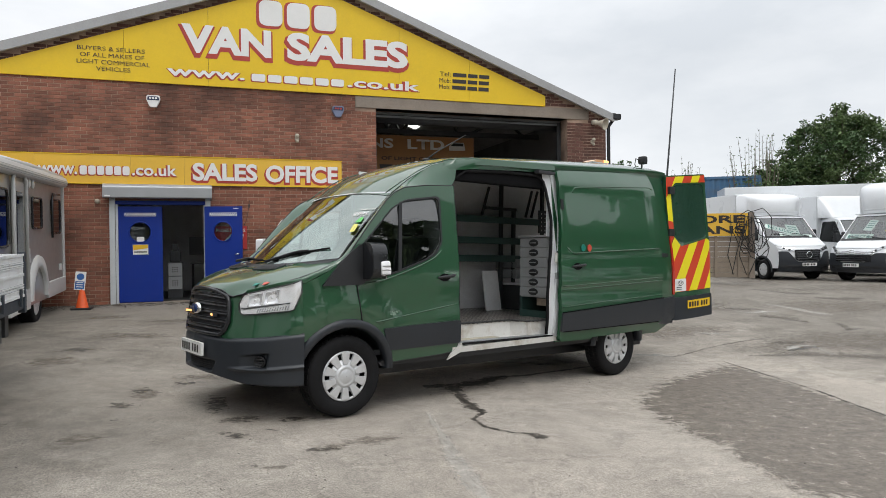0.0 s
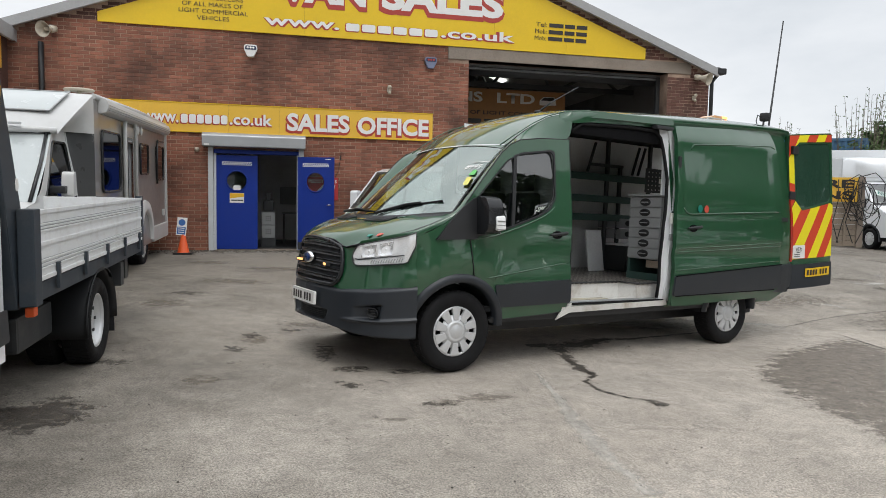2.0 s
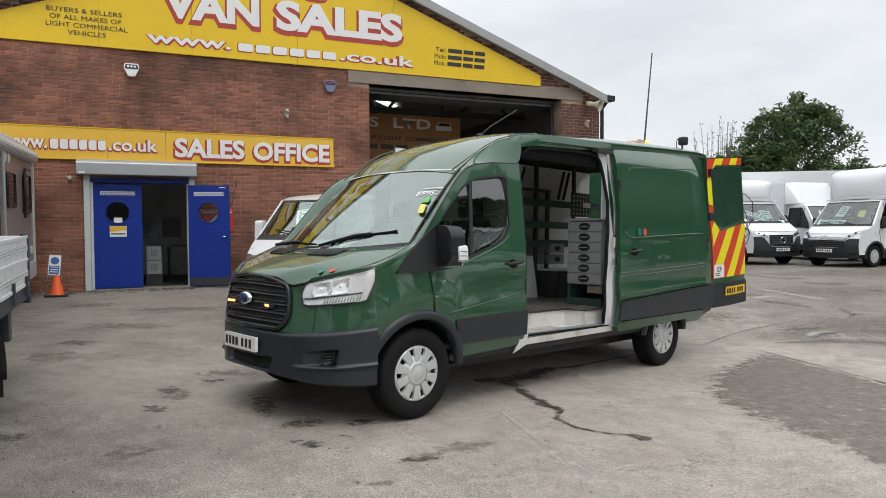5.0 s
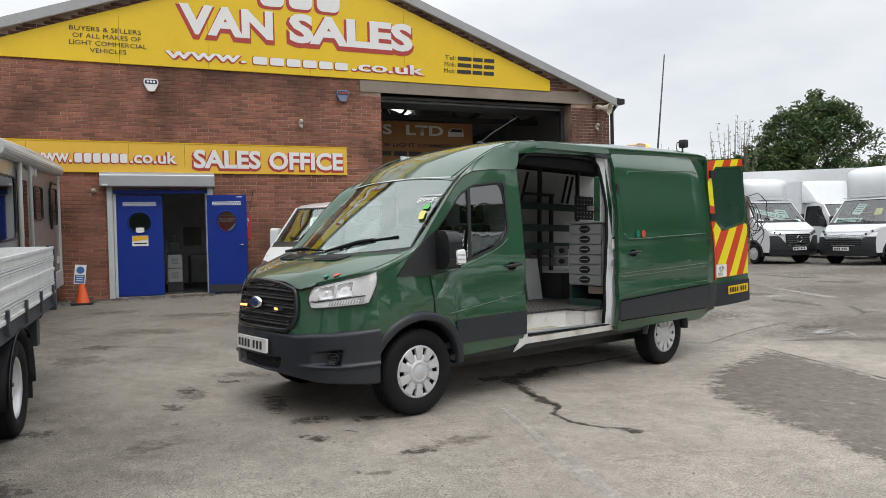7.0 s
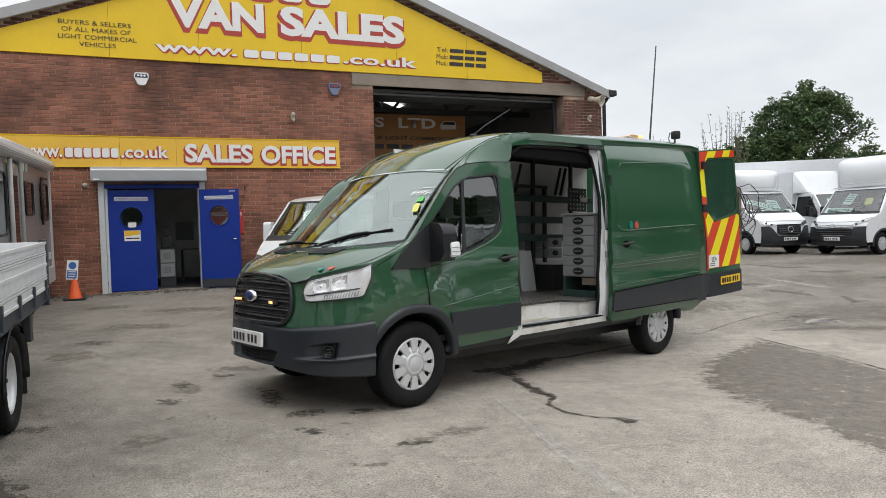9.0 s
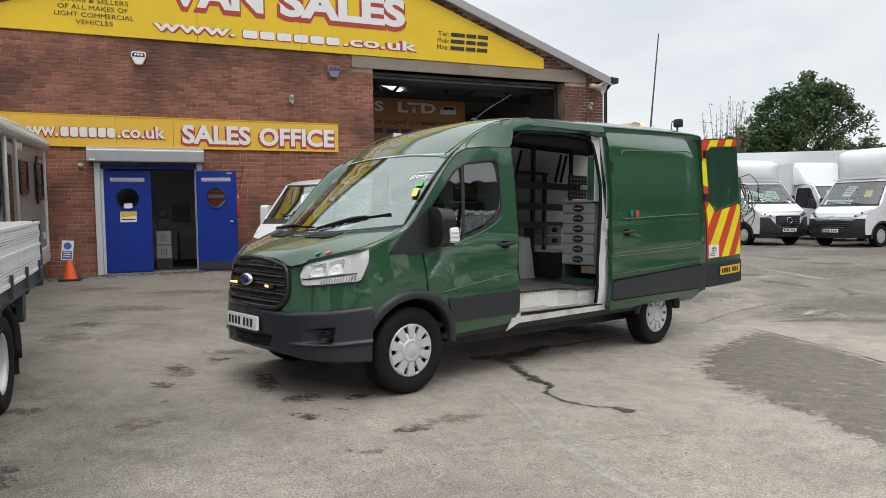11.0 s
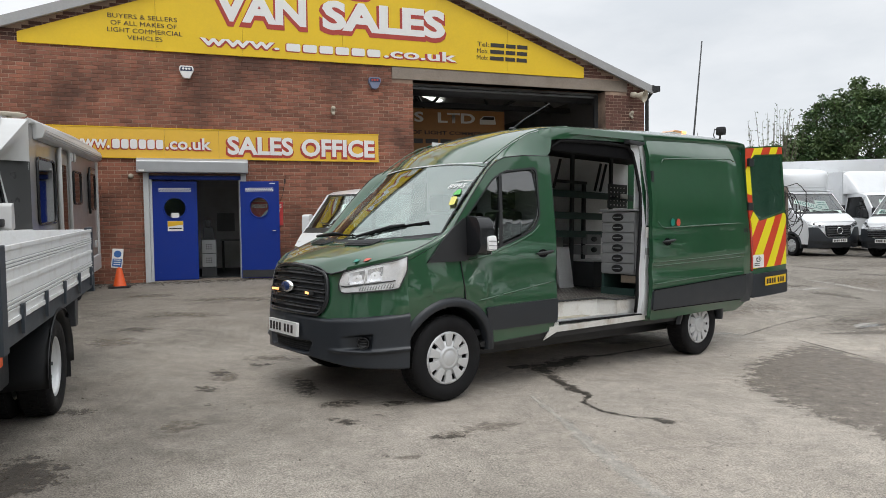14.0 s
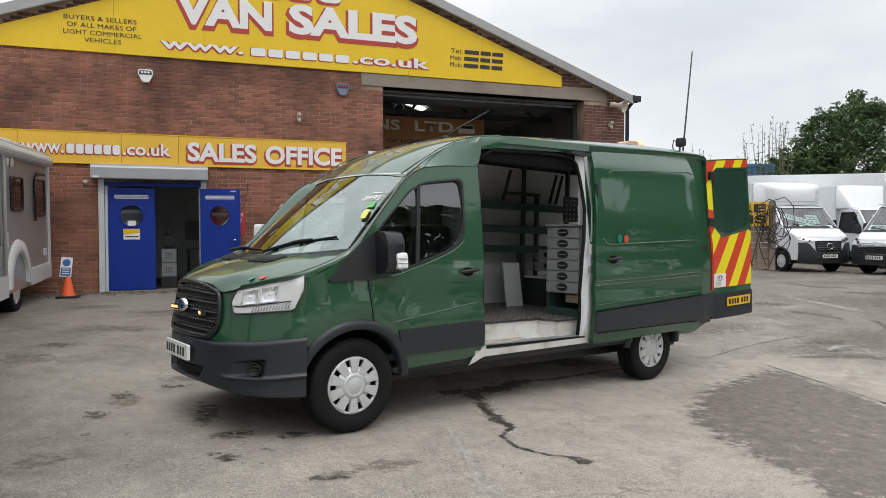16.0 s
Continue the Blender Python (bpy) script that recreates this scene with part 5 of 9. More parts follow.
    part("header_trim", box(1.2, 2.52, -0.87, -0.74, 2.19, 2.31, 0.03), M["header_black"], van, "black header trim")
    # cab
    part("dashboard", prism(rounded([(-0.25, 1.0), (-0.22, 1.29), (0.10, 1.34), (0.32, 1.20), (0.30, 0.95)], 0.06, 3), "y", -0.86, 0.86), M["interior_dark"], van, smooth=False)
    for y in (-0.5, 0.05, 0.48):
        part("cab_seat", prism(rounded([(0.45, 0.75), (0.42, 0.92), (0.85, 0.90), (0.98, 1.60), (1.08, 1.60), (1.05, 0.75)], 0.05, 3), "y", y - 0.21, y + 0.21, 0.03), M["interior_dark"], van)
        part("headrest", box(0.97, 1.08, y - 0.12, y + 0.12, 1.62, 1.80, 0.03), M["interior_dark"], van)
    part("steering_wheel", moved(tube([(0.19 * math.cos(a * math.pi / 12), 0.19 * math.sin(a * math.pi / 12), 0) for a in range(24)], 0.016, 8, closed=True), Matrix.Translation((0.33, 0.48, 1.33)) @ Matrix.Rotation(radians(-50), 4, "Y")), K, van)
    part("rear_view_mirror", box(0.36, 0.40, -0.12, 0.12, 1.86, 1.92, 0.015), K, van)
    part("cab_floor", box(-0.3, 1.13, -0.92, 0.92, 0.5, 0.55), M["interior_dark"], van)

    # sliding door, run back along the flank
    def press(x, z):
        def inside(v, lo, hi, w=0.035):
            return smooth(lo - w, lo + w, v) * (1 - smooth(hi - w, hi + w, v))
        top_in = inside(x, 2.67, 4.27) * inside(z, 1.49 + 0.045 * (x - 2.66), 2.215 + 0.03 * (x - 2.66))
        crease = 0.008 * math.exp(-((z - (1.455 + 0.052 * (x - 2.57))) / 0.02) ** 2)
        low = 0.007 * math.exp(-((z - (1.12 + 0.052 * (x - 2.57))) / 0.025) ** 2)
        return -0.011 * top_in + crease + low

    def dsurf(x, z):
        bow = 0.021 * smooth(1.38, 1.72, z) * (1 - smooth(1.70, 2.2, z)) - 0.55 * max(0.0, z - 2.22) ** 1.5
        return Vector((x, -(van_w(3.0, z) + 0.10 + press(x, z) + bow), z))

    slide = part("sliding_door", skin(rounded([(2.58, 0.485), (2.57, 1.5), (2.655, 2.40), (4.42, 2.52), (4.455, 0.64), (4.24, 0.54)], 0.06, 5), dsurf, step=0.045, lip=0.045), G, van, "green sliding side door slid fully back")
    dclad = lambda x, z: Vector((x, -(van_w(3.0, z) + 0.125), z))
    part("door_cladding", skin(rounded([(2.575, 0.60), (2.58, 0.81), (4.44, 0.925), (4.465, 0.70), (4.35, 0.63)], 0.02, 2), dclad, lip=0.03), P, slide, "charcoal plastic side cladding")
    part("cladding_gap", tube([dclad(2.58 + 1.86 * k / 8, 0.812 + 0.115 * k / 8) for k in range(9)], 0.007, 6), M["header_black"], slide)
    part("cladding_gap", tube([dclad(2.60 + 1.74 * k / 8, 0.598 + 0.03 * k / 8) for k in range(9)], 0.006, 6), M["header_black"], slide)
    pull_handle(slide, 2.845, 1.325, 0.11, dsurf, K, -1)
    for k, mm in ((2.93, "sticker_green"), (3.035, "sticker_red")):
        part("sticker", prism([(k + 0.036 * math.cos(a * math.pi / 6), 1.53 + 0.042 * math.sin(a * math.pi / 6)) for a in range(12)], "y", -1.127, -1.122), M[mm], slide, "small round sticker")
    for line, r in (([(2.69, 1.53), (2.71, 1.485), (2.77, 1.465), (3.4, 1.50), (4.20, 1.54), (4.36, 1.547)], 0.007), ([(2.60, 1.06), (3.32, 1.09), (4.43, 1.145)], 0.008), ([(2.60, 1.10), (3.32, 1.13), (4.43, 1.185)], 0.006), ([(2.60, 0.87), (3.4, 0.915), (4.43, 0.965)], 0.005), ([(2.86, 2.16), (2.875, 2.20), (2.91, 2.22), (3.6, 2.275), (4.36, 2.328), (4.39, 2.30)], 0.007)):
        pts = along([(x, 0, z) for x, z in line], 24)
        part("pressed_line", tube([dsurf(p.x, p.z) for p in pts], r, 6), G, slide)
    part("door_track_rail", box(2.6, 4.7, -1.035, -1.02, 1.44, 1.49, 0.004), K, van)
    part("upper_roller_arm", box(2.36, 2.62, -0.98, -0.90, 2.345, 2.375, 0.006), M["steel_dark"], slide)
    part("fuel_seam", box(4.47, 4.475, -1.035, -1.0, 1.62, 1.76), K, van)
    for a, b, mm in ((3.4, 1.9, "sticker_green"), (4.2, 1.3, "sticker_red")):
        c = on_bonnet(a, b, 0.001)
        part("sticker", moved(prism([(0.036 * math.cos(k * math.pi / 5) * (1 + 0.3 * (k % 2)), 0.020 * math.sin(k * math.pi / 5) * (1 + 0.3 * (k % 3 == 0))) for k in range(10)], "z", 0.0, 0.003), Matrix.Translation(c) @ Matrix.Rotation(radians(-22), 4, "Y") @ Matrix.Rotation(radians(12), 4, "X")), M[mm], bonnet, "small round sticker")

    # kerb-side rear door swung out past the flank
    rd = new("rear_door")
    rd.parent = van
    rd.matrix_local = Matrix.Translation((4.87, -0.94, 0)) @ Matrix.Rotation(radians(-6.5), 4, "Z") @ Matrix.Diagonal((0.93, 1, 1, 1))
    tagged(rd, "rear door swung open with red and yellow chevrons")

    def door_y(x, z):
        return -0.03 - 0.05 * math.sin(math.pi * min(1, x / 0.93)) * 0.6 + 0.03 * smooth(1.6, 2.6, z)

    ds = lambda x, z: Vector((x, door_y(x, z), z))
    dout = rounded([(-0.01, 0.68), (-0.06, 1.5), (-0.09, 2.52), (0.72, 2.60), (0.81, 1.57), (0.85, 0.735)], 0.05, 4)
    win = rounded([(0.075, 1.70), (0.01, 2.34), (0.09, 2.41), (0.68, 2.46), (0.745, 1.74), (0.20, 1.62)], 0.07, 4)
    leaf = part("door_skin", skin(dout, ds, [win], step=0.08, lip=-0.06), G, rd)
    part("door_inner", skin(dout, lambda x, z: Vector((x, -door_y(x, z) * 0 + 0.035, z)), [win], lip=0.0), M["interior_grey"], rd)
    part("rear_window", skin(win, lambda x, z: Vector((x, door_y(x, z) + 0.006, z)), lip=0), M["glass_rear"], rd, "dark tinted rear window")
    low = rounded([(0.02, 0.60), (-0.005, 0.90), (0.845, 0.96), (0.86, 0.66)], 0.03, 3)
    part("door_cladding", skin(low, lambda x, z: Vector((x, door_y(x, z) - 0.018, z)), lip=-0.05), P, rd, "charcoal plastic lower door cladding")
    pl = part("number_plate", skin(rounded([(0.28, 0.755), (0.28, 0.865), (0.78, 0.90), (0.78, 0.79)], 0.008, 2), lambda x, z: Vector((x, door_y(x, z) - 0.030, z)), lip=0), M["plate_yellow"], rd, "yellow number plate with black bars")
    plate_bars(pl, lambda u, w: (0.28 + u * 0.50, door_y(0.28 + u * 0.50, 0.8) - 0.034, 0.755 + 0.035 * u + w * 0.11), "y")
    # chevron stripes: slanted bands clipped to the panel below and above the window
    def clip(poly, a, b):
        """Keeps the side of a polygon on which a*x + b*z stays under 1."""
        def d(p):
            return a(p)
        out = []
        for i in range(len(poly)):
            p, q = poly[i], poly[(i + 1) % len(poly)]
            dp, dq = d(p), d(q)
            if dp <= b:
                out.append(p)
            if (dp - b) * (dq - b) < 0:
                f = (b - dp) / (dq - dp)
                out.append((p[0] + (q[0] - p[0]) * f, p[1] + (q[1] - p[1]) * f))
        return out
    zones = [[(0.005, 0.97), (-0.035, 1.55), (0.05, 1.71), (0.18, 1.59), (0.74, 1.71), (0.80, 1.68), (0.84, 1.03)],
             [(-0.085, 2.24), (-0.085, 2.505), (0.70, 2.58), (0.72, 2.485), (0.085, 2.435), (-0.005, 2.35)],
             [(-0.035, 1.56), (-0.085, 2.23), (-0.005, 2.34), (0.045, 1.72)]]
    for zi, zone in enumerate(zones):
        key = (lambda p: p[0] * 1.0 - p[1] * 0.52) if zi < 2 else (lambda p: p[1] * 0.55 + p[0] * 0.1)
        lo = min(key(p) for p in zone)
        hi = max(key(p) for p in zone)
        width = 0.165 if zi < 2 else 0.2
        k = 0
        v = lo
        while v < hi - 0.004:
            band = clip(zone, key, v + width)
            band = clip(band, lambda p: -key(p), -v)
            if len(band) > 2:
                part("chevron_stripe", skin(band, lambda x, z: Vector((x, door_y(x, z) - 0.006, z)), lip=0, step=0.2), M["red" if k % 2 == (1 if zi == 0 else 0) else "chev_yellow"], rd, ("red" if k % 2 == (1 if zi == 0 else 0) else "yellow") + " reflective stripe")
            v += width
            k += 1
    part("warning_notice", skin(rounded([(0.06, 0.985), (0.055, 1.15), (0.27, 1.16), (0.275, 0.995)], 0.012, 2), lambda x, z: Vector((x, door_y(x, z) - 0.0105, z)), lip=0), M["sign_white"], rd, "white cyclist warning notice")
    for cx in (0.135, 0.195):
        part("notice_ring", tube([(cx + 0.020 * math.cos(a * math.pi / 8), door_y(cx, 1.1) - 0.013, 1.10 + 0.020 * math.sin(a * math.pi / 8)) for a in range(16)], 0.0025, 5, closed=True), M["steel_dark"], rd)
    part("notice_mark", tube([(x, door_y(x, 1.1) - 0.013, z) for x, z in ((0.135, 1.10), (0.150, 1.128), (0.178, 1.13), (0.195, 1.10))], 0.003, 5), M["steel_dark"], rd)
    for z, x1 in ((1.062, 0.21), (1.036, 0.262), (1.012, 0.255)):
        part("notice_line", box(0.08 if x1 > 0.22 else 0.12, x1, door_y(0.15, z) - 0.0135, door_y(0.15, z) - 0.0125, z, z + 0.008), M["steel_dark"], rd)
    for z in (0.95, 1.72, 2.28):
        part("hinge", box(-0.06, 0.05, -0.045, 0.0, z, z + 0.10, 0.01), K, rd)
    part("tail_lamp", skin(rounded([(4.845, 0.95), (4.82, 1.75), (4.875, 1.75), (4.90, 0.95)], 0.01, 2), side(-1, 0.012)), M["red_lens"], van, "tall red tail lamp")

    # roof fittings
    ant = new("roof_aerial")
    ant.parent = van
    part("aerial_base", moved(ball((0, 0, 0), 0.03, scale=(1.8, 0.8, 0.7)), Matrix.Translation((1.34, -0.30, 2.455))), K, ant)
    part("aerial_rod", tube([(1.34, -0.30, 2.46), (1.50, -0.30, 2.575), (1.88, -0.30, 2.79)], [0.012, 0.007, 0.005], 6), K, ant)
    bc = new("beacon_bar")
    bc.parent = van
    tagged(bc, "low amber beacon bar, lit")
    part("beacon_base", box(3.84, 4.16, -0.50, -0.30, 2.65, 2.668, 0.006), M["pale_frame"], bc)
    part("beacon_lens", prism([(3.85, 2.668), (3.85, 2.674), (3.92, 2.70), (4.15, 2.70), (4.15, 2.668)], "y", -0.49, -0.31, 0.006), M["beacon_amber"], bc, "pale amber beacon lens")
    part("beacon_flash", box(4.06, 4.156, -0.497, -0.40, 2.672, 2.704, 0.008), M["amber_on"], bc)
    wl_ = new("work_lamp")
    wl_.parent = van
    tagged(wl_, "black work lamp on the roof")
    part("lamp_body", box(4.55, 4.63, -0.765, -0.655, 2.675, 2.785, 0.035), K, wl_)
    part("lamp_bracket", tube([(4.57, -0.71, 2.58), (4.57, -0.71, 2.68)], 0.012, 6), K, wl_)
    part("lamp_cable", tube([(4.52, -0.71, 2.72), (4.44, -0.71, 2.74), (4.42, -0.71, 2.66), (4.46, -0.71, 2.60)], 0.006, 6), K, wl_)
    return van


def plate_bars(plate, at, axis):
    """Seven plain bars in place of the characters of a number plate."""
    for k, u in enumerate((0.09, 0.2, 0.31, 0.42, 0.60, 0.72, 0.84)):
        bm = bmesh.new()
        pts = [at(u - 0.036, 0.2), at(u + 0.036, 0.2), at(u + 0.036, 0.8), at(u - 0.036, 0.8)]
        vs = [bm.verts.new(p) for p in pts]
        bm.faces.new(vs)
        part("plate_bar", bm, M["sign_black"], plate)


def racking():
    """Dark green steel shelving, drawer cabinet and oddments in the load space."""
    def put(name, label, cat):
        return thing(name, VAN, label, cat)

    def put_at(m, name, label, cat):
        return thing(name, VAN @ m, label, cat)

    rk = put("van_racking", "dark green steel shelving with black uprights in the van", "shelving")
    for z, x1 in ((1.94, 4.55), (1.665, 4.0), (1.43, 4.0)):
        sh = part("shelf", box(1.6, x1, 0.48, 0.88, z - 0.035, z - 0.025), M["rack_green"], rk)
        part("shelf_lip", box(1.6, x1, 0.46, 0.48, z - 0.075, z + 0.012, 0.004), M["rack_green"], sh)
    for x in (3.17, 3.40, 3.95):
        part("upright", box(x, x + 0.045, 0.50, 0.54, 0.722, 2.425 if x != 3.40 else 2.08, 0.004), M["steel_dark"], rk)
    for x in (2.95, 3.75, 3.86):
        part("brace", tube([(x + 0.06, 0.56, 2.35), (x - 0.06, 0.56, 1.98)], 0.02, 6), M["steel_dark"], rk)
    part("cross_bar", box(2.9, 3.45, 0.49, 0.53, 2.05, 2.085), M["steel_dark"], rk)
    pb = part("pierced_panel", box(3.85, 4.25, 0.46, 0.475, 1.76, 2.08), M["steel_dark"], rk, "black pierced end panel")
    for i in range(5):
        for j in range(5):
            part("hole", moved(prism([(0.010 * math.cos(a), 0.010 * math.sin(a)) for a in np.linspace(0, 2 * math.pi, 9)[:-1]], "y", -0.002, 0.0), Matrix.Translation((3.90 + i * 0.07, 0.459, 1.80 + j * 0.058))), M["interior_grey"], pb)
    part("shelf_label", box(4.1, 4.26, 0.452, 0.46, 1.89, 1.955), M["sign_white"], rk)
    # small drawers under the shelf
    for j, z in enumerate((1.13, 1.27)):
        d = part("small_drawer", box(3.40, 3.68, 0.44, 0.85, z, z + 0.125, 0.006), M["drawer_grey"], rk)
        part("drawer_pull", moved(ball((0, 0, 0), 0.05, scale=(1.2, 0.35, 0.7)), Matrix.Translation((3.54, 0.435, z + 0.065))), K_BLACK, d)
    cab = put_at(Matrix.Translation((-0.02, -0.05, 0)), "drawer_cabinet", "grey six-drawer cabinet with black oval pulls on the van floor", "cabinet")
    part("carcass", box(2.71, 3.22, -0.78, -0.33, 0.95, 1.645, 0.004), M["drawer_grey"], cab)
    part("worktop", box(2.67, 3.30, -0.84, -0.31, 1.65, 1.675, 0.004), M["drawer_grey"], cab)
    for k in range(6):
        z = 0.962 + k * 0.114
        d = part("drawer_front", box(2.685, 2.71, -0.775, -0.335, z, z + 0.106, 0.006), M["drawer_grey"], cab)
        bm = moved(revolve([(0.001, -0.012), (0.06, -0.010), (0.075, -0.004), (0.078, 0.0)], 20), Matrix.Translation((2.685, -0.555, z + 0.053)) @ Matrix.Rotation(radians(-90), 4, "Z") @ Matrix.Scale(0.98, 4, (1, 0, 0)) @ Matrix.Scale(0.54, 4, (0, 0, 1)))
        p = part("drawer_pull", bm, K_BLACK, d, "black oval pull")
        part("pull_bar", box(2.668, 2.676, -0.605, -0.505, z + 0.048, z + 0.058, 0.002), M["drawer_grey"], p)
    part("plinth", box(2.70, 3.2, -0.36, -0.33, 0.722, 0.95, 0.004), M["rack_green"], cab)
    part("plinth_back", box(3.17, 3.2, -0.78, -0.36, 0.722, 0.95), M["rack_green"], cab)
    part("plinth_foot", box(2.69, 2.71, -0.78, -0.33, 0.722, 0.80), M["rack_green"], cab)
    part("plinth_panel", box(2.72, 2.73, -0.77, -0.58, 0.86, 0.94), M["wood"], cab)
    bx_ = put("white_board", "pale grey board leaning on the racking in the van", "board")
    part("board", moved(box(-0.13, 0.13, -0.01, 0.01, 0, 0.52, 0.004), Matrix.Translation((2.95, 0.38, 0.722)) @ Matrix.Rotation(radians(-10), 4, "X")), M["interior_grey"], bx_)
    tb = put("storage_bin", "dark storage bin with a pale rim on the van floor", "box")
    part("bin_body", box(3.25, 3.85, 0.20, 0.62, 0.722, 1.05, 0.02), M["steel_dark"], tb)
    part("bin_rim", box(3.23, 3.87, 0.18, 0.64, 1.05, 1.075, 0.01), M["interior_grey"], tb)


K_BLACK = M["black_plastic"]
M["windscreen"] = glass("windscreen_glass", (0.90, 1.0, 0.95), 0.98, 0.012, 3.2, (0.90, 1.0, 0.96))
# opaque rear pane: glass tint and green reflections are put into its colour
M["glass_rear"] = mat("green_tint_and_reflection", (0.022, 0.060, 0.040), 0.16, var=0.15, scale=2.0, fine=12, coat=1.0, wave=0.01)
M["lamp_silver"] = mat("bright_lamp_housing", (0.97, 0.975, 0.98), 0.15, metal=0.15, var=0.04, wave=0.06, coat=0.5)
M["lamp_chrome"] = mat("bright_lamp_reflector", (0.90, 0.91, 0.93), 0.28, metal=0.7, var=0.05, wave=0.08)
M["header_black"] = mat("dull_black_trim_and_shade", (0.008, 0.008, 0.009), 0.9, var=0.2, spec=0.1)
M["gloss_black"] = mat("gloss_black_plastic", (0.014, 0.015, 0.017), 0.25, var=0.1)
M["badge_blue"] = mat("dark_blue_enamel", (0.01, 0.03, 0.12), 0.25, var=0.05)
M["amber_on"] = mat("lit_amber_lens", (1.0, 0.50, 0.18), 0.3, var=0.0, emit=1.6)
M["beacon_amber"] = mat("amber_lens", (0.75, 0.42, 0.22), 0.2, var=0.05)
M["red_lens"] = mat("red_lamp_lens", (0.45, 0.03, 0.02), 0.15, var=0.05)
M["tag_green"] = mat("green_card", (0.12, 0.50, 0.12), 0.5, var=0.05)
M["tag_yellow"] = mat("yellow_card", (0.72, 0.66, 0.16), 0.5, var=0.05)
M["sticker_green"] = mat("teal_sticker", (0.005, 0.20, 0.15), 0.4, var=0.05)
M["sticker_red"] = mat("orange_red_sticker", (0.55, 0.08, 0.05), 0.4, var=0.05)
M["rack_green"] = mat("dark_green_rack_paint", (0.035, 0.075, 0.065), 0.5, var=0.15)
M["step_grime"] = mat("grimy_cream_paint", (0.50, 0.46, 0.36), 0.6, var=0.2, scale=8, fine=60, dirt=(0.14, 0.10, 0.06), dirt_amount=0.8, dirt_scale=7)
M["drawer_grey"] = mat("mid_grey_drawer_paint", (0.33, 0.34, 0.345), 0.5, var=0.08)


def tread_plate():
    m = mat("steel_tread_plate", (0.42, 0.39, 0.36), 0.4, metal=0.35, var=0.25, scale=6, fine=40, dirt=(0.16, 0.12, 0.09), dirt_amount=0.6, dirt_scale=4)
    lk = m.node_tree.links
    tc = node(m, "ShaderNodeTexCoord")
    mp = node(m, "ShaderNodeMapping")
    mp.inputs["Rotation"].default_value = (0, 0, radians(45))
    lk.new(tc.outputs["Object"], mp.inputs[0])
    ck = node(m, "ShaderNodeTexBrick", Scale=5.5)
    ck.inputs["Mortar Size"].default_value = 0.06
    lk.new(mp.outputs[0], ck.inputs["Vector"])
    bp = node(m, "ShaderNodeBump", Strength=1.0, Distance=0.01)
    lk.new(ck.outputs["Fac"], bp.inputs["Height"])
    lk.new(bp.outputs[0], m.node_tree.nodes["Principled BSDF"].inputs["Normal"])
    b = m.node_tree.nodes["Principled BSDF"]
    src = b.inputs["Base Color"].links[0].from_socket
    mx = node(m, "ShaderNodeMix")
    mx.data_type = "RGBA"
    lk.new(ck.outputs["Fac"], mx.inputs["Factor"])
    lk.new(src, mx.inputs["A"])
    mx.inputs["B"].default_value = (0.04, 0.033, 0.028, 1)
    lk.new(mx.outputs["Result"], b.inputs["Base Color"])
    return m


M["tread_plate"] = tread_plate()
build_van()
racking()

# ---- signs and fittings on the front wall ----
FLAT = Matrix.Identity(4)


def at(x, y, z):
    return Matrix.Translation((x, y, z))


def words(name, text, x0, x1, z0, z1, y, parent, front="sign_white", shadow="sign_red", drop=0.035, bold=0.02, edge=0.034, shear=0.0):
    """Sign letters with a drop shadow."""
    if shadow:
        lettering(name + "_shadow", text, z1 - z0 + drop * 0.8, x1 - x0 + drop, at(x0 - drop * 0.7, y - 0.003, z0 - drop), M[shadow], parent, bold=bold + edge, shear=shear)
    ob = lettering(name, text, z1 - z0, x1 - x0, at(x0, y - 0.007, z0), M[front], parent, bold=bold, shear=shear)
    return tagged(ob, kind="stuff") if name == "small_letters" else ob


def letter_blocks(name, n, x0, x1, z0, z1, y, parent, front="sign_white", shadow="sign_red", drop=0.03):
    """Plain rounded blocks in place of a trade name's letters."""
    w = (x1 - x0) / n
    for k in range(n):
        a, b = x0 + k * w + w * 0.08, x0 + (k + 1) * w - w * 0.08
        r = min(w, z1 - z0) * 0.28
        if shadow:
            bm = prism(rounded([(a - drop, z0 - drop), (b - drop * 0.2, z0 - drop), (b - drop * 0.2, z1 + drop * 0.2), (a - drop, z1 + drop * 0.2)], r, 4), "y", y - 0.004, y - 0.002)
            part(name + "_shadow", bm, M[shadow], parent)
        bm = prism(rounded([(a, z0), (b, z0), (b, z1), (a, z1)], r, 4), "y", y - 0.009, y - 0.006)
        part(name, bm, M[front], parent)


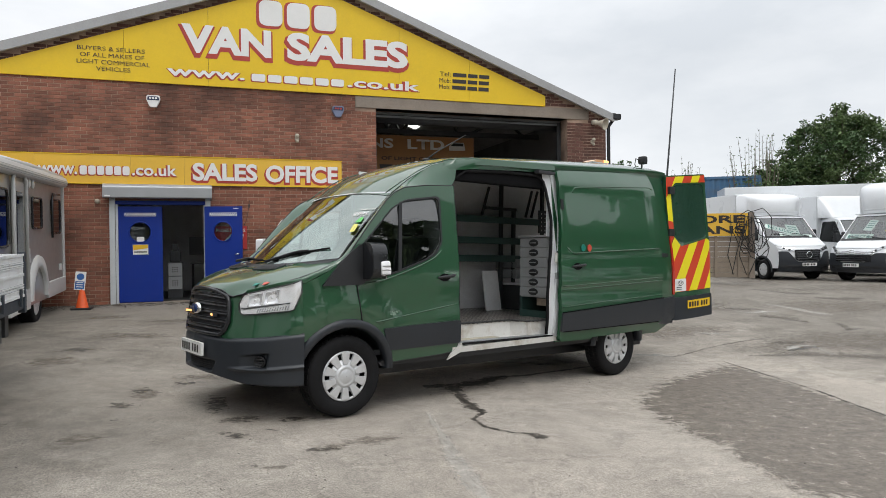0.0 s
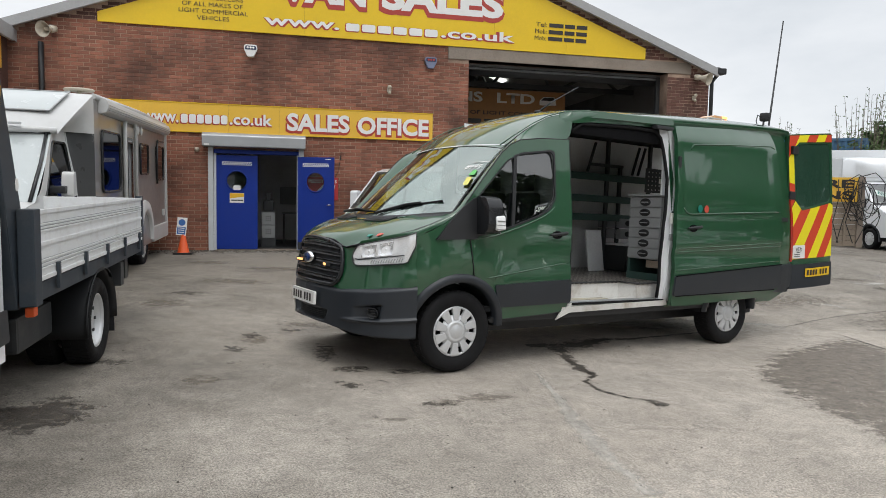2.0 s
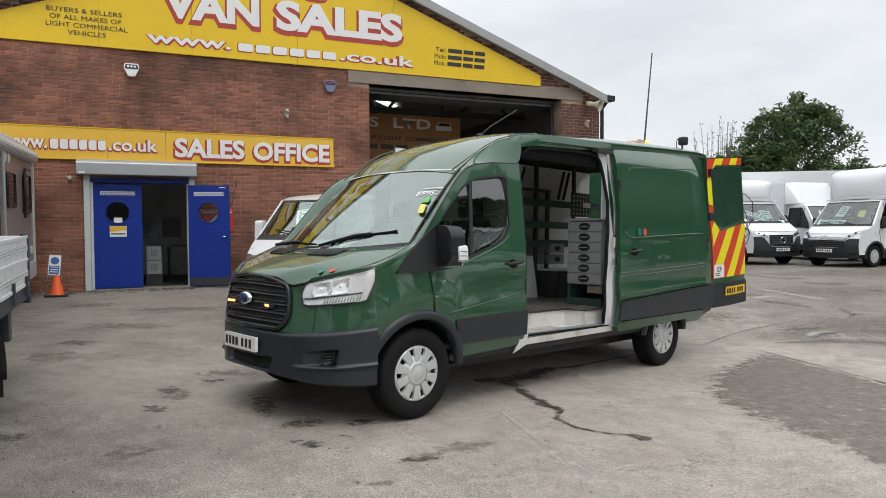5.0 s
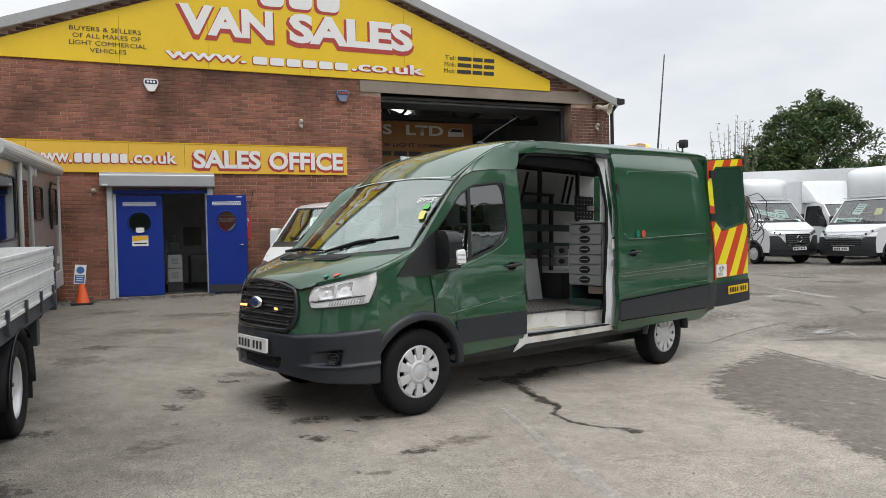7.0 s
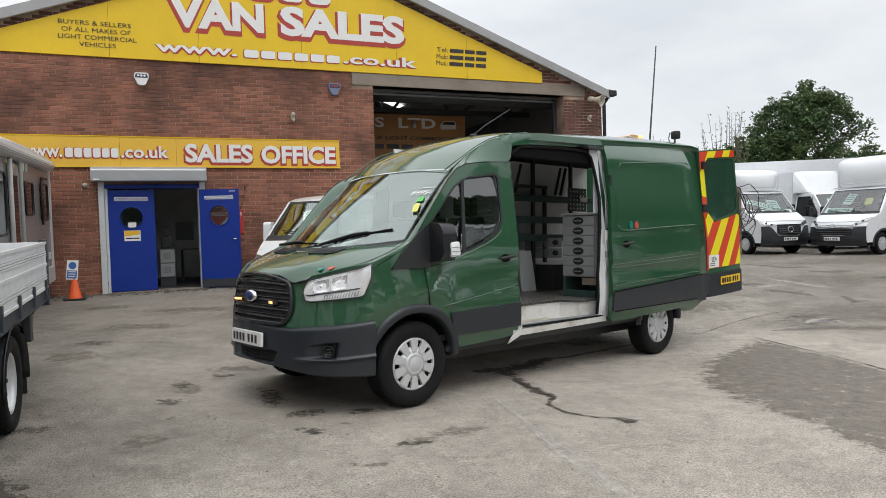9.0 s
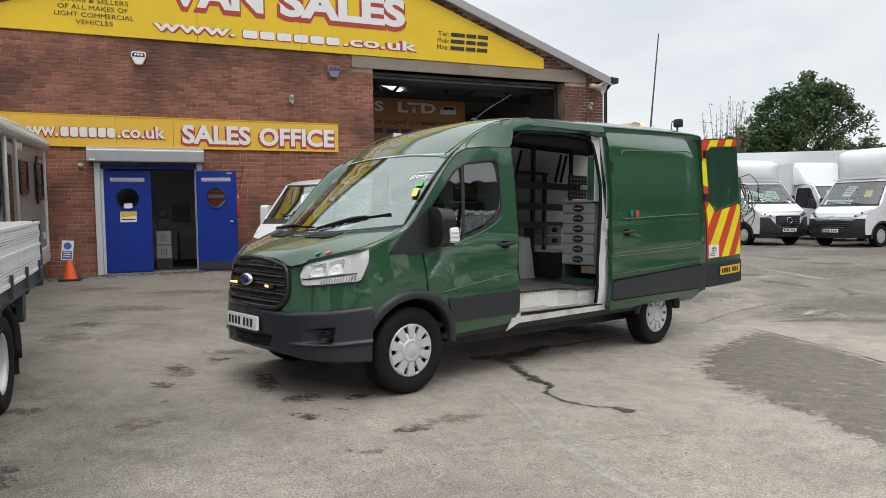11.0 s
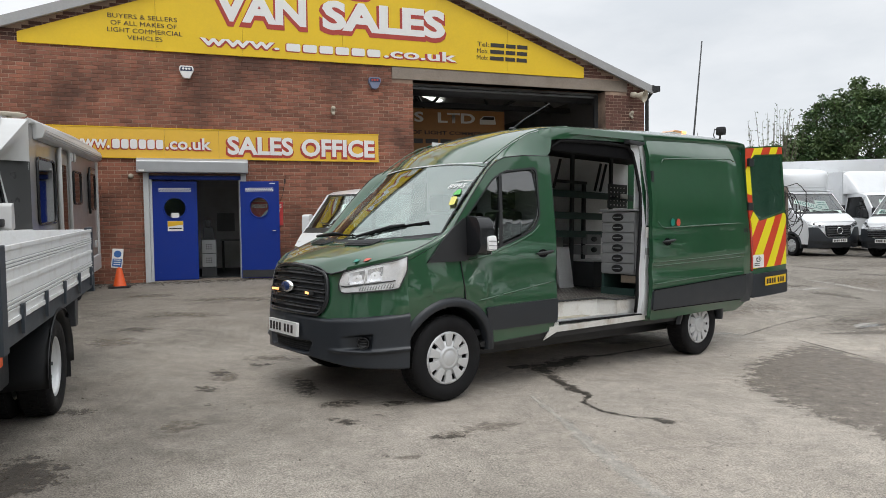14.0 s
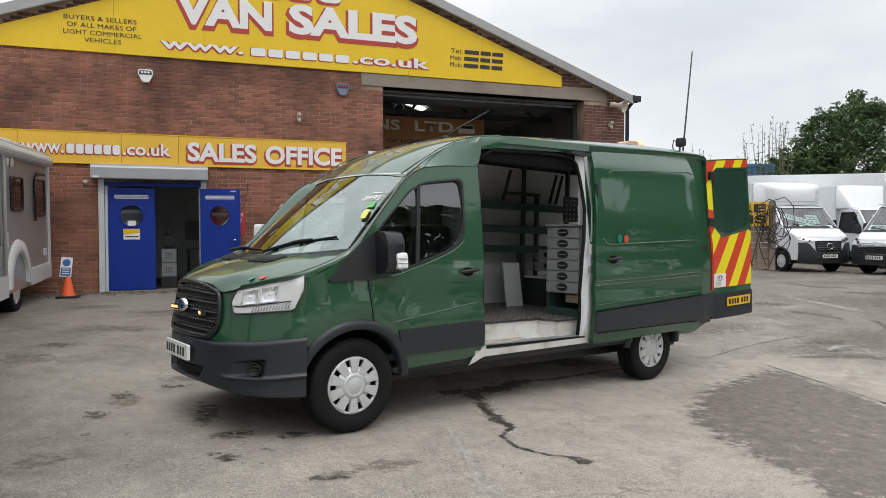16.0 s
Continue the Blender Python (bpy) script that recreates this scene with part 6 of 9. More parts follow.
def gable_sign():
    sg = thing("gable_sign", FLAT, "large yellow gable sign with white and red lettering", "sign")
    top = lambda x: roof_z(x) - 0.235
    xs = [-1.93, 0.4, 2.0, APEX_X, 6.1, 7.8, 9.78]
    for a, b in zip(xs, xs[1:]):
        part("sign_sheet", prism([(a + 0.002, 4.765), (b - 0.002, 4.765), (b - 0.002, top(b)), (a + 0.002, top(a))], "y", -0.05, -0.012, 0.003), M["yellow"], sg)
    y = -0.052
    words("sign_letters", "VAN", 1.48, 3.27, 5.43, 6.02, y, sg, drop=0.10, bold=0.045)
    words("sign_letters", "SALES", 3.60, 6.30, 5.42, 6.03, y, sg, drop=0.10, bold=0.045)
    letter_blocks("sign_block", 3, 2.98, 4.72, 6.12, 6.66, y, sg, drop=0.06)
    words("address_letters", "www.", 1.20, 2.72, 4.93, 5.075, y, sg, drop=0.028, bold=0.022, edge=0.045)
    letter_blocks("address_block", 6, 2.83, 4.85, 4.925, 5.08, y, sg, drop=0.02)
    words("address_letters", ".co.uk", 4.90, 6.57, 4.93, 5.14, y, sg, drop=0.028, bold=0.022, edge=0.045)
    for k, (t, a, b) in enumerate((("BUYERS & SELLERS", -0.43, 0.79), ("OF ALL MAKES OF", -0.38, 0.78), ("LIGHT COMMERCIAL", -0.44, 0.88), ("VEHICLES", -0.1, 0.52))):
        words("small_letters", t, a, b, 5.33 - k * 0.132, 5.415 - k * 0.132, y, sg, "sign_black", None, bold=0.0)
    for k, t in enumerate(("Tel:", "Mob:", "Mob:")):
        z = 5.325 - k * 0.148
        x0 = 7.06 - 0.01 * k
        words("small_letters", t, x0, x0 + 0.27, z, z + 0.10, y, sg, "sign_black", None, bold=0.0)
        for a, b in ((0.32, 0.66), (0.70, 0.94), (0.98, 1.24)):
            part("number_bar", box(x0 + a, x0 + b, y - 0.007, y - 0.003, z + 0.005, z + 0.09), M["sign_black"], sg)
    return sg


def office_sign():
    sg = thing("office_sign", FLAT, "yellow sales office sign board with white red-shadowed letters", "sign")
    xs = [-2.75, -1.2, 0.5, 1.5, 4.75]
    for a, b in zip(xs, xs[1:]):
        part("sign_sheet", box(a + 0.002, b - 0.002, -0.045, -0.012, 2.705, 3.285, 0.003), M["yellow_soft"], sg)
    for z in (2.70, 3.275):
        part("sign_edge", box(-2.76, 4.76, -0.055, -0.04, z, z + 0.018, 0.003), M["yellow"], sg)
    y = -0.047
    words("sign_letters", "SALES", 1.66, 2.95, 2.80, 3.17, y, sg, drop=0.05, bold=0.035, edge=0.05)
    words("sign_letters", "OFFICE", 3.12, 4.66, 2.79, 3.16, y, sg, drop=0.05, bold=0.035, edge=0.05)
    words("address_letters", "www.", -1.14, -0.46, 2.88, 3.05, y, sg, drop=0.028, bold=0.022, edge=0.045)
    letter_blocks("address_block", 6, -0.43, 0.49, 2.88, 3.06, y, sg, drop=0.02)
    words("address_letters", ".co.uk", 0.52, 1.36, 2.88, 3.11, y, sg, drop=0.028, bold=0.022, edge=0.045)
    part("small_bar", box(-2.3, -1.72, y - 0.005, y - 0.002, 3.165, 3.215), M["sign_black"], sg)


gable_sign()
office_sign()


def alarm_box(x, z, dark):
    a = thing("alarm_box", at(x, 0, z), ("blue-grey" if dark else "white and navy") + " hexagonal alarm box on the brick wall", "alarm", "alarm boxes")
    hexa = rounded([(-0.12, 0.10), (0.12, 0.10), (0.135, 0.02), (0.06, -0.14), (-0.06, -0.14), (-0.135, 0.02)], 0.03, 3)
    part("alarm_case", prism(hexa, "y", -0.11, -0.008, 0.018), M["alarm_blue"] if dark else M["sign_white"], a)
    part("alarm_face", prism(rounded([(-0.10, 0.075), (0.10, 0.075), (0.115, 0.0), (-0.115, 0.0)], 0.02, 3), "y", -0.117, -0.109), M["alarm_navy"], a)
    for k in (-1, 0, 1):
        part("alarm_mark", prism([(k * 0.055 + 0.022 * math.cos(t), 0.04 + 0.022 * math.sin(t)) for t in np.linspace(0, 6.283, 13)[:-1]], "y", -0.121, -0.116), M["sign_white"] if not dark else M["sign_red"], a)


def horn_speaker(x, z, turn):
    h = thing("horn_speaker", at(x, 0, z), "cream horn loudspeaker bracketed to the brick wall", "loudspeaker", "horn speakers")
    m = Matrix.Translation((0, -0.28, 0)) @ Matrix.Rotation(radians(turn), 4, "Z") @ Matrix.Rotation(radians(14), 4, "X")
    part("horn", moved(revolve([(0.045, 0.14), (0.06, 0.06), (0.10, -0.04), (0.145, -0.11), (0.15, -0.12), (0.135, -0.108), (0.09, -0.03), (0.05, 0.05), (0.03, 0.10)], 28), m), M["cream"], h)
    part("driver", moved(revolve([(0.001, 0.26), (0.06, 0.25), (0.07, 0.14), (0.045, 0.12)], 20), m), M["cream"], h)
    part("throat", moved(revolve([(0.001, -0.06), (0.03, -0.05), (0.042, 0.02)], 16), m), M["cream"], h)
    part("bracket", tube([(0, -0.01, 0.08), (0, -0.12, 0.09), (0, -0.2, 0.03)], 0.012, 6), M["grey_metal"], h)
    part("wall_plate", box(-0.04, 0.04, -0.02, -0.006, 0.02, 0.14, 0.004), M["grey_metal"], h)


def wall_lamp(x, z):
    h = thing("security_light", at(x, 0, z), "small white security light on the brick wall", "light")
    part("lamp_base", box(-0.045, 0.045, -0.05, -0.006, -0.02, 0.08, 0.012), M["cream"], h)
    part("lamp_bulb", ball((0, -0.09, 0.075), 0.045), M["cream"], h)
    part("sensor", ball((0, -0.08, -0.04), 0.035), M["cream"], h)


M["alarm_blue"] = mat("blue_grey_plastic", (0.17, 0.20, 0.30), 0.4)
M["alarm_navy"] = mat("navy_plastic", (0.02, 0.03, 0.08), 0.4)
M["cream"] = mat("weathered_cream_plastic", (0.52, 0.47, 0.38), 0.55, var=0.12, dirt=(0.25, 0.2, 0.15), dirt_amount=0.5, dirt_scale=6)
alarm_box(0.935, 4.40, False)
alarm_box(4.68, 4.39, True)
horn_speaker(-2.755, 4.50, -20)
horn_speaker(11.20, 4.38, 30)
wall_lamp(3.79, 3.73)
wall_lamp(11.10, 3.93)


def office_door():
    """Shutter box, frame, a closed leaf and a leaf swung right out."""
    sb = thing("roller_shutter_box", FLAT, "galvanised roller shutter box over the office door", "shutter")
    part("shutter_case", prism(rounded([(-0.27, 2.42), (-0.27, 2.64), (-0.20, 2.70), (-0.01, 2.70), (-0.01, 2.42)], 0.02, 3), "x", 0.0, 2.03, 0.004), M["grey_metal"], sb)
    part("maker_plate", box(0.04, 0.14, -0.275, -0.271, 2.44, 2.47), M["sign_white"], sb)
    for x in (0.10, 1.90):
        part("guide_rail", box(x, x + 0.10, -0.09, -0.008, ground_z(x, -0.05) - 0.02, 2.42, 0.008), M["pale_frame"], sb)
    fr = thing("door_1", FLAT, "office doorway with pale frame and raised threshold", "doorway", kind="structure")
    part("door_frame", box(0.205, 0.25, -0.03, 0.10, 0.28, 2.30, 0.004), M["pale_frame"], fr)
    part("door_frame", box(1.86, 1.90, -0.03, 0.10, 0.28, 2.30, 0.004), M["pale_frame"], fr)
    part("door_frame", box(0.205, 1.90, -0.03, 0.10, 2.30, 2.375, 0.004), M["blue_door"], fr)
    part("threshold", box(0.2, 1.9, -0.10, 0.3, 0.24, 0.325, 0.008), M["concrete"], fr)

    def leaf(name, m, label, flip):
        d = thing(name, m, label, "door", "office door leaves")
        n = 28
        circ = [(0.40 + 0.205 * math.cos(2 * math.pi * k / n), 1.41 + 0.205 * math.sin(2 * math.pi * k / n)) for k in range(n)]
        bm = skin(rounded([(0.0, 0.0), (0.0, 1.93), (0.815, 1.93), (0.815, 0.0)], 0.004, 1), lambda x, z: Vector((x, -0.025, z)), [circ], step=0.3, lip=0.05)
        part("door_panel", bm, M["blue_door"], d)
        part("porthole_rim", moved(tube([(p[0], -0.03, p[1]) for p in circ], 0.014, 6, closed=True), FLAT), M["blue_door"], d)
        part("porthole_glass", prism(circ, "y", -0.004, 0.002), M["glass"], d)
        st = part("patterned_strip", box(0.115, 0.70, -0.030, -0.0255, 1.73, 1.80), M["sign_white"], d, "chequered sign strip")
        for i in range(12):
            for j in range(2):
                part("strip_mark", box(0.125 + i * 0.048 + 0.02 * j, 0.149 + i * 0.048 + 0.02 * j, -0.0325, -0.0305, 1.737 + j * 0.03, 1.76 + j * 0.03), M["blue_door"], st)
        part("kick_plate", box(0.01, 0.805, -0.030, -0.0255, 0.01, 0.16), M["steel_dark"] if flip else M["blue_door"], d)
        return d

    z0 = 0.335
    a = leaf("office_door_leaf", at(0.252, 0.02, z0), "closed royal blue office door leaf with round window", False)
    no = part("yellow_notice", box(0.26, 0.545, -0.031, -0.0265, 0.96, 1.16), M["sign_white"], a, "white notice with a yellow head")
    part("notice_head", prism([(0.265, 1.155), (0.54, 1.155), (0.54, 1.085), (0.42, 1.07), (0.33, 1.055), (0.265, 1.05)], "y", -0.0335, -0.0315), M["chev_gold"], no)
    part("notice_line", box(0.285, 0.52, -0.0335, -0.0315, 1.0, 1.022), M["sign_black"], no)
    part("white_card", box(0.335, 0.475, -0.036, -0.032, 1.22, 1.315), M["sign_white"], a)
    b = leaf("office_door_leaf", at(1.885, -0.10, z0) @ Matrix.Rotation(radians(-15), 4, "Z") @ Matrix.Diagonal((0.93, 1, 1, 1)), "royal blue office door leaf swung back to the wall", True)
    hn = part("lever_handle", tube([(0.66, -0.06, 0.94), (0.73, -0.07, 0.945), (0.755, -0.03, 0.94)], 0.012, 8), M["chrome"], b, "chrome lever handle")
    part("door_label", box(0.62, 0.74, -0.03, -0.0265, 1.88, 1.895), M["sign_white"], b)
    ws_ = thing("warning_sign", FLAT, "red and white pedestrian sign on the wall behind the door", "sign")
    part("sign_plate", box(2.07, 2.72, -0.03, -0.012, 1.38, 1.86, 0.002), M["red_sign"], ws_)
    words("sign_letters", "PEDESTRIANS", 2.10, 2.69, 1.74, 1.81, -0.031, ws_, "sign_white", None)
    part("sign_arrow", prism([(2.14, 1.42), (2.40, 1.70), (2.66, 1.70), (2.60, 1.42)], "y", -0.036, -0.032), M["sign_white"], ws_)
    bell = thing("door_bell", at(-0.12, 0, 2.36), "small round cream sounder on the brick wall", "sounder")
    part("bell_dome", moved(revolve([(0.001, -0.07), (0.03, -0.065), (0.045, -0.04), (0.05, -0.008)], 18), FLAT), M["cream"], bell)
    wire = thing("wall_wire", FLAT, "thin dark cable stub on the wall", "cable")
    part("wire", tube([(2.78, -0.02, 2.42), (2.77, -0.03, 2.28), (2.72, -0.03, 2.0), (2.66, -0.02, 1.86)], 0.005, 5), M["cable"], wire)
    part("wire_block", box(2.76, 2.785, -0.03, -0.008, 2.25, 2.33), M["cable"], wire)


M["red_sign"] = mat("red_sign_sheet", (0.5, 0.04, 0.04), 0.45, var=0.08)
M["chev_gold"] = mat("gold_yellow_print", (0.75, 0.45, 0.02), 0.45, var=0.05)
office_door()


def office_room():
    bm = bmesh.new()
    box(-0.6, -0.5, 0.34, 3.6, 0.3, 2.7, bm=bm)
    box(3.4, 3.5, 0.34, 3.6, 0.3, 2.7, bm=bm)
    box(-0.6, 3.5, 3.6, 3.7, 0.3, 2.7, bm=bm)
    tagged(link("office_wall", bm, M["interior_grey"]), "dim office inner walls", "wall", kind="structure")
    tagged(link("office_ceiling", box(-0.6, 3.5, 0.34, 3.7, 2.7, 2.75), M["interior_grey"]), "office ceiling", "ceiling", kind="structure")
    tagged(link("office_floor", box(-0.6, 3.5, 0.31, 3.7, 0.32, 0.335), M["steel_dark"]), "dark office floor", "floor", kind="structure")
    fc = thing("filing_cabinet", at(1.12, 0.75, 0.335), "grey two-drawer filing cabinet in the doorway", "cabinet")
    part("carcass", box(0, 0.30, 0, 0.5, 0, 0.78, 0.006), M["steel_dark"], fc)
    for k in (0, 1):
        d = part("drawer_front", box(0.01, 0.29, -0.02, 0.0, 0.20 + k * 0.285, 0.47 + k * 0.285, 0.006), M["drawer_grey"], fc)
        for i in range(3):
            for j in range(3):
                part("vent_hole", cyl((0.10 + i * 0.045, -0.024, 0.29 + k * 0.285 + j * 0.045), (0.10 + i * 0.045, -0.019, 0.29 + k * 0.285 + j * 0.045), 0.013, n=8), M["sign_black"], d)
    pr = thing("desk_printer", at(1.16, 0.85, 1.115), "black machine standing on the filing cabinet", "printer")
    part("machine_body", box(0, 0.22, 0, 0.3, 0, 0.24, 0.03), M["steel_dark"], pr)
    part("machine_head", box(0.05, 0.16, 0.05, 0.2, 0.24, 0.40, 0.03), M["steel_dark"], pr)
    wb = thing("wall_board", at(1.5, 3.58, 1.25), "grey framed board on the office wall", "board")
    part("board", box(0, 0.42, -0.02, 0, 0, 0.45, 0.01), M["drawer_grey"], wb)
    tb = thing("office_table", at(1.55, 2.2, 0.335), "plain grey office table by the counter", "table")
    part("tabletop", box(0, 0.9, 0, 0.6, 0.70, 0.73, 0.006), M["drawer_grey"], tb)
    for x in (0.03, 0.83):
        for y in (0.03, 0.53):
            part("leg", box(x, x + 0.04, y, y + 0.04, 0, 0.70), M["steel_dark"], tb)


office_room()


def garage_things():
    sd = thing("garage_shutter", FLAT, "rolled-up steel shutter at the head of the garage opening", "shutter")
    for k, (z, y) in enumerate(((4.47, 0.36), (4.435, 0.40), (4.40, 0.36))):
        part("shutter_slat", box(GAR_L + 0.01, GAR_R - 0.01, y - 0.01, y + 0.03, z - 0.02, z + 0.03, 0.006), M["shutter_steel"] if k != 1 else M["steel_dark"], sd)
    part("shutter_barrel", cyl((GAR_L, 0.62, 4.48), (GAR_R, 0.62, 4.48), 0.2, n=20), M["steel_dark"], sd)
    part("bottom_rail", box(GAR_L + 0.3, GAR_R - 0.35, 0.30, 0.35, 4.375, 4.40, 0.006), M["shutter_steel"], sd)
    for x in (GAR_L, GAR_R - 0.09):
        part("shutter_guide", box(x, x + 0.09, 0.335, 0.43, 0.3, 4.46, 0.006), M["steel_dark"], sd)
    sg = thing("workshop_sign", FLAT, "brown sign board with pale letters inside the garage", "sign")
    part("board", box(5.2, 9.1, 3.0, 3.04, 3.1, 4.42, 0.005), M["board_brown"], sg)
    words("sign_letters", "VANS", 5.3, 6.75, 4.06, 4.33, 2.998, sg, "letter_dull", None, bold=0.03)
    words("sign_letters", "LTD", 7.15, 8.22, 4.06, 4.33, 2.998, sg, "letter_dull", None, bold=0.03)
    words("small_letters", "OF LIGHT COMMERCIAL", 6.41, 8.9, 3.74, 3.84, 2.998, sg, "sign_black", None, bold=0.02)
    for x0, x1 in ((6.36, 6.72), (6.80, 7.15), (7.22, 7.55)):
        part("number_bar", box(x0, x1, 2.988, 2.998, 3.50, 3.62), M["sign_black"], sg)
    part("van_picture", prism(rounded([(8.36, 4.05), (8.36, 4.18), (8.47, 4.28), (8.80, 4.28), (8.84, 4.06)], 0.03, 3), "y", 2.985, 2.995), M["letter_dull"], sg)
    part("van_picture_window", prism([(8.40, 4.18), (8.48, 4.26), (8.78, 4.26), (8.78, 4.18)], "y", 2.98, 2.984), M["sign_black"], sg)
    bm = bmesh.new()
    for y in (2.9, 7.5, 12, 17):
        box(-2.9, 11.1, y, y + 0.12, 4.45, 4.58, bm=bm)
        for x0 in (5.0, 7.0, 9.0):
            tube([(x0, y + 0.06, 4.55), (x0 + 1.0, y + 0.06, min(roof_z(x0 + 1) - 0.15, 5.7))], 0.04, 6, bm)
            tube([(x0 + 1.0, y + 0.06, min(roof_z(x0 + 1) - 0.15, 5.7)), (x0 + 1.6, y + 0.06, 4.55)], 0.04, 6, bm)
    tagged(link("roof_truss", bm, M["steel_dark"]), "dark steel roof trusses", "truss", kind="structure")
    rl = thing("rooflight", at(0, 0, 0), "bright translucent panes of a rooflight in the workshop roof", "rooflight")
    for k in range(5):
        x0, x1 = 7.90 + 0.205 * k, 8.07 + 0.205 * k
        part("pane", prism([(x0, roof_z(x0) - 0.10), (x1, roof_z(x1) - 0.10), (x1, roof_z(x1) - 0.08), (x0, roof_z(x0) - 0.08)], "y", 7.45, 8.0), M["rooflight"], rl)


M["shutter_steel"] = mat("dull_shutter_steel", (0.20, 0.205, 0.21), 0.5, metal=0.4, var=0.15, dirt=(0.08, 0.075, 0.07), dirt_amount=0.6)
M["board_brown"] = mat("brown_sign_board", (0.38, 0.175, 0.06), 0.6, var=0.15)
M["letter_dull"] = mat("pale_sign_letter", (0.78, 0.75, 0.70), 0.5, var=0.08)
M["rooflight"] = mat("translucent_daylight_sheet", (0.9, 0.92, 0.85), 0.5, var=0.05, emit=1.6)
garage_things()


def rainwater():
    dp = thing("drain_pipe", FLAT, "black drain pipe and hopper at the corner of the building", "drain pipe")
    part("pipe", tube([(11.56, -0.03, 0.2), (11.56, -0.03, 4.35), (11.68, -0.10, 4.55)], 0.045, 10), M["black_plastic"], dp)
    part("hopper", box(11.60, 11.82, -0.22, -0.02, 4.52, 4.66, 0.02), M["black_plastic"], dp)
    part("gutter", box(11.60, 11.74, -0.1, 12, 4.60, 4.70, 0.02), M["black_plastic"], dp)
    dp2 = thing("drain_pipe", FLAT, "dark drain pipe in the corner by the side wing", "drain pipe")
    part("pipe", tube([(-2.93, -0.05, 4.30), (-2.93, -0.05, 3.4), (-2.93, -0.05, 0.25)], 0.05, 10), M["black_plastic"], dp2)


rainwater()


def side_wing():
    """The lower wing that meets the front wall at its left corner."""
    th = 0.3
    wg = tagged(link("wall_wing", box(-3.85, -3.55, -16, -0.02, -0.4, 4.3), M["mortar"]), "brown brick wall of the side wing", "wall", kind="structure")
    bm = bmesh.new()
    n = 0
    z = 0.1
    while z < 4.2:
        y = -9.0 - (0.1125 if n % 2 else 0)
        while y < -0.05:
            a = [bm.verts.new(p) for p in ((-3.55, y, z), (-3.55, min(y + 0.215, -0.03), z), (-3.55, min(y + 0.215, -0.03), z + 0.065), (-3.55, y, z + 0.065))]
            c = [bm.verts.new((-3.543, v.co.y + (0.004 if i in (0, 3) else -0.004), v.co.z + (0.004 if i < 2 else -0.004))) for i, v in enumerate(a)]
            bm.faces.new(c)
            for i in range(4):
                bm.faces.new((a[i], a[(i + 1) % 4], c[(i + 1) % 4], c[i]))
            y += 0.225
        z += 0.075
        n += 1
    part("brick_facing", bm, M["brick"], wg, kind="stuff")
    bm = prism([(-3.35, 4.28), (-3.35, 4.50), (-9.0, 6.3), (-9.0, 6.1)], "y", -16, 0.4)
    tagged(link("wing_roof", bm, M["roof_trim"]), "grey sheet roof of the side wing", "roof", kind="structure")
    tagged(link("wing_fascia", box(-3.40, -3.34, -16, -0.2, 4.26, 4.52, 0.006), M["roof_trim"]), "grey fascia of the side wing", "trim", kind="structure")
    sg = thing("arrow_sign", FLAT, "yellow sign with a red arrow on the side wing", "sign")
    part("board", box(-3.54, -3.50, -4.2, -0.35, 3.72, 4.30, 0.004), M["yellow_soft"], sg)
    part("arrow", prism([(-3.6, 3.84), (-1.0, 3.84), (-1.0, 3.74), (-0.45, 4.0), (-1.0, 4.28), (-1.0, 4.16), (-3.6, 4.16)], "x", -3.498, -3.494), M["sign_red"], sg)
    lettering("sign_letters", "SALES OFFICE", 0.2, 2.3, Matrix.Translation((-3.49, -3.3, 3.91)) @ Matrix.Rotation(radians(90), 4, "Z"), M["sign_white"], sg, bold=0.02)
    far = bmesh.new()
    box(-9.2, -3.85, -16.3, -16.0, -0.4, 4.3, bm=far)
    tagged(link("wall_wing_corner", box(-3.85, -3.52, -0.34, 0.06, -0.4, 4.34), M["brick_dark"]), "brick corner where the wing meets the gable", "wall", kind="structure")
    tagged(link("wall_wing_end", far, M["mortar"]), "end wall of the side wing", "wall", kind="structure")


side_wing()

# ---- marks on the yard ----
M["oil"] = stain_material("dark_oil_stain", (0.092, 0.078, 0.064), 0.6, 0.80, 16.0, rag=8.5)
M["damp"] = stain_material("damp_run", (0.070, 0.060, 0.050), 0.5, 0.92, 12.0, rag=5.0)
M["patch"] = stain_material("damp_grit_and_shade", (0.185, 0.152, 0.118), 0.6, 0.42, 12.0, rag=6.5)
M["patch_wide"] = stain_material("dark_gritty_tarmac", (0.205, 0.176, 0.146), 0.6, 0.66, 9.0, rag=4.0)
M["pale"] = stain_material("pale_worn_concrete", (0.56, 0.53, 0.48), 0.85, 0.42, 5.0, rag=3.6)
M["silt"] = stain_material("pale_dried_silt", (0.60, 0.575, 0.53), 0.7, 0.55, 14.0, rag=4.2)
M["gritty"] = stain_material("gritty_worn_tarmac", (0.15, 0.125, 0.10), 0.6, 0.60, 18.0, rag=5.5)
M["water"] = stain_material("shallow_puddle", (0.10, 0.10, 0.10), 0.04, 0.92, 2.0, 1.0)
M["seam"] = stain_material("tarmac_joint", (0.035, 0.033, 0.03), 0.8, 0.9, 9.0)


def blob(name, x, y, rx, ry, material, label, seed):
    rnd = random.Random(seed)
    n = 13
    out = [(x + rx * (0.7 + 0.5 * rnd.random()) * math.cos(2 * math.pi * k / n), y + ry * (0.7 + 0.5 * rnd.random()) * math.sin(2 * math.pi * k / n)) for k in range(n)]
    return stain(name, out, material, label)


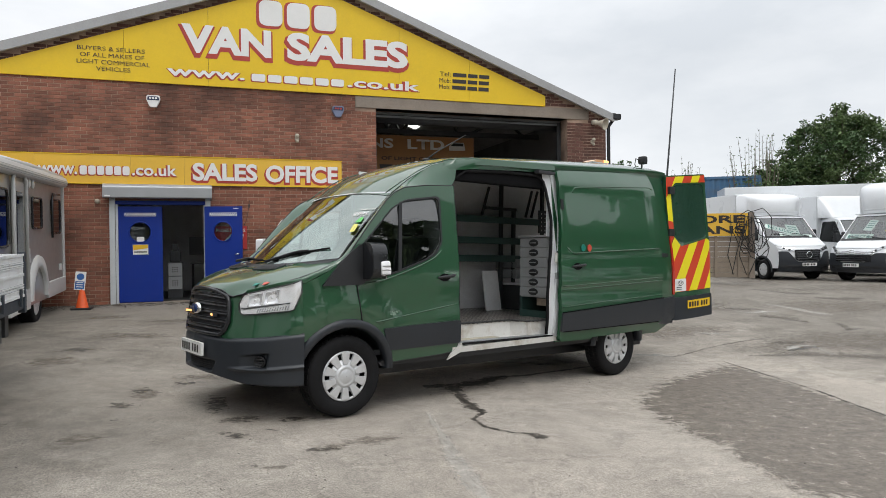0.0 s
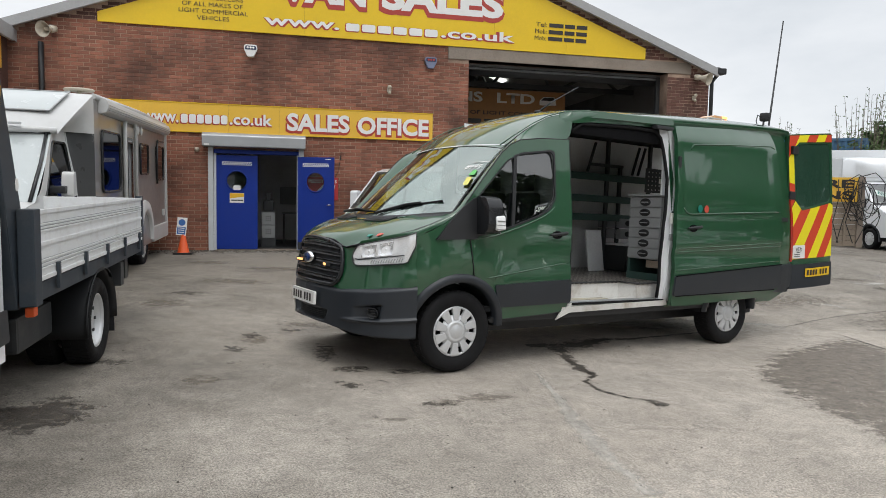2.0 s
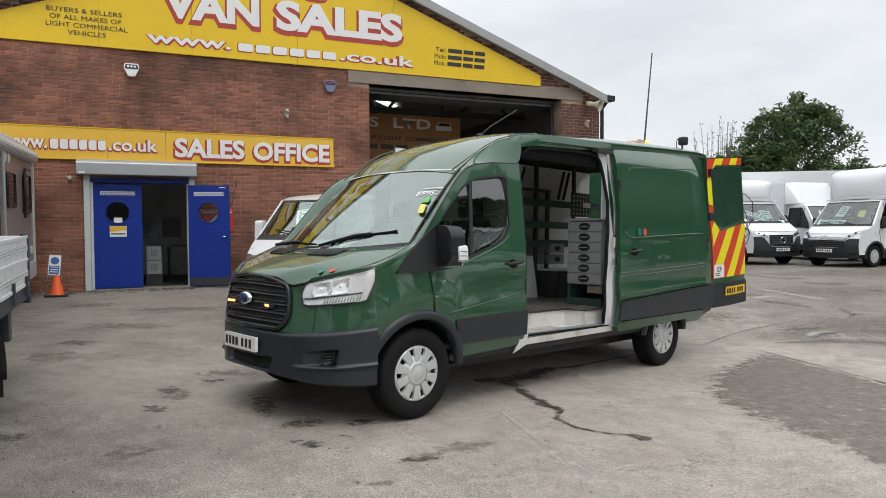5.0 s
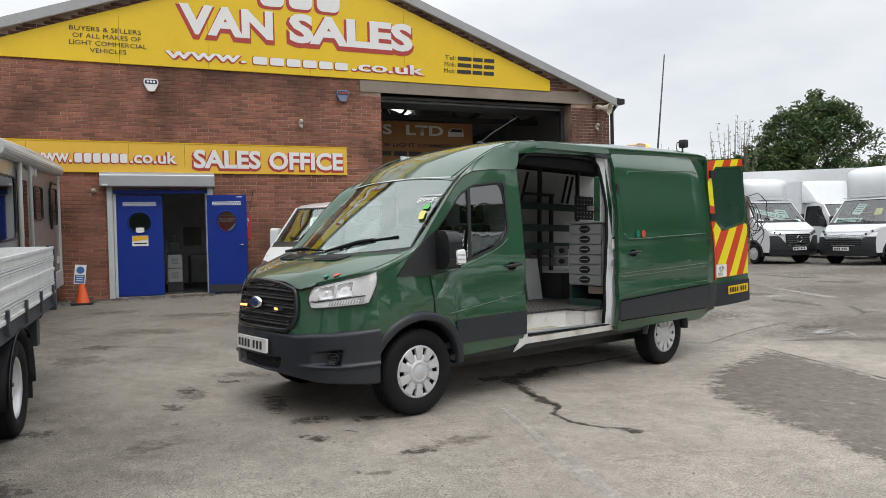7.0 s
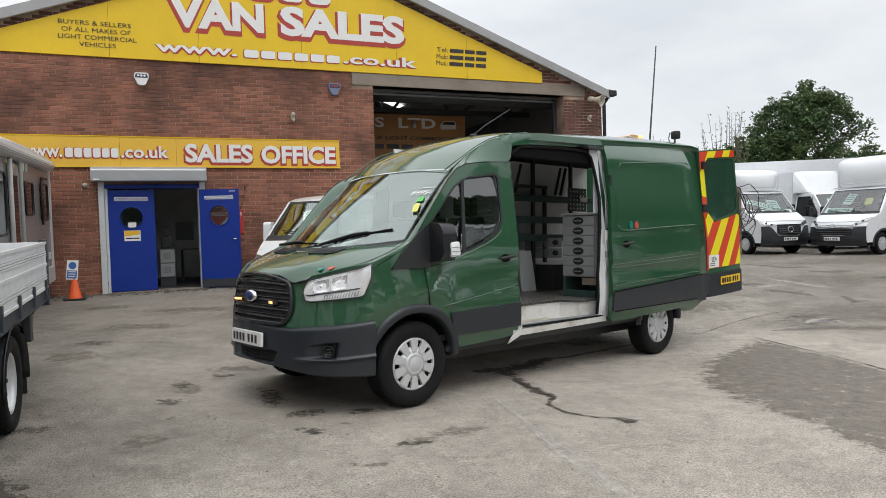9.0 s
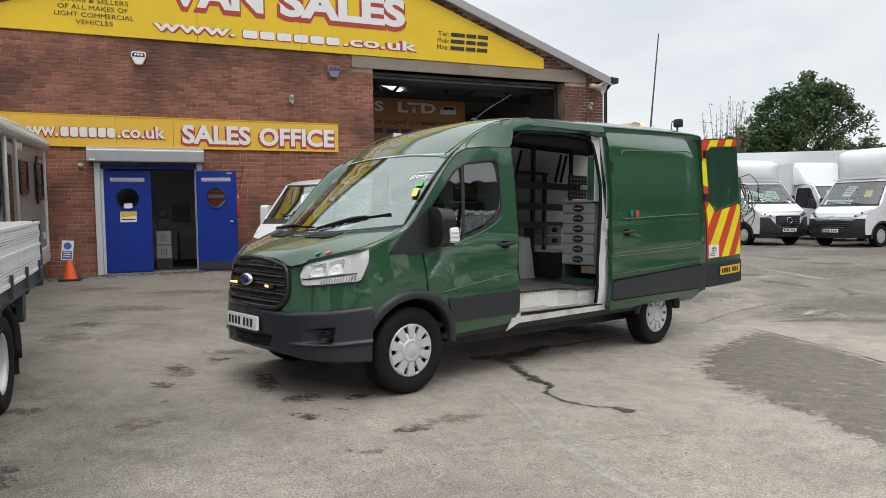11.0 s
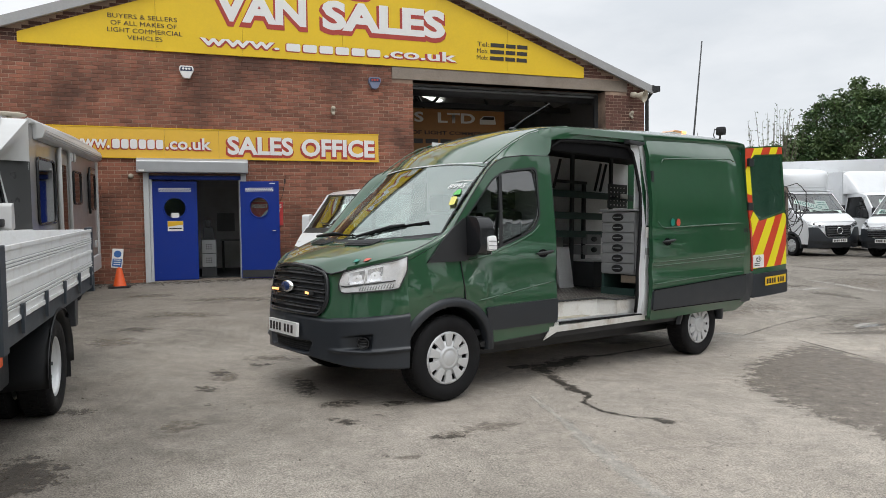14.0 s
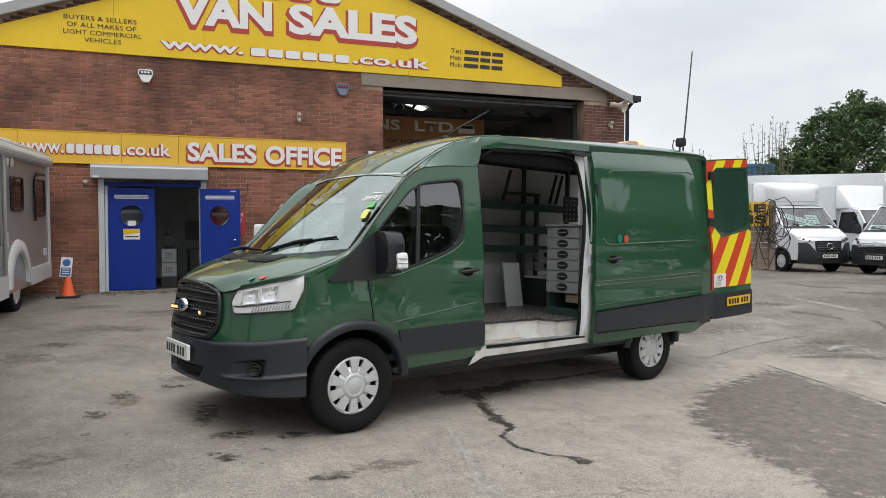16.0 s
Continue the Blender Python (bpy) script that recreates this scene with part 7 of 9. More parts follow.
def yard_marks():
    streak("damp_run", [(4.10, -8.0), (4.63, -8.0), (5.17, -7.62), (5.47, -7.62), (6.6, -7.22), (7.2, -6.9)], [0.10, 0.26, 0.07, 0.05, 0.03, 0.02], M["damp"], "dark damp run across the yard")
    streak("damp_run", [(4.40, -8.1), (4.30, -8.7), (4.26, -8.98), (4.27, -9.25), (4.10, -9.45), (4.09, -9.75), (4.22, -9.95), (4.36, -10.04), (4.42, -10.2)], [0.20, 0.08, 0.07, 0.13, 0.05, 0.035, 0.03, 0.03, 0.09], M["damp"], "dark damp run across the yard")
    stain("damp_patch", [(5.86, -9.2), (6.83, -8.27), (7.64, -7.84), (8.59, -7.42), (8.69, -7.66), (8.51, -8.2), (8.36, -8.93), (8.19, -9.66), (7.9, -10.8), (7.6, -12.0), (5.7, -13.0), (5.25, -11.8), (5.36, -11.4), (5.50, -10.96), (5.57, -10.71), (5.55, -10.50), (5.62, -10.15), (5.68, -9.76)], M["patch_wide"], "damp gritty patch of darker tarmac", rings=16, rim=5.0)
    streak("tarmac_joint", [(8.75, -7.2), (8.63, -7.66), (8.45, -8.49), (8.28, -9.23), (8.03, -9.93), (7.7, -11.0)], [0.012, 0.03, 0.014, 0.03, 0.012, 0.02], M["seam"], "dark broken joint in the tarmac")
    for line, w, mm in (
            ([(10.41, -6.75), (10.8, -6.56), (10.99, -6.57), (11.14, -6.61)], [0.05, 0.14, 0.10, 0.05], "silt"),
            ([(11.0, -6.8), (10.86, -7.01), (10.69, -7.25), (10.5, -7.6)], [0.05, 0.12, 0.10, 0.04], "pale"),
            ([(12.1, -3.8), (12.43, -3.95), (12.76, -3.88), (13.07, -3.92)], [0.04, 0.10, 0.16, 0.05], "silt"),
            ([(13.4, -3.1), (13.7, -3.61), (13.75, -3.92), (13.85, -4.19), (14.02, -4.39)], [0.05, 0.16, 0.22, 0.2, 0.06], "pale"),
            ([(7.8, -6.5), (8.16, -6.59), (8.3, -6.8)], [0.05, 0.16, 0.05], "silt"),
            ([(10.0, -5.1), (10.4, -5.38), (10.5, -5.7)], [0.04, 0.10, 0.03], "pale"),
            ([(12.3, -4.2), (12.58, -4.39), (12.75, -4.65), (12.84, -4.9)], [0.12, 0.24, 0.26, 0.08], "gritty"),
            ([(15.1, -0.9), (15.46, -1.4), (15.6, -1.85), (16.42, -1.84)], [0.10, 0.25, 0.3, 0.12], "gritty"),
            ([(15.6, -2.5), (16.15, -2.75), (16.9, -2.7)], [0.15, 0.35, 0.15], "gritty"),
            ([(10.6, -6.2), (10.92, -6.25), (11.3, -6.3)], [0.08, 0.20, 0.06], "gritty"),
            ([(12.1, -3.5), (12.58, -3.6), (12.9, -3.7)], [0.10, 0.22, 0.08], "gritty"),
            ([(13.35, -5.1), (13.16, -5.44), (12.9, -5.7)], [0.06, 0.14, 0.05], "gritty"),
            ([(8.3, -6.75), (9.15, -6.3), (9.75, -6.08), (10.2, -5.95), (11.0, -5.8)], [0.02, 0.035, 0.03, 0.04, 0.02], "gritty"),
            ([(9.4, -7.0), (10.3, -7.2), (11.2, -7.9), (11.6, -8.6)], [0.05, 0.3, 0.35, 0.1], "gritty")):
        streak("yard_streak", line, w, M[mm], "ragged mark on the worn tarmac", lift=0.007)
    blob("oil_stain", 10.4, -6.84, 0.16, 0.08, M["oil"], "dark wet spot on the tarmac", 15)
    blob("oil_stain", 13.2, -5.6, 0.3, 0.10, M["oil"], "dark wet spot on the tarmac", 16)
    blob("oil_stain", 16.5, -3.7, 0.25, 0.12, M["oil"], "dark wet spot on the tarmac", 17)
    blob("puddle", 10.8, -6.72, 0.45, 0.14, M["water"], "shallow puddle", 3)
    blob("puddle", 13.4, -7.1, 1.1, 0.3, M["water"], "shallow puddle", 5)
    blob("damp_shade_area", 12.0, -6.6, 2.6, 1.1, M["patch"], "damp tarmac round the puddles", 6)
    blob("damp_shade_area", 11.0, -3.2, 2.4, 0.8, M["patch"], "damp tarmac", 7)
    blob("damp_shade_area", 15.5, -3.6, 3.2, 0.9, M["patch"], "damp tarmac", 8)
    blob("damp_shade_area", 20.0, -1.0, 4.5, 1.6, M["patch"], "damp tarmac", 9)
    blob("damp_shade_area", 17.5, -6.0, 3.5, 1.3, M["patch"], "damp tarmac", 10)
    # this blob paints in the contact shade beneath the parked vans
    blob("damp_shade_area", 22.0, 3.0, 6.0, 3.2, M["patch"], "tarmac with painted contact shade under the parked vans", 11)
    for k, (x, y, rx, ry, mm) in enumerate(((1.13, -8.15, 0.13, 0.17, "oil"), (1.33, -7.75, 0.16, 0.3, "patch"), (0.97, -9.27, 0.17, 0.22, "patch"), (3.04, -9.88, 0.28, 0.17, "patch"), (2.15, -8.96, 0.20, 0.12, "oil"), (2.60, -9.08, 0.20, 0.10, "oil"), (2.11, -9.5, 0.10, 0.10, "oil"), (2.02, -9.38, 0.06, 0.06, "oil"), (1.97, -8.25, 0.17, 0.45, "oil"), (0.09, -10.1, 0.36, 0.46, "damp"), (2.75, -10.0, 0.18, 0.12, "patch"), (2.40, -9.40, 0.05, 0.03, "oil"), (0.2, -6.0, 0.4, 0.35, "patch"), (0.9, -4.3, 0.6, 0.3, "patch"), (2.3, -10.35, 0.12, 0.07, "patch"), (0.35, -5.3, 0.3, 0.16, "oil"), (1.6, -3.0, 0.8, 0.25, "patch"), (0.3, -2.4, 0.5, 0.3, "patch"), (1.8, -6.9, 0.35, 0.2, "patch"))):
        blob("oil_stain", x, y, rx, ry, M[mm], "dark oil stain on the tarmac", 20 + k)
    streak("pale_streak", [(3.77, -9.16), (3.65, -9.93), (3.52, -10.56), (3.48, -10.86), (3.45, -11.22), (3.42, -11.7)], [0.04, 0.06, 0.07, 0.12, 0.13, 0.10], M["pale"], "pale worn streak in the concrete")
    rnd = random.Random(77)
    for x, y, rx, ry in ((2.68, -10.04, 0.16, 0.07), (2.59, -9.02, 0.13, 0.06), (2.20, -8.90, 0.16, 0.06), (2.12, -9.42, 0.05, 0.03), (2.14, -9.53, 0.07, 0.03), (2.35, -9.36, 0.05, 0.02), (2.20, -10.3, 0.05, 0.03), (1.26, -7.55, 0.13, 0.16), (0.19, -8.67, 0.20, 0.12), (1.15, -8.70, 0.05, 0.05), (1.68, -7.21, 0.18, 0.10)):
        blob("oil_stain", x, y, rx, ry, M["oil"], "small ragged oil stain on the tarmac", rnd.randrange(1000))
    blob("damp_shade_area", 9.6, -5.0, 1.8, 0.5, M["patch"], "damp tarmac", 12)
    blob("damp_shade_area", 14.0, -8.2, 2.4, 1.0, M["patch"], "damp tarmac", 13)
    blob("pale_area", 6.3, -6.5, 1.6, 0.5, M["pale"], "pale worn concrete", 61)
    # loose grit and small stones
    rnd = random.Random(5)
    bm = bmesh.new()
    for _ in range(700):
        x, y = rnd.uniform(-1.5, 9), rnd.uniform(-11.8, -3)
        r = rnd.uniform(0.003, 0.009) * (1.4 if rnd.random() < 0.1 else 1)
        z = ground_z(x, y)
        t = [bm.verts.new((x + r * math.cos(a + x), y + r * math.sin(a + x), z)) for a in (0, 2.1, 4.2)]
        p = bm.verts.new((x, y, z + r * 0.9))
        for i in range(3):
            bm.faces.new((t[i], t[(i + 1) % 3], p))
    tagged(link("loose_grit", bm, M["grit"]), "loose grit on the yard", "grit", kind="stuff")
    # swept dirt and moss along the foot of the wall
    bm = bmesh.new()
    for _ in range(2500):
        x = rnd.uniform(-3.2, 5.5)
        y = -abs(rnd.gauss(0, 0.35)) - 0.02
        r = rnd.uniform(0.006, 0.03)
        z = ground_z(x, y)
        t = [bm.verts.new((x + r * math.cos(a + x * 9), y + r * math.sin(a + x * 9), z)) for a in (0, 2.1, 4.2)]
        p = bm.verts.new((x, y, z + r * 0.5))
        for i in range(3):
            bm.faces.new((t[i], t[(i + 1) % 3], p))
    tagged(link("wall_foot_debris", bm, M["grit"]), "dirt and leaves along the foot of the wall", "debris", kind="stuff")


M["grit"] = mat("dark_grit", (0.07, 0.06, 0.048), 0.9, var=0.3, per_piece=0.5)
yard_marks()


def traffic_cone():
    x, y = -0.27, -0.95
    c = thing("traffic_cone", at(x, y, ground_z(x, y)), "orange traffic cone with a blue and white notice on top", "cone")
    part("cone_base", box(-0.17, 0.17, -0.17, 0.17, 0, 0.035, 0.01), M["black_plastic"], c)
    part("cone_body", revolve([(0.115, 0.035), (0.105, 0.05), (0.032, 0.40), (0.028, 0.41), (0.001, 0.41)], 24, "z"), M["orange"], c)
    s = part("notice_plate", moved(box(-0.09, 0.09, -0.008, 0.008, 0.0, 0.34, 0.004), Matrix.Translation((-0.04, -0.03, 0.36)) @ Matrix.Rotation(radians(5), 4, "Y") @ Matrix.Rotation(radians(-8), 4, "X")), M["sign_white"], c, "white notice with a blue disc and panel")
    m = Matrix.Translation((-0.04, -0.03, 0.36)) @ Matrix.Rotation(radians(5), 4, "Y") @ Matrix.Rotation(radians(-8), 4, "X")
    part("notice_panel", moved(box(-0.075, 0.075, -0.012, -0.009, 0.02, 0.16), m), M["blue_sheet"], s)
    part("notice_disc", moved(prism([(0.062 * math.cos(t), 0.245 + 0.062 * math.sin(t)) for t in np.linspace(0, 6.283, 21)[:-1]], "y", -0.012, -0.009), m), M["blue_sheet"], s)
    for z in (0.05, 0.09, 0.13):
        part("notice_line", moved(box(-0.055, 0.055, -0.0145, -0.0125, z, z + 0.014), m), M["sign_white"], s)


traffic_cone()

# ---- the dropside truck ----


def build_truck():
    """A white chassis-cab dropside, nose towards the street; local x to its offside, y backwards, z up."""
    m = Matrix.Translation((0.12, -8.62, 0.0)) @ Matrix.Rotation(radians(1.5), 4, "X")
    tk = thing("dropside_truck", m, "white dropside truck with dark grey bed frame and scuffed sides", "truck")
    W0, W1 = -2.08, 0.0
    y0, y1 = -1.50, 1.68
    bed = part("load_bed", box(W0, W1 - 0.02, y0, y1, 0.86, 0.91, 0.006), M["grey_metal"], tk)
    part("bed_rail", box(-0.07, -0.005, y0 - 0.05, y1, 0.76, 0.875, 0.008), M["truck_grey"], tk)
    part("bed_rail", box(W0, W0 + 0.06, y0 - 0.05, y1, 0.76, 0.875, 0.008), M["truck_grey"], tk)
    for s, x0, x1 in ((1, -0.03, 0.0), (-1, W0, W0 + 0.03)):
        sd = new("drop_side")
        sd.parent = tk
        tagged(sd, "white ribbed aluminium drop side")
        part("side_panel", box(x0, x1, y0 + 0.04, y1 - 0.03, 0.885, 1.325, 0.005), M["dropside_white"], sd)
        for z in (1.315, 1.235, 1.215, 1.195, 1.115, 1.01, 0.985, 0.96, 0.90):
            r = 0.010 if z in (1.235, 1.215, 1.195, 1.01, 0.985, 0.96) else 0.022
            xx = (x1 - 0.001, x1 + (0.006 if r < 0.02 else 0.009)) if s > 0 else (x0 - 0.008, x0 + 0.001)
            part("side_rib", box(*xx, y0 + 0.04, y1 - 0.03, z - r * 0.6, z + r * 0.6, 0.002), M["dropside_white"], sd)
            if r < 0.02 and s > 0:
                part("rib_groove", box(x1 + 0.001, x1 + 0.002, y0 + 0.05, y1 - 0.04, z + 0.006, z + 0.011), M["drawer_grey"], sd)
        if s > 0:
            for k in range(5):
                y = y0 + 0.32 + k * 0.66
                part("side_hinge", box(0.004, 0.025, y, y + 0.045, 0.80, 0.975, 0.005), M["truck_grey"], sd)
    for x in (-0.055, W0):
        part("corner_post", box(x, x + 0.065, y1 - 0.03, y1 + 0.045, 0.72, 1.345, 0.008), M["truck_grey"], tk)
    part("tail_board", box(W0 + 0.06, -0.06, y1 - 0.02, y1 + 0.01, 0.885, 1.325, 0.005), M["dropside_white"], tk)
    # headboard: a dark frame with a mesh of bars
    hb = new("headboard")
    hb.parent = tk
    tagged(hb, "dark blue-grey steel headboard frame")
    for x in (-0.215, W0 + 0.10):
        part("headboard_post", prism([(y0 - 0.06, 0.72), (y0 - 0.36, 2.10), (y0 - 0.20, 2.10), (y0 + 0.06, 1.30), (y0 + 0.06, 0.72)], "x", x, x + 0.115, 0.012), M["truck_grey"], hb)
    part("headboard_panel", box(W0 + 0.2, -0.20, y0 - 0.1, y0 - 0.06, 0.86, 1.45, 0.006), M["truck_grey"], hb)
    for z in (1.6, 1.75, 1.9, 2.05):
        yy = y0 - 0.06 - (z - 0.72) * 0.19
        part("headboard_bar", box(W0 + 0.2, -0.2, yy - 0.06, yy - 0.02, z, z + 0.05, 0.008), M["truck_grey"], hb)
    part("warning_label", moved(box(-0.003, 0.003, -0.028, 0.028, -0.065, 0.065), Matrix.Translation((-0.098, y0 - 0.255, 1.98)) @ Matrix.Rotation(radians(-11), 4, "X")), M["chev_gold"], hb, "yellow warning label")
    part("round_label", prism([(y0 - 0.015 + 0.025 * math.cos(t), 1.48 + 0.04 * math.sin(t)) for t in np.linspace(0, 6.283, 13)[:-1]], "x", -0.0995, -0.096), M["sign_white"], hb)
    part("red_lamp_bar", box(-0.9, -0.18, y0 - 0.42, y0 - 0.36, 2.04, 2.09, 0.01), M["red_lens"], hb, "slim red lamp bar")
    part("corner_plate", box(-0.09, 0.006, y0 - 0.07, y0 + 0.05, 0.74, 1.335, 0.008), M["truck_grey"], hb)
    # frame, wheels and arch
    for x in (-1.5, -0.65):
        part("chassis_rail", box(x, x + 0.08, -3.4, 1.6, 0.55, 0.76, 0.006), M["steel_dark"], tk)
    part("rear_cross_member", box(-1.9, -0.12, y1 - 0.25, y1 - 0.12, 0.50, 0.72, 0.01), M["steel_dark"], tk)
    part("tail_lamp_bracket", box(-0.33, -0.02, 0.78, 0.90, 0.52, 0.74, 0.01), M["steel_dark"], tk)
    part("tail_lamp", box(-0.30, -0.06, 0.90, 0.94, 0.56, 0.70, 0.01), M["red_lens"], tk)
    part("axle", cyl((-1.9, 0, 0.352), (-0.1, 0, 0.352), 0.07, n=12), M["steel_dark"], tk)
    face = Matrix.Rotation(radians(90), 4, "Z")
    for x in (-0.13, -0.39, -1.70, -1.96):
        wheel("wheel", tk, Matrix.Translation((x, 0.0, 0.352)) @ face, steel=True, width=0.22)
    for x in (-0.13, -1.86):
        wheel("wheel", tk, Matrix.Translation((x, -3.75, 0.352)) @ face, steel=True)
    for x0, x1 in ((-0.52, -0.005), (W0, W0 + 0.5)):
        rows = []
        for i in range(19):
            a = radians(-8 + 196 * i / 18)
            rows.append([(x, 0.47 * math.cos(a), 0.352 + 0.43 * math.sin(a)) for x in (x1 + 0.0, x1 + 0.012, x1 - 0.03, x0)])
        part("mudguard", sheet(rows, thick=0.012), M["black_plastic"], tk, "black plastic mudguard")
    part("mud_flap", box(-0.5, -0.02, 0.47, 0.485, 0.16, 0.45), M["black_plastic"], tk)
    part("side_lamp", box(-0.09, -0.04, y0 + 0.02, y0 + 0.10, 0.66, 0.72, 0.01), M["orange"], tk, "orange side marker")
    part("under_tray", box(-1.4, -0.2, -1.3, -0.6, 0.38, 0.62, 0.03), M["steel_dark"], tk)
    # cab
    cab = new("cab")
    cab.parent = tk
    tagged(cab, "white single cab with a black window")
    prof = [(-1.72, 0.45), (-1.72, 1.30), (-1.78, 1.85), (-1.92, 2.14), (-2.2, 2.22), (-2.75, 2.16), (-3.55, 1.36), (-4.30, 1.15), (-4.42, 0.95), (-4.45, 0.45)]
    def cw(y, z):
        return 1.0 - 0.10 * smooth(1.2, 2.2, z) ** 1.2 - 0.12 * smooth(-3.8, -4.45, y)
    for s in (-1, 1):
        def surf(y, z, s=s):
            return Vector((-1.12 + s * cw(y, z), y, z))
        win = rounded([(-2.05, 1.32), (-1.98, 1.90), (-2.12, 2.02), (-2.62, 1.99), (-3.28, 1.36)], 0.06, 4)
        own = skin_yz(prof, surf, [win], [(-3.76, 0.352, 0.46)])
        body = part("cab_side", own, M["white_paint"], cab)
        part("window_pane", skin_yz(win, lambda y, z, s=s: Vector((-1.12 + s * (cw(y, z) - 0.01), y, z)), [], []), M["glass_dark"], cab)
        part("side_cladding", skin_yz(rounded([(-1.70, 0.56), (-1.72, 0.76), (-3.2, 0.76), (-3.2, 0.56)], 0.02, 2), lambda y, z, s=s: Vector((-1.12 + s * (cw(y, z) + 0.02), y, z)), [], []), M["grey_plastic"], cab, "charcoal side cladding")
        hnd = part("door_handle", prism(rounded([(-2.18, 1.13), (-2.17, 1.17), (-1.93, 1.18), (-1.93, 1.14)], 0.012, 2), "x", -1.12 + s * 1.005, -1.12 + s * 1.045, 0.008), M["black_plastic"], cab, "black pull handle")
        part("sill_step", box(-1.12 + s * 0.92 - 0.06, -1.12 + s * 0.92 + 0.06, -3.2, -1.72, 0.36, 0.46, 0.02), M["black_plastic"], cab)
        part("door_seam", prism([(-1.90, 0.60), (-1.895, 0.60), (-1.84, 1.3), (-1.90, 1.98), (-1.905, 1.98), (-1.846, 1.3)], "x", -1.12 + s * 1.0, -1.12 + s * 1.003), M["steel_dark"], cab)
    def strip(pts, mm, name, label=""):
        rows = [[(-1.12 + k / 6 * cw(y, z), y, z + 0.03 * (1 - (k / 6) ** 2)) for k in range(-6, 7)] for y, z in pts]
        part(name, sheet(rows), mm, cab, label)
    strip([(-1.72, 0.45), (-1.72, 1.30), (-1.78, 1.85), (-1.92, 2.14)], M["white_paint"], "cab_back")
    strip([(-1.92, 2.14), (-2.2, 2.22), (-2.5, 2.20), (-2.75, 2.16)], M["white_paint"], "cab_roof")
    strip([(-2.75, 2.16), (-3.15, 1.78), (-3.55, 1.36)], M["windscreen"], "windscreen")
    strip([(-3.55, 1.36), (-4.0, 1.26), (-4.30, 1.15)], M["white_paint"], "bonnet")
    strip([(-4.30, 1.15), (-4.42, 0.95), (-4.45, 0.7)], M["gloss_black"], "grille")
    strip([(-4.45, 0.7), (-4.50, 0.5), (-4.40, 0.3)], M["grey_plastic"], "front_bumper")
    part("cab_inside", box(-1.85, -0.2, -3.2, -1.8, 0.5, 1.25, 0.05), M["interior_dark"], cab)
    return tk


def skin_yz(outline, surf, holes, arches):
    """As skin(), for outlines in (y, z); arches: circles cut out of the lower edge."""
    pts = list(outline)
    if arches:
        cy, cz, r = arches[0]
        lowest = min(p[1] for p in pts)
        a0 = math.asin((lowest - cz) / r)
        cut = [(cy + r * math.cos(a), cz + r * math.sin(a)) for a in np.linspace(math.pi - a0, a0, 15)]
        pts = pts + cut
    bm = bmesh.new()
    edges = []
    for loop in (pts, *holes):
        vs = [bm.verts.new((0, p[0], p[1])) for p in loop]
        edges += [bm.edges.new((vs[i], vs[(i + 1) % len(vs)])) for i in range(len(vs))]
    bmesh.ops.triangle_fill(bm, use_beauty=True, use_dissolve=False, edges=edges)
    for k in range(int(min(p[0] for p in pts) / 0.15) - 1, int(max(p[0] for p in pts) / 0.15) + 2):
        bmesh.ops.bisect_plane(bm, geom=bm.verts[:] + bm.edges[:] + bm.faces[:], plane_co=(0, k * 0.15, 0), plane_no=(0, 1, 0))
    for k in range(0, 25):
        bmesh.ops.bisect_plane(bm, geom=bm.verts[:] + bm.edges[:] + bm.faces[:], plane_co=(0, 0, k * 0.15), plane_no=(0, 0, 1))
    for v in bm.verts:
        v.co = surf(v.co.y, v.co.z)
    for f in bm.faces:
        f.smooth = True
    return bm


M["truck_grey"] = mat("dark_blue_grey_steel_paint", (0.030, 0.040, 0.052), 0.5, var=0.15, dirt=(0.10, 0.09, 0.08), dirt_amount=0.3, dirt_scale=6)
M["dropside_white"] = mat("scratched_white_aluminium", (0.74, 0.75, 0.75), 0.42, var=0.06, scale=3, fine=60, dirt=(0.42, 0.38, 0.33), dirt_amount=0.4, dirt_scale=6)
build_truck()

# ---- the motorhome ----


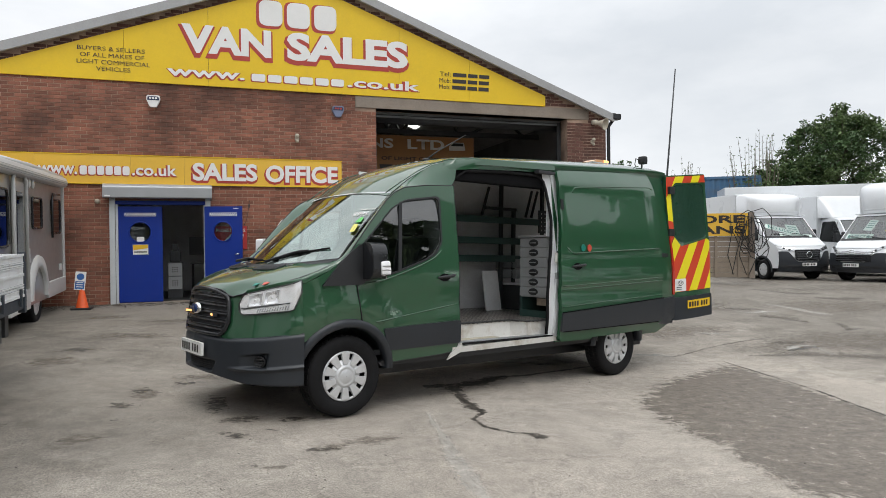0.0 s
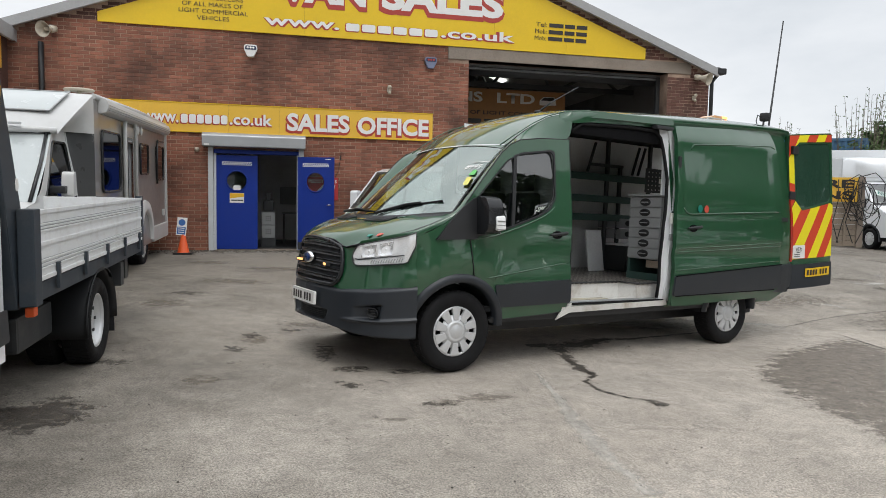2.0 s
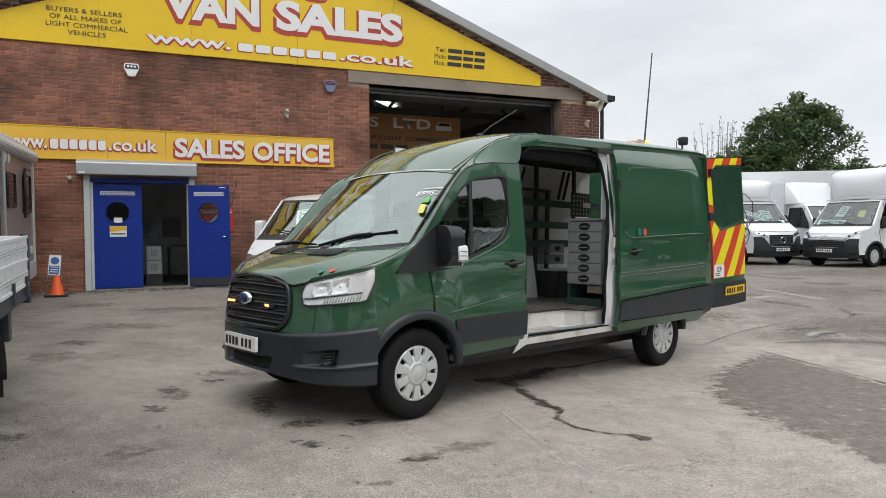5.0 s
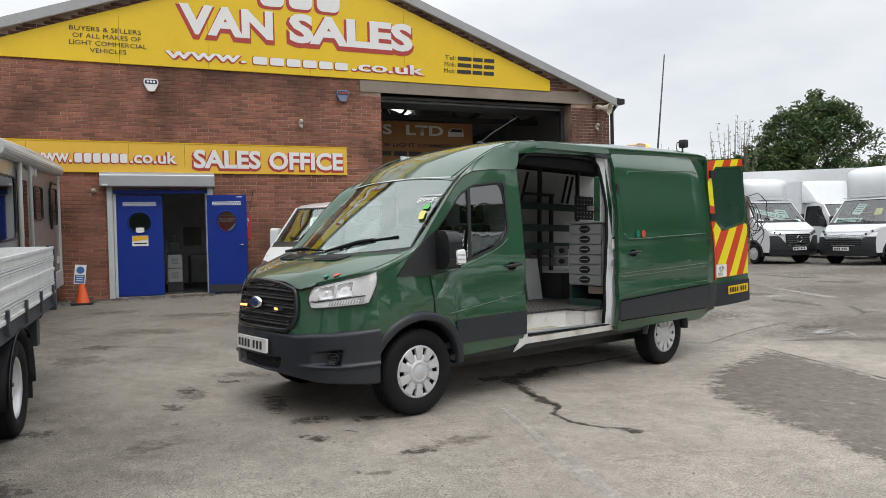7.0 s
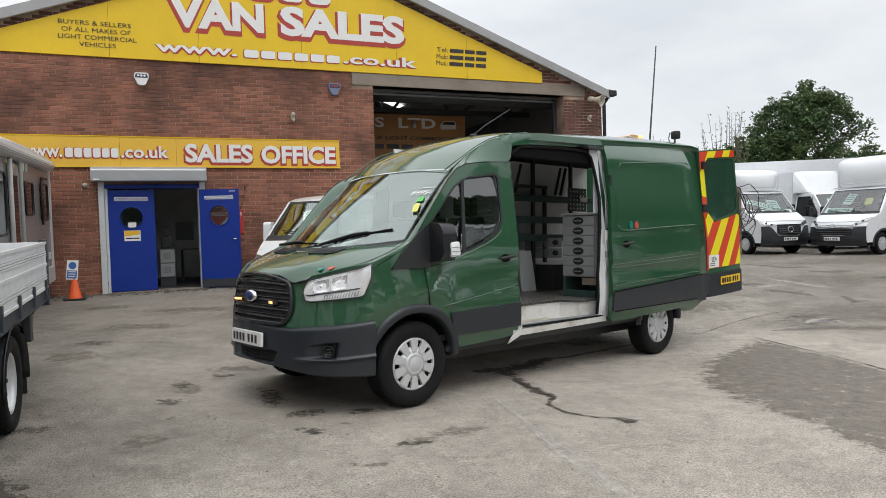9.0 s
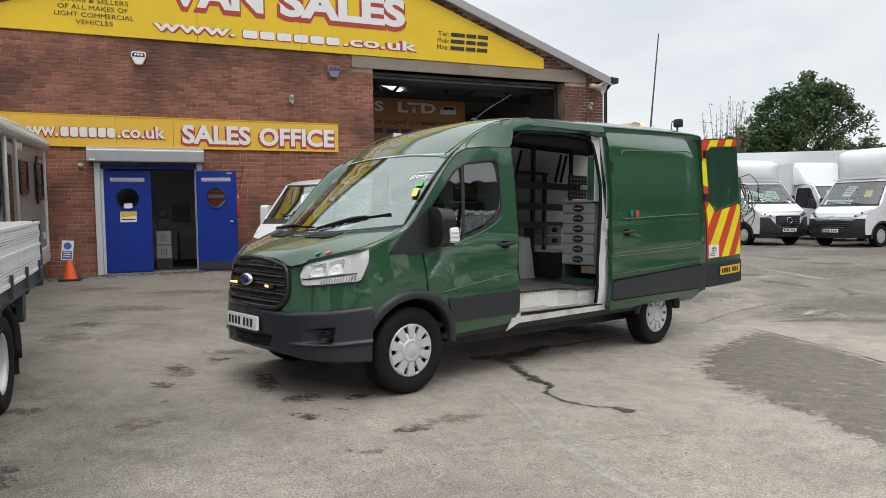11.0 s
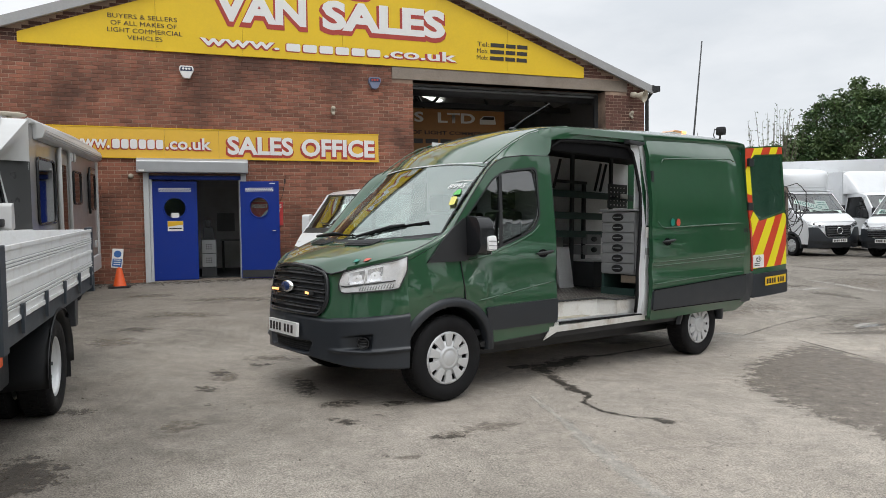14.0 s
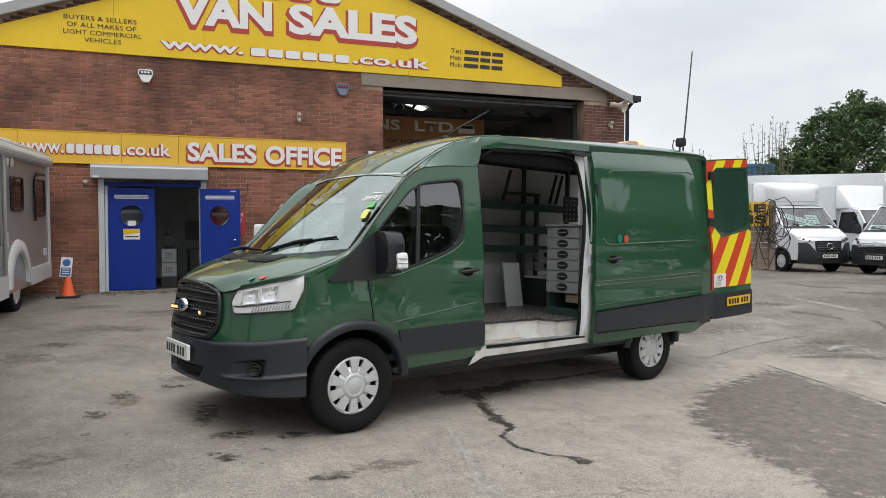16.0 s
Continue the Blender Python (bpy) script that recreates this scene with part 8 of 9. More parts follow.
def build_motorhome():
    """A low-profile coachbuilt motorhome backed up to the wall; y from its tail forwards is negative."""
    g0, g1 = 0.31, 0.12
    m = Matrix.Translation((-0.66, -0.40, g0)) @ Matrix.Rotation(radians(1.9), 4, "X")
    mh = thing("motorhome", m, "white and champagne grey coachbuilt motorhome with a side awning", "motorhome")
    W = -2.28
    G, Wt = M["grey_body"], M["gelcoat"]
    L = -5.15
    side_o = [(0.0, 0.33), (0.0, 2.45), (L, 2.42), (L, 1.10), (-3.9, 0.88), (-3.9, 0.33)]
    for s, x in ((1, 0.0), (-1, W)):
        wins = [rounded([(-0.30, 1.42), (-0.30, 2.02), (-1.02, 2.02), (-1.02, 1.42)], 0.06, 3), rounded([(-1.80, 1.52), (-1.80, 2.0), (-2.45, 2.0), (-2.45, 1.52)], 0.06, 3), rounded([(-3.85, 1.28), (-3.85, 2.06), (-4.85, 2.06), (-4.85, 1.28)], 0.10, 3)]
        f = lambda y, z, x=x: Vector((x, y, z))
        part("side_wall", skin_yz(side_o[:2] + side_o[2:], f, wins, []), G, mh, "champagne grey side wall")
        for i, w in enumerate(wins):
            wob = part("side_window", skin_yz([(p[0], p[1]) for p in w], lambda y, z, x=x, s=s: Vector((x + s * 0.012, y, z)), [], []), M["acrylic"], mh, "dark acrylic window")
            loop = [Vector((x + s * 0.014, p[0], p[1])) for p in w]
            part("window_frame", tube(loop, 0.018, 6, closed=True), M["gloss_black"], wob)
    part("window_backing", box(W + 0.03, -0.03, -4.95, -0.2, 1.2, 2.1), M["interior_dark"], mh)
    part("tail_wall", box(W, 0.0, -0.02, 0.02, 0.33, 2.45, 0.01), Wt, mh)
    part("roof", prism([(0.03, 2.44), (0.03, 2.50), (-2.6, 2.53), (L, 2.47), (L, 2.41)], "x", W, 0.0, 0.012), Wt, mh)
    part("roof_edge", tube([(0.0, 0.02, 2.47), (0.01, -2.5, 2.49), (0.0, L, 2.45)], 0.035, 8), Wt, mh)
    part("corner_trim", box(-0.03, 0.03, -0.03, 0.05, 0.33, 2.47, 0.012), Wt, mh)
    sk = part("side_skirt", box(-0.02, 0.035, -1.45, 0.05, 0.33, 0.60, 0.02), Wt, mh)
    part("side_skirt", box(-0.02, 0.035, -3.9, -2.75, 0.30, 0.62, 0.02), Wt, mh)
    # wheel arch
    rows = []
    for i in range(17):
        a = radians(0 + 180 * i / 16)
        rows.append([(x, -2.1 + r * math.cos(a), 0.40 + r * 1.05 * math.sin(a)) for x, r in ((-0.25, 0.47), (0.045, 0.47), (0.05, 0.52), (0.04, 0.64), (0.0, 0.66))])
    part("wheel_arch", sheet(rows), Wt, mh, "white moulded wheel arch")
    part("arch_recess", box(-0.3, -0.26, -2.6, -1.6, 0.3, 0.9), M["steel_dark"], mh)
    face = Matrix.Rotation(radians(90), 4, "Z")
    for y in (-2.1, -6.15):
        wheel("wheel", mh, Matrix.Translation((-0.13, y, 0.345)) @ face, r=0.345)
        wheel("wheel", mh, Matrix.Translation((W + 0.13, y, 0.345)) @ face @ Matrix.Rotation(math.pi, 4, "Z"), r=0.345)
    # habitation door
    dr = part("entrance_door", box(0.0, 0.03, -3.62, -2.98, 0.62, 2.20, 0.02), G, mh, "entrance door with a tall dark window")
    part("door_window", box(0.03, 0.036, -3.45, -3.12, 1.05, 2.05, 0.003), M["acrylic"], dr)
    loop = [(0.04, -3.66, 0.62), (0.04, -3.66, 2.22), (0.04, -3.58, 2.30), (0.04, -3.02, 2.30), (0.04, -2.94, 2.22), (0.04, -2.94, 0.62)]
    part("door_frame", tube(loop, 0.03, 8), Wt, dr)
    # awning
    aw = part("awning_case", prism(rounded([(0.0, 2.26), (0.10, 2.28), (0.13, 2.36), (0.10, 2.44), (0.0, 2.46)], 0.02, 3), "y", -4.95, -0.12, 0.006), Wt, mh, "white roll-out awning case")
    for z in (2.305, 2.335, 2.365):
        part("awning_groove", box(0.118, 0.126, -4.9, -0.15, z, z + 0.008), M["drawer_grey"], aw)
    for y in (-2.5, -2.75):
        part("awning_bracket", moved(ball((0, 0, 0), 0.05, scale=(0.5, 1, 1.5)), Matrix.Translation((0.04, y, 2.20))), Wt, mh)
    part("awning_hinge", tube([(0.02, -0.35, 2.12), (0.03, -0.95, 2.12), (0.04, -1.08, 2.05), (0.045, -1.15, 1.35)], 0.02, 6), M["gloss_black"], mh)
    part("grab_handle", box(0.0, 0.05, -2.85, -2.78, 1.0, 1.22, 0.012), Wt, mh)
    part("service_hatch", box(0.0, 0.03, -0.42, -0.30, 0.74, 0.86, 0.01), Wt, mh)
    part("roof_disc", moved(revolve([(0.001, 0.055), (0.17, 0.048), (0.19, 0.032), (0.17, 0.014), (0.001, 0.012)], 28, "z"), Matrix.Translation((-0.35, -4.4, 2.56))), M["cream"], mh, "cream flat aerial dome")
    part("aerial_stem", cyl((-0.35, -4.4, 2.46), (-0.35, -4.4, 2.6), 0.03), M["cream"], mh)
    # cab with a smooth streamlined hood above it
    cab = new("motorhome_cab")
    cab.parent = mh
    tagged(cab, "white cab under a smooth roof fairing")
    prof = [(L, 0.36), (L, 2.05), (-5.55, 2.05), (-5.85, 1.98), (-6.75, 1.22), (-7.25, 1.05), (-7.35, 0.75), (-7.35, 0.36)]
    cx = W / 2
    def cw(y, z):
        return 0.99 - 0.12 * smooth(1.2, 2.1, z) - 0.14 * smooth(-6.6, -7.35, y)
    for s in (-1, 1):
        f = lambda y, z, s=s: Vector((cx + s * cw(y, z), y, z))
        win = rounded([(-5.44, 1.16), (-5.47, 1.86), (-5.90, 1.86), (-6.52, 1.22)], 0.05, 4)
        part("cab_side", skin_yz(prof, f, [win], [(-6.15, 0.345, 0.43)]), Wt, cab)
        wp = part("window_pane", skin_yz(win, lambda y, z, s=s: Vector((cx + s * (cw(y, z) - 0.008), y, z)), [], []), M["glass_dark"], cab)
        part("window_seal", tube([f(*p) + Vector((s * 0.004, 0, 0)) for p in win], 0.016, 6, closed=True), M["gloss_black"], wp)
        part("door_mirror", prism(rounded([(-6.22, 1.26), (-6.19, 1.52), (-6.10, 1.54), (-6.07, 1.28)], 0.03, 3), "x", cx + s * 1.06, cx + s * 1.18, 0.025), Wt, cab, "white door mirror")
        part("mirror_arm", box(min(cx + s * 0.95, cx + s * 1.12), max(cx + s * 0.95, cx + s * 1.12), -6.30, -6.15, 1.30, 1.38, 0.02), M["black_plastic"], cab)
    def strip(pts, mm, name, par=cab, label=""):
        rows = [[(cx + k / 6 * cw(y, z), y - 0.16 * (1 - (k / 6) ** 2) * smooth(-5.8, -6.8, y), z + 0.02 * (1 - (k / 6) ** 2)) for k in range(-6, 7)] for y, z in pts]
        part(name, sheet(rows), mm, par, label)
    strip([(-5.85, 1.98), (-6.3, 1.60), (-6.75, 1.22)], M["screen_pale"], "windscreen", cab, "pale opaque windscreen")
    for s in (-1, 1):
        part("screen_border", tube([(cx + s * 0.955 * cw(y, z), y - 0.16 * (1 - 0.955 ** 2) * smooth(-5.8, -6.8, y) - 0.006, z + 0.008) for y, z in ((-5.87, 1.965), (-6.3, 1.60), (-6.75, 1.22))], 0.020, 6), M["gloss_black"], cab)
    part("screen_border", tube([(cx + k / 6 * cw(-5.88, 1.955), -5.90 - 0.004 * (1 - (k / 6) ** 2), 1.955 + 0.02 * (1 - (k / 6) ** 2)) for k in range(-6, 7)], 0.020, 6), M["gloss_black"], cab)
    strip([(-6.75, 1.22), (-7.0, 1.14), (-7.25, 1.05)], Wt, "bonnet")
    strip([(-7.25, 1.05), (-7.35, 0.75), (-7.38, 0.36)], M["grey_plastic"], "front_bumper")
    def fairing(f):
        return L - 0.84 * f, 2.02 + 0.46 * (1 - f ** 1.25) ** 0.9, -W / 2 - 0.20 * f ** 1.6

    # fairing: from the body's roof edge down to the screen head, bulged
    rows = []
    for i in range(10):
        f = i / 9
        y, z, hw = fairing(f)
        rows.append([(cx + k / 10 * hw, y + 0.12 * f * (k / 10) ** 2, z - 0.06 * (k / 10) ** 4 * (0.3 + f)) for k in range(-10, 11)])
    part("roof_fairing", sheet(rows), Wt, cab, "smooth white roof fairing")
    for s_ in (1, -1):
        sl = []
        for i in range(10):
            y, z, hw = fairing(i / 9)
            row = []
            for k in range(7):
                q = (k / 6) ** 2 * smooth(0.0, 0.5, i / 9)
                foot = 1.995
                top = z - 0.06 * (0.3 + i / 9)
                row.append((cx + s_ * (hw * (1 - q) + (cw(y, 2.0) + 0.006) * q), y + 0.12 * i / 9, top + (foot - top) * k / 6))
            sl.append(row)
        part("fairing_side", sheet(sl, flip=s_ < 0), Wt, cab)
    lip = [(cx + k / 10 * (-W / 2 - 0.20), L - 0.84 + 0.12 * (k / 10) ** 2, 1.985) for k in range(-10, 11)]
    part("fairing_lip", tube(lip, 0.035, 8), Wt, cab)
    part("body_front", box(W + 0.01, -0.01, L - 0.012, L + 0.02, 1.9, 2.44, 0.004), Wt, cab)
    pane = []
    for i in range(7):
        y, z, hw = fairing(0.10 + 0.62 * i / 6)
        pane.append([(cx + k / 8 * hw * 0.80, y + 0.12 * (0.1 + 0.1 * i) * (k / 10) ** 2 - 0.01, z + 0.018) for k in range(-8, 9)])
    sky = part("skylight", sheet(pane), M["screen_pale"], cab, "pale skylight in the roof fairing")
    part("skylight_seal", tube(pane[0] + [r[-1] for r in pane[1:]] + pane[-1][::-1][1:] + [r[0] for r in pane[::-1][1:-1]], 0.010, 6, closed=True), M["drawer_grey"], sky)
    # shoulder between the wide body and the cab door
    for s_ in (1, -1):
        edge = lambda z, f, s_=s_: (cx + s_ * ((1 - f) * -cx + f * (cw(L - 0.24, z) + 0.004)), L - 0.24 * f, z)
        for z0, z1, mm in ((0.36, 1.24, Wt), (1.24, 2.0, M["flash_grey"])):
            part("body_shoulder", sheet([[edge(z0 + (z1 - z0) * j / 5, (1 - math.cos(math.pi * k / 8)) / 2) for k in range(9)] for j in range(6)], flip=s_ > 0), mm, cab)
        part("shoulder_trim", tube([edge(0.4 + 1.6 * j / 10, 1.0) for j in range(11)], 0.012, 6), Wt, cab)
    part("cab_inside", box(W + 0.3, -0.3, -6.4, L, 0.5, 1.15), M["interior_dark"], cab)
    part("marker_lamp", box(cx + 0.5, cx + 0.62, -6.02, -5.97, 2.03, 2.055, 0.005), M["pale_frame"], cab)


M["gelcoat"] = mat("aged_white_gelcoat", (0.58, 0.585, 0.58), 0.35, var=0.05, scale=1.2, fine=15, dirt=(0.42, 0.40, 0.37), dirt_amount=0.35, dirt_scale=1.0)
M["acrylic"] = glass("dark_acrylic", (0.35, 0.36, 0.36), 0.15, 0.03, 1.5)
M["flash_grey"] = mat("dark_grey_side_panel", (0.055, 0.055, 0.057), 0.3, var=0.06, coat=0.5)
# opaque pale sheet for the motorhome's windscreen and skylight
M["screen_pale"] = mat("opaque_pale_screen", (0.44, 0.48, 0.48), 0.25, var=0.04, coat=0.8)
build_motorhome()

# ---- other vans ----


NOSES = {
    # z and y of the nose line down the middle of each side, the foot and head of the screen
    "low": dict(z=(0.28, 0.45, 0.70, 0.93, 1.08, 1.19, 1.31, 2.08), y=(-0.66, -0.72, -0.73, -0.70, -0.60, -0.36, -0.12, 0.50), w=2.04, bow=0.24, roof=2.16),
    "tall": dict(z=(0.28, 0.45, 0.72, 1.02, 1.16, 1.30, 1.43, 2.10), y=(-0.68, -0.74, -0.75, -0.72, -0.62, -0.36, -0.10, 0.42), w=2.02, bow=0.24, roof=2.20),
    "small": dict(z=(0.26, 0.42, 0.62, 0.80, 0.98, 1.10, 1.20, 1.80), y=(-0.62, -0.68, -0.69, -0.66, -0.55, -0.32, -0.08, 0.60), w=1.88, bow=0.24, roof=1.86),
}


def cab(t, kind, dark=True, cards=(), back=1.45):
    """A van's cab round the front axle at the origin: x across, y rearwards, z up."""
    N = NOSES[kind]
    h, zs, ys = N["w"] / 2, N["z"], N["y"]
    foot, head, roof = zs[-2], zs[-1], N["roof"]
    W = M["white_paint"]

    def half(y, z):
        return h - 0.13 * smooth(foot - 0.1, roof + 0.1, z) - 0.10 * smooth(0.0, -0.8, y)

    def face(u, z, o=0.0):
        y = float(np.interp(z, zs, ys))
        b = N["bow"] * (1 - 0.25 * smooth(foot, head, z)) * (1 - abs(u) ** 2.4)
        return Vector((u * (half(y, z) + o * 0.3), y - b - o, z + o * 0.4 * smooth(1.0, foot, z)))

    def patch(name, u0, u1, lo, hi, mm, parent, label="", o=0.0, nu=16, nz=6, thick=0.0):
        rows = []
        for j in range(nz + 1):
            row = []
            for i in range(nu + 1):
                u = u0 + (u1 - u0) * i / nu
                a, b = (lo(u) if callable(lo) else lo), (hi(u) if callable(hi) else hi)
                row.append(tuple(face(u, a + (b - a) * j / nz, o)))
            rows.append(row)
        return part(name, sheet(rows, thick=thick) if thick else sheet(rows), mm, parent, label, smooth=not thick)

    # flanks
    prof = [(float(np.interp(z, zs, ys)), z) for z in np.linspace(0.40, head, 16)]
    outline = [(back, 0.40), (back, roof), (ys[-1] + 0.25, roof)] + prof[::-1]
    win = rounded([(back - 0.10, foot - 0.02), (back - 0.14, head - 0.06), (ys[-1] + 0.16, head - 0.06), (0.22, foot + 0.10), (0.20, foot - 0.10), (0.55, foot - 0.06)], 0.05, 3)
    for s in (-1, 1):
        f = lambda y, z, s=s: Vector((s * half(y, z), y, z))
        part("cab_side", skin_yz(outline, f, [win], [(0.0, 0.345, 0.43)]), W, t)
        part("side_window", skin_yz(win, lambda y, z, s=s: Vector((s * (half(y, z) - 0.008), y, z)), [], []), M["far_side"], t, "dark side window")
        part("window_divider", skin_yz([(0.50, foot - 0.04), (0.53, foot - 0.04), (0.56, head - 0.07), (0.53, head - 0.07)], lambda y, z, s=s: Vector((s * (half(y, z) + 0.002), y, z)), [], []), M["black_plastic"], t)
        ring = [(s * (half(y, z) + 0.001), y, z) for y, z in win]
        part("window_seal", tube(ring, 0.012, 5, closed=True), M["black_plastic"], t)
        part("lower_cladding", skin_yz([(back, 0.40), (back, 0.60), (0.47, 0.60), (0.46, 0.40)], lambda y, z, s=s: Vector((s * (half(y, z) + 0.015), y, z)), [], []), M["grey_plastic"], t)
        door = [(0.14, foot - 0.12), (0.24, 0.80), (0.50, 0.52), (back - 0.03, 0.50), (back - 0.04, roof - 0.10)]
        part("door_seam", tube([(s * (half(y, z) + 0.002), y, z) for y, z in door], 0.006, 5), M["steel_dark"], t)
        part("door_handle", prism(rounded([(back - 0.30, foot - 0.24), (back - 0.30, foot - 0.19), (back - 0.10, foot - 0.19), (back - 0.10, foot - 0.24)], 0.015, 2), "x", s * (h - 0.02), s * (h + 0.02), 0.006), M["black_plastic"], t)
        mir = part("door_mirror", prism(rounded([(0.20, foot - 0.06), (0.22, foot + 0.27), (0.36, foot + 0.28), (0.38, foot - 0.04)], 0.04, 3), "x", s * (h + 0.04), s * (h + (0.22 if kind != "small" else 0.17)), 0.03), M["black_plastic"] if kind != "small" else W, t, "door mirror")
        part("mirror_arm", box(min(s * (h - 0.04), s * (h + 0.06)), max(s * (h - 0.04), s * (h + 0.06)), 0.22, 0.36, foot - 0.02, foot + 0.06, 0.01), M["black_plastic"], mir)
        wheel("wheel", t, Matrix.Translation((s * (h - 0.14), 0.0, 0.345)) @ Matrix.Rotation(radians(90 if s > 0 else -90), 4, "Z"), r=0.345)
        rows = []
        for i in range(19):
            a = radians(-10 + 200 * i / 18)
            rows.append([(s * (half(0.45 * math.cos(a), 0.7) + o), r * math.cos(a), 0.345 + r * math.sin(a)) for o, r in ((-0.25, 0.40), (-0.02, 0.405), (0.018, 0.42), (0.018, 0.47), (0.0, 0.485))])
        part("wheel_arch_trim", sheet(rows, flip=s > 0), M["grey_plastic"] if dark else W, t)
    # roof, screen, bonnet and nose
    rows = [[(u / 8 * half(y, z), y, z + 0.05 * (1 - (u / 8) ** 2)) for u in range(-8, 9)] for y, z in ((back, roof), (ys[-1] + 0.25, roof))]
    rows.append([tuple(face(u / 8, head)) for u in range(-8, 9)])
    part("cab_roof", sheet(rows), W, t, smooth=True)
    ws = patch("windscreen", -0.94, 0.94, foot + 0.02, head - 0.01, M["far_screen" if kind != "small" else "windscreen"], t, "raked windscreen", nu=20, nz=8)
    ws.visible_shadow = False
    for s in (-1, 1):
        patch("screen_pillar", s * 0.93, s * 1.0, foot, head, W, t, o=0.003, nu=3)
        patch("screen_border", s * 0.922, s * 0.945, foot + 0.02, head, M["black_plastic"], ws, o=0.004, nu=2)
    patch("screen_border", -0.94, 0.94, head - 0.03, head - 0.005, M["black_plastic"], ws, o=0.005, nz=2)
    patch("scuttle_panel", -0.97, 0.97, foot - 0.035, foot + 0.05, M["black_plastic"], t, o=0.008, nz=3)
    bz = zs[4]
    bonnet = patch("bonnet", -0.97, 0.97, bz - 0.02, foot - 0.03, W, t, o=0.012, nu=20, nz=6)
    patch("nose_panel", -1, 1, 0.60, bz + 0.02, W, t, nu=20)
    patch("nose_shoulder", -1, 1, bz, foot, W, t, o=0.0, nu=20)
    for s, x0 in ((-1, 0.1), (-1, 0.62)):
        a, b = face(s * x0 + (0.5 if x0 > 0.5 else 0.6), foot + 0.03, 0.02), face(s * x0 - 0.05 + (0.1 if x0 < 0.5 else 0), foot + 0.12, 0.025)
        part("wiper", tube([a, a.lerp(b, 0.5) + Vector((0, -0.01, 0.015)), b], 0.010, 5), M["black_plastic"], ws)
    P = M["grey_plastic"] if dark else W
    corner = (lambda u: 0.62 + (0.34 if kind == "tall" else 0.28) * smooth(0.40, 0.75, abs(u))) if kind != "small" else (lambda u: 0.60)
    bp = patch("front_bumper", -1.0, 1.0, 0.29, corner, P, t, "charcoal plastic front bumper" if dark else "", o=0.025, nu=24, nz=6)
    patch("bumper_step", -0.95, 0.95, 0.47, 0.51, M["black_plastic"], bp, o=0.05, nz=2, nu=20)
    patch("lower_intake", -0.6, 0.6, 0.32, 0.41, M["interior_dark"], bp, "black lower intake", o=0.032, nz=2)
    if kind == "tall":
        g0, g1 = 0.66, 1.0
        gr = patch("grille", -0.50, 0.50, lambda u: g0 + 0.05 * abs(u), g1, M["gloss_black"], t, "black barred grille with a chrome badge", o=0.030, nu=12)
        for k in range(4):
            z = g0 + 0.06 + k * 0.075
            part("grille_slat", tube([tuple(face(u / 8 * 0.46, z, 0.045)) for u in range(-8, 9)], 0.014, 6), M["steel_dark"], gr)
        loop = [face(u / 6 * 0.5, g1, 0.035) for u in range(-6, 7)] + [face(0.52 * (1 - 0.1 * k), g1 - k * 0.11, 0.035) for k in (1, 2)] + [face(-u / 6 * 0.44, g0, 0.035) for u in range(-6, 7)] + [face(-0.52 * (1 - 0.1 * k), g1 - k * 0.11, 0.035) for k in (2, 1)]
        part("grille_frame", tube(loop, 0.016, 6, closed=True), M["gloss_black"], gr)
        c = face(0, 0.84, 0.06)
        part("badge_ring", tube([(0.10 * math.cos(a), c.y, c.z + 0.10 * math.sin(a)) for a in np.linspace(0, 2 * math.pi, 25)[:-1]], 0.014, 6, closed=True), M["chrome"], gr, "plain chrome ring badge")
        hl = lambda u: 0.93 + 0.10 * smooth(0.5, 0.95, abs(u))
        hh = lambda u: 1.04 + 0.10 * smooth(0.5, 0.95, abs(u))
        hu = (0.54, 0.97)
    elif kind == "low":
        g0, g1 = 0.64, 0.86
        gr = patch("grille", -0.62, 0.62, g0, lambda u: g1 - 0.03 * abs(u), M["gloss_black"], t, "black mesh grille below a chrome band", o=0.030, nu=12)
        for k in range(3):
            part("grille_slat", tube([tuple(face(u / 8 * 0.58, g0 + 0.05 + k * 0.06, 0.04)) for u in range(-8, 9)], 0.009, 5), M["steel_dark"], gr)
        for dz in (0.0, 0.055):
            part("chrome_band", tube([tuple(face(u / 10 * 0.72, 0.90 + dz + 0.05 * max(0, 1 - abs(u) / 2) - 0.02 * abs(u) / 10, 0.035)) for u in range(-10, 11)], 0.013, 6), M["chrome"], gr)
        hl = lambda u: 0.90 + 0.16 * smooth(0.6, 0.98, abs(u))
        hh = lambda u: 0.97 + 0.22 * smooth(0.58, 0.98, abs(u))
        hu = (0.60, 0.985)
    else:
        g0, g1 = 0.64, 0.80
        gr = patch("grille", -0.5, 0.5, g0, g1, M["gloss_black"], t, "black grille", o=0.02, nu=10)
        part("chrome_band", tube([tuple(face(u / 8 * 0.5, 0.73, 0.035)) for u in range(-8, 9)], 0.014, 6), M["chrome"], gr)
        hl = lambda u: 0.70 + 0.12 * smooth(0.5, 0.95, abs(u))
        hh = lambda u: 0.84 + 0.14 * smooth(0.5, 0.95, abs(u))
        hu = (0.58, 0.985)
    for s in (-1, 1):
        lamp = patch("headlight", s * hu[0], s * hu[1], hl, hh, M["far_lamp"], t, "clear headlight", o=0.018, nu=8, nz=4)
        for k in (0.3, 0.65):
            u = s * (hu[0] + (hu[1] - hu[0]) * k)
            c = face(u, (hl(u) + hh(u)) / 2, 0.022)
            part("reflector", ball(tuple(c), 0.035), M["steel_dark"], lamp)
        patch("fog_recess", s * 0.66, s * 0.86, 0.42, 0.52, M["interior_dark"], bp, o=0.03, nu=4, nz=2)
    fy = face(0, 0.5, 0.06).y
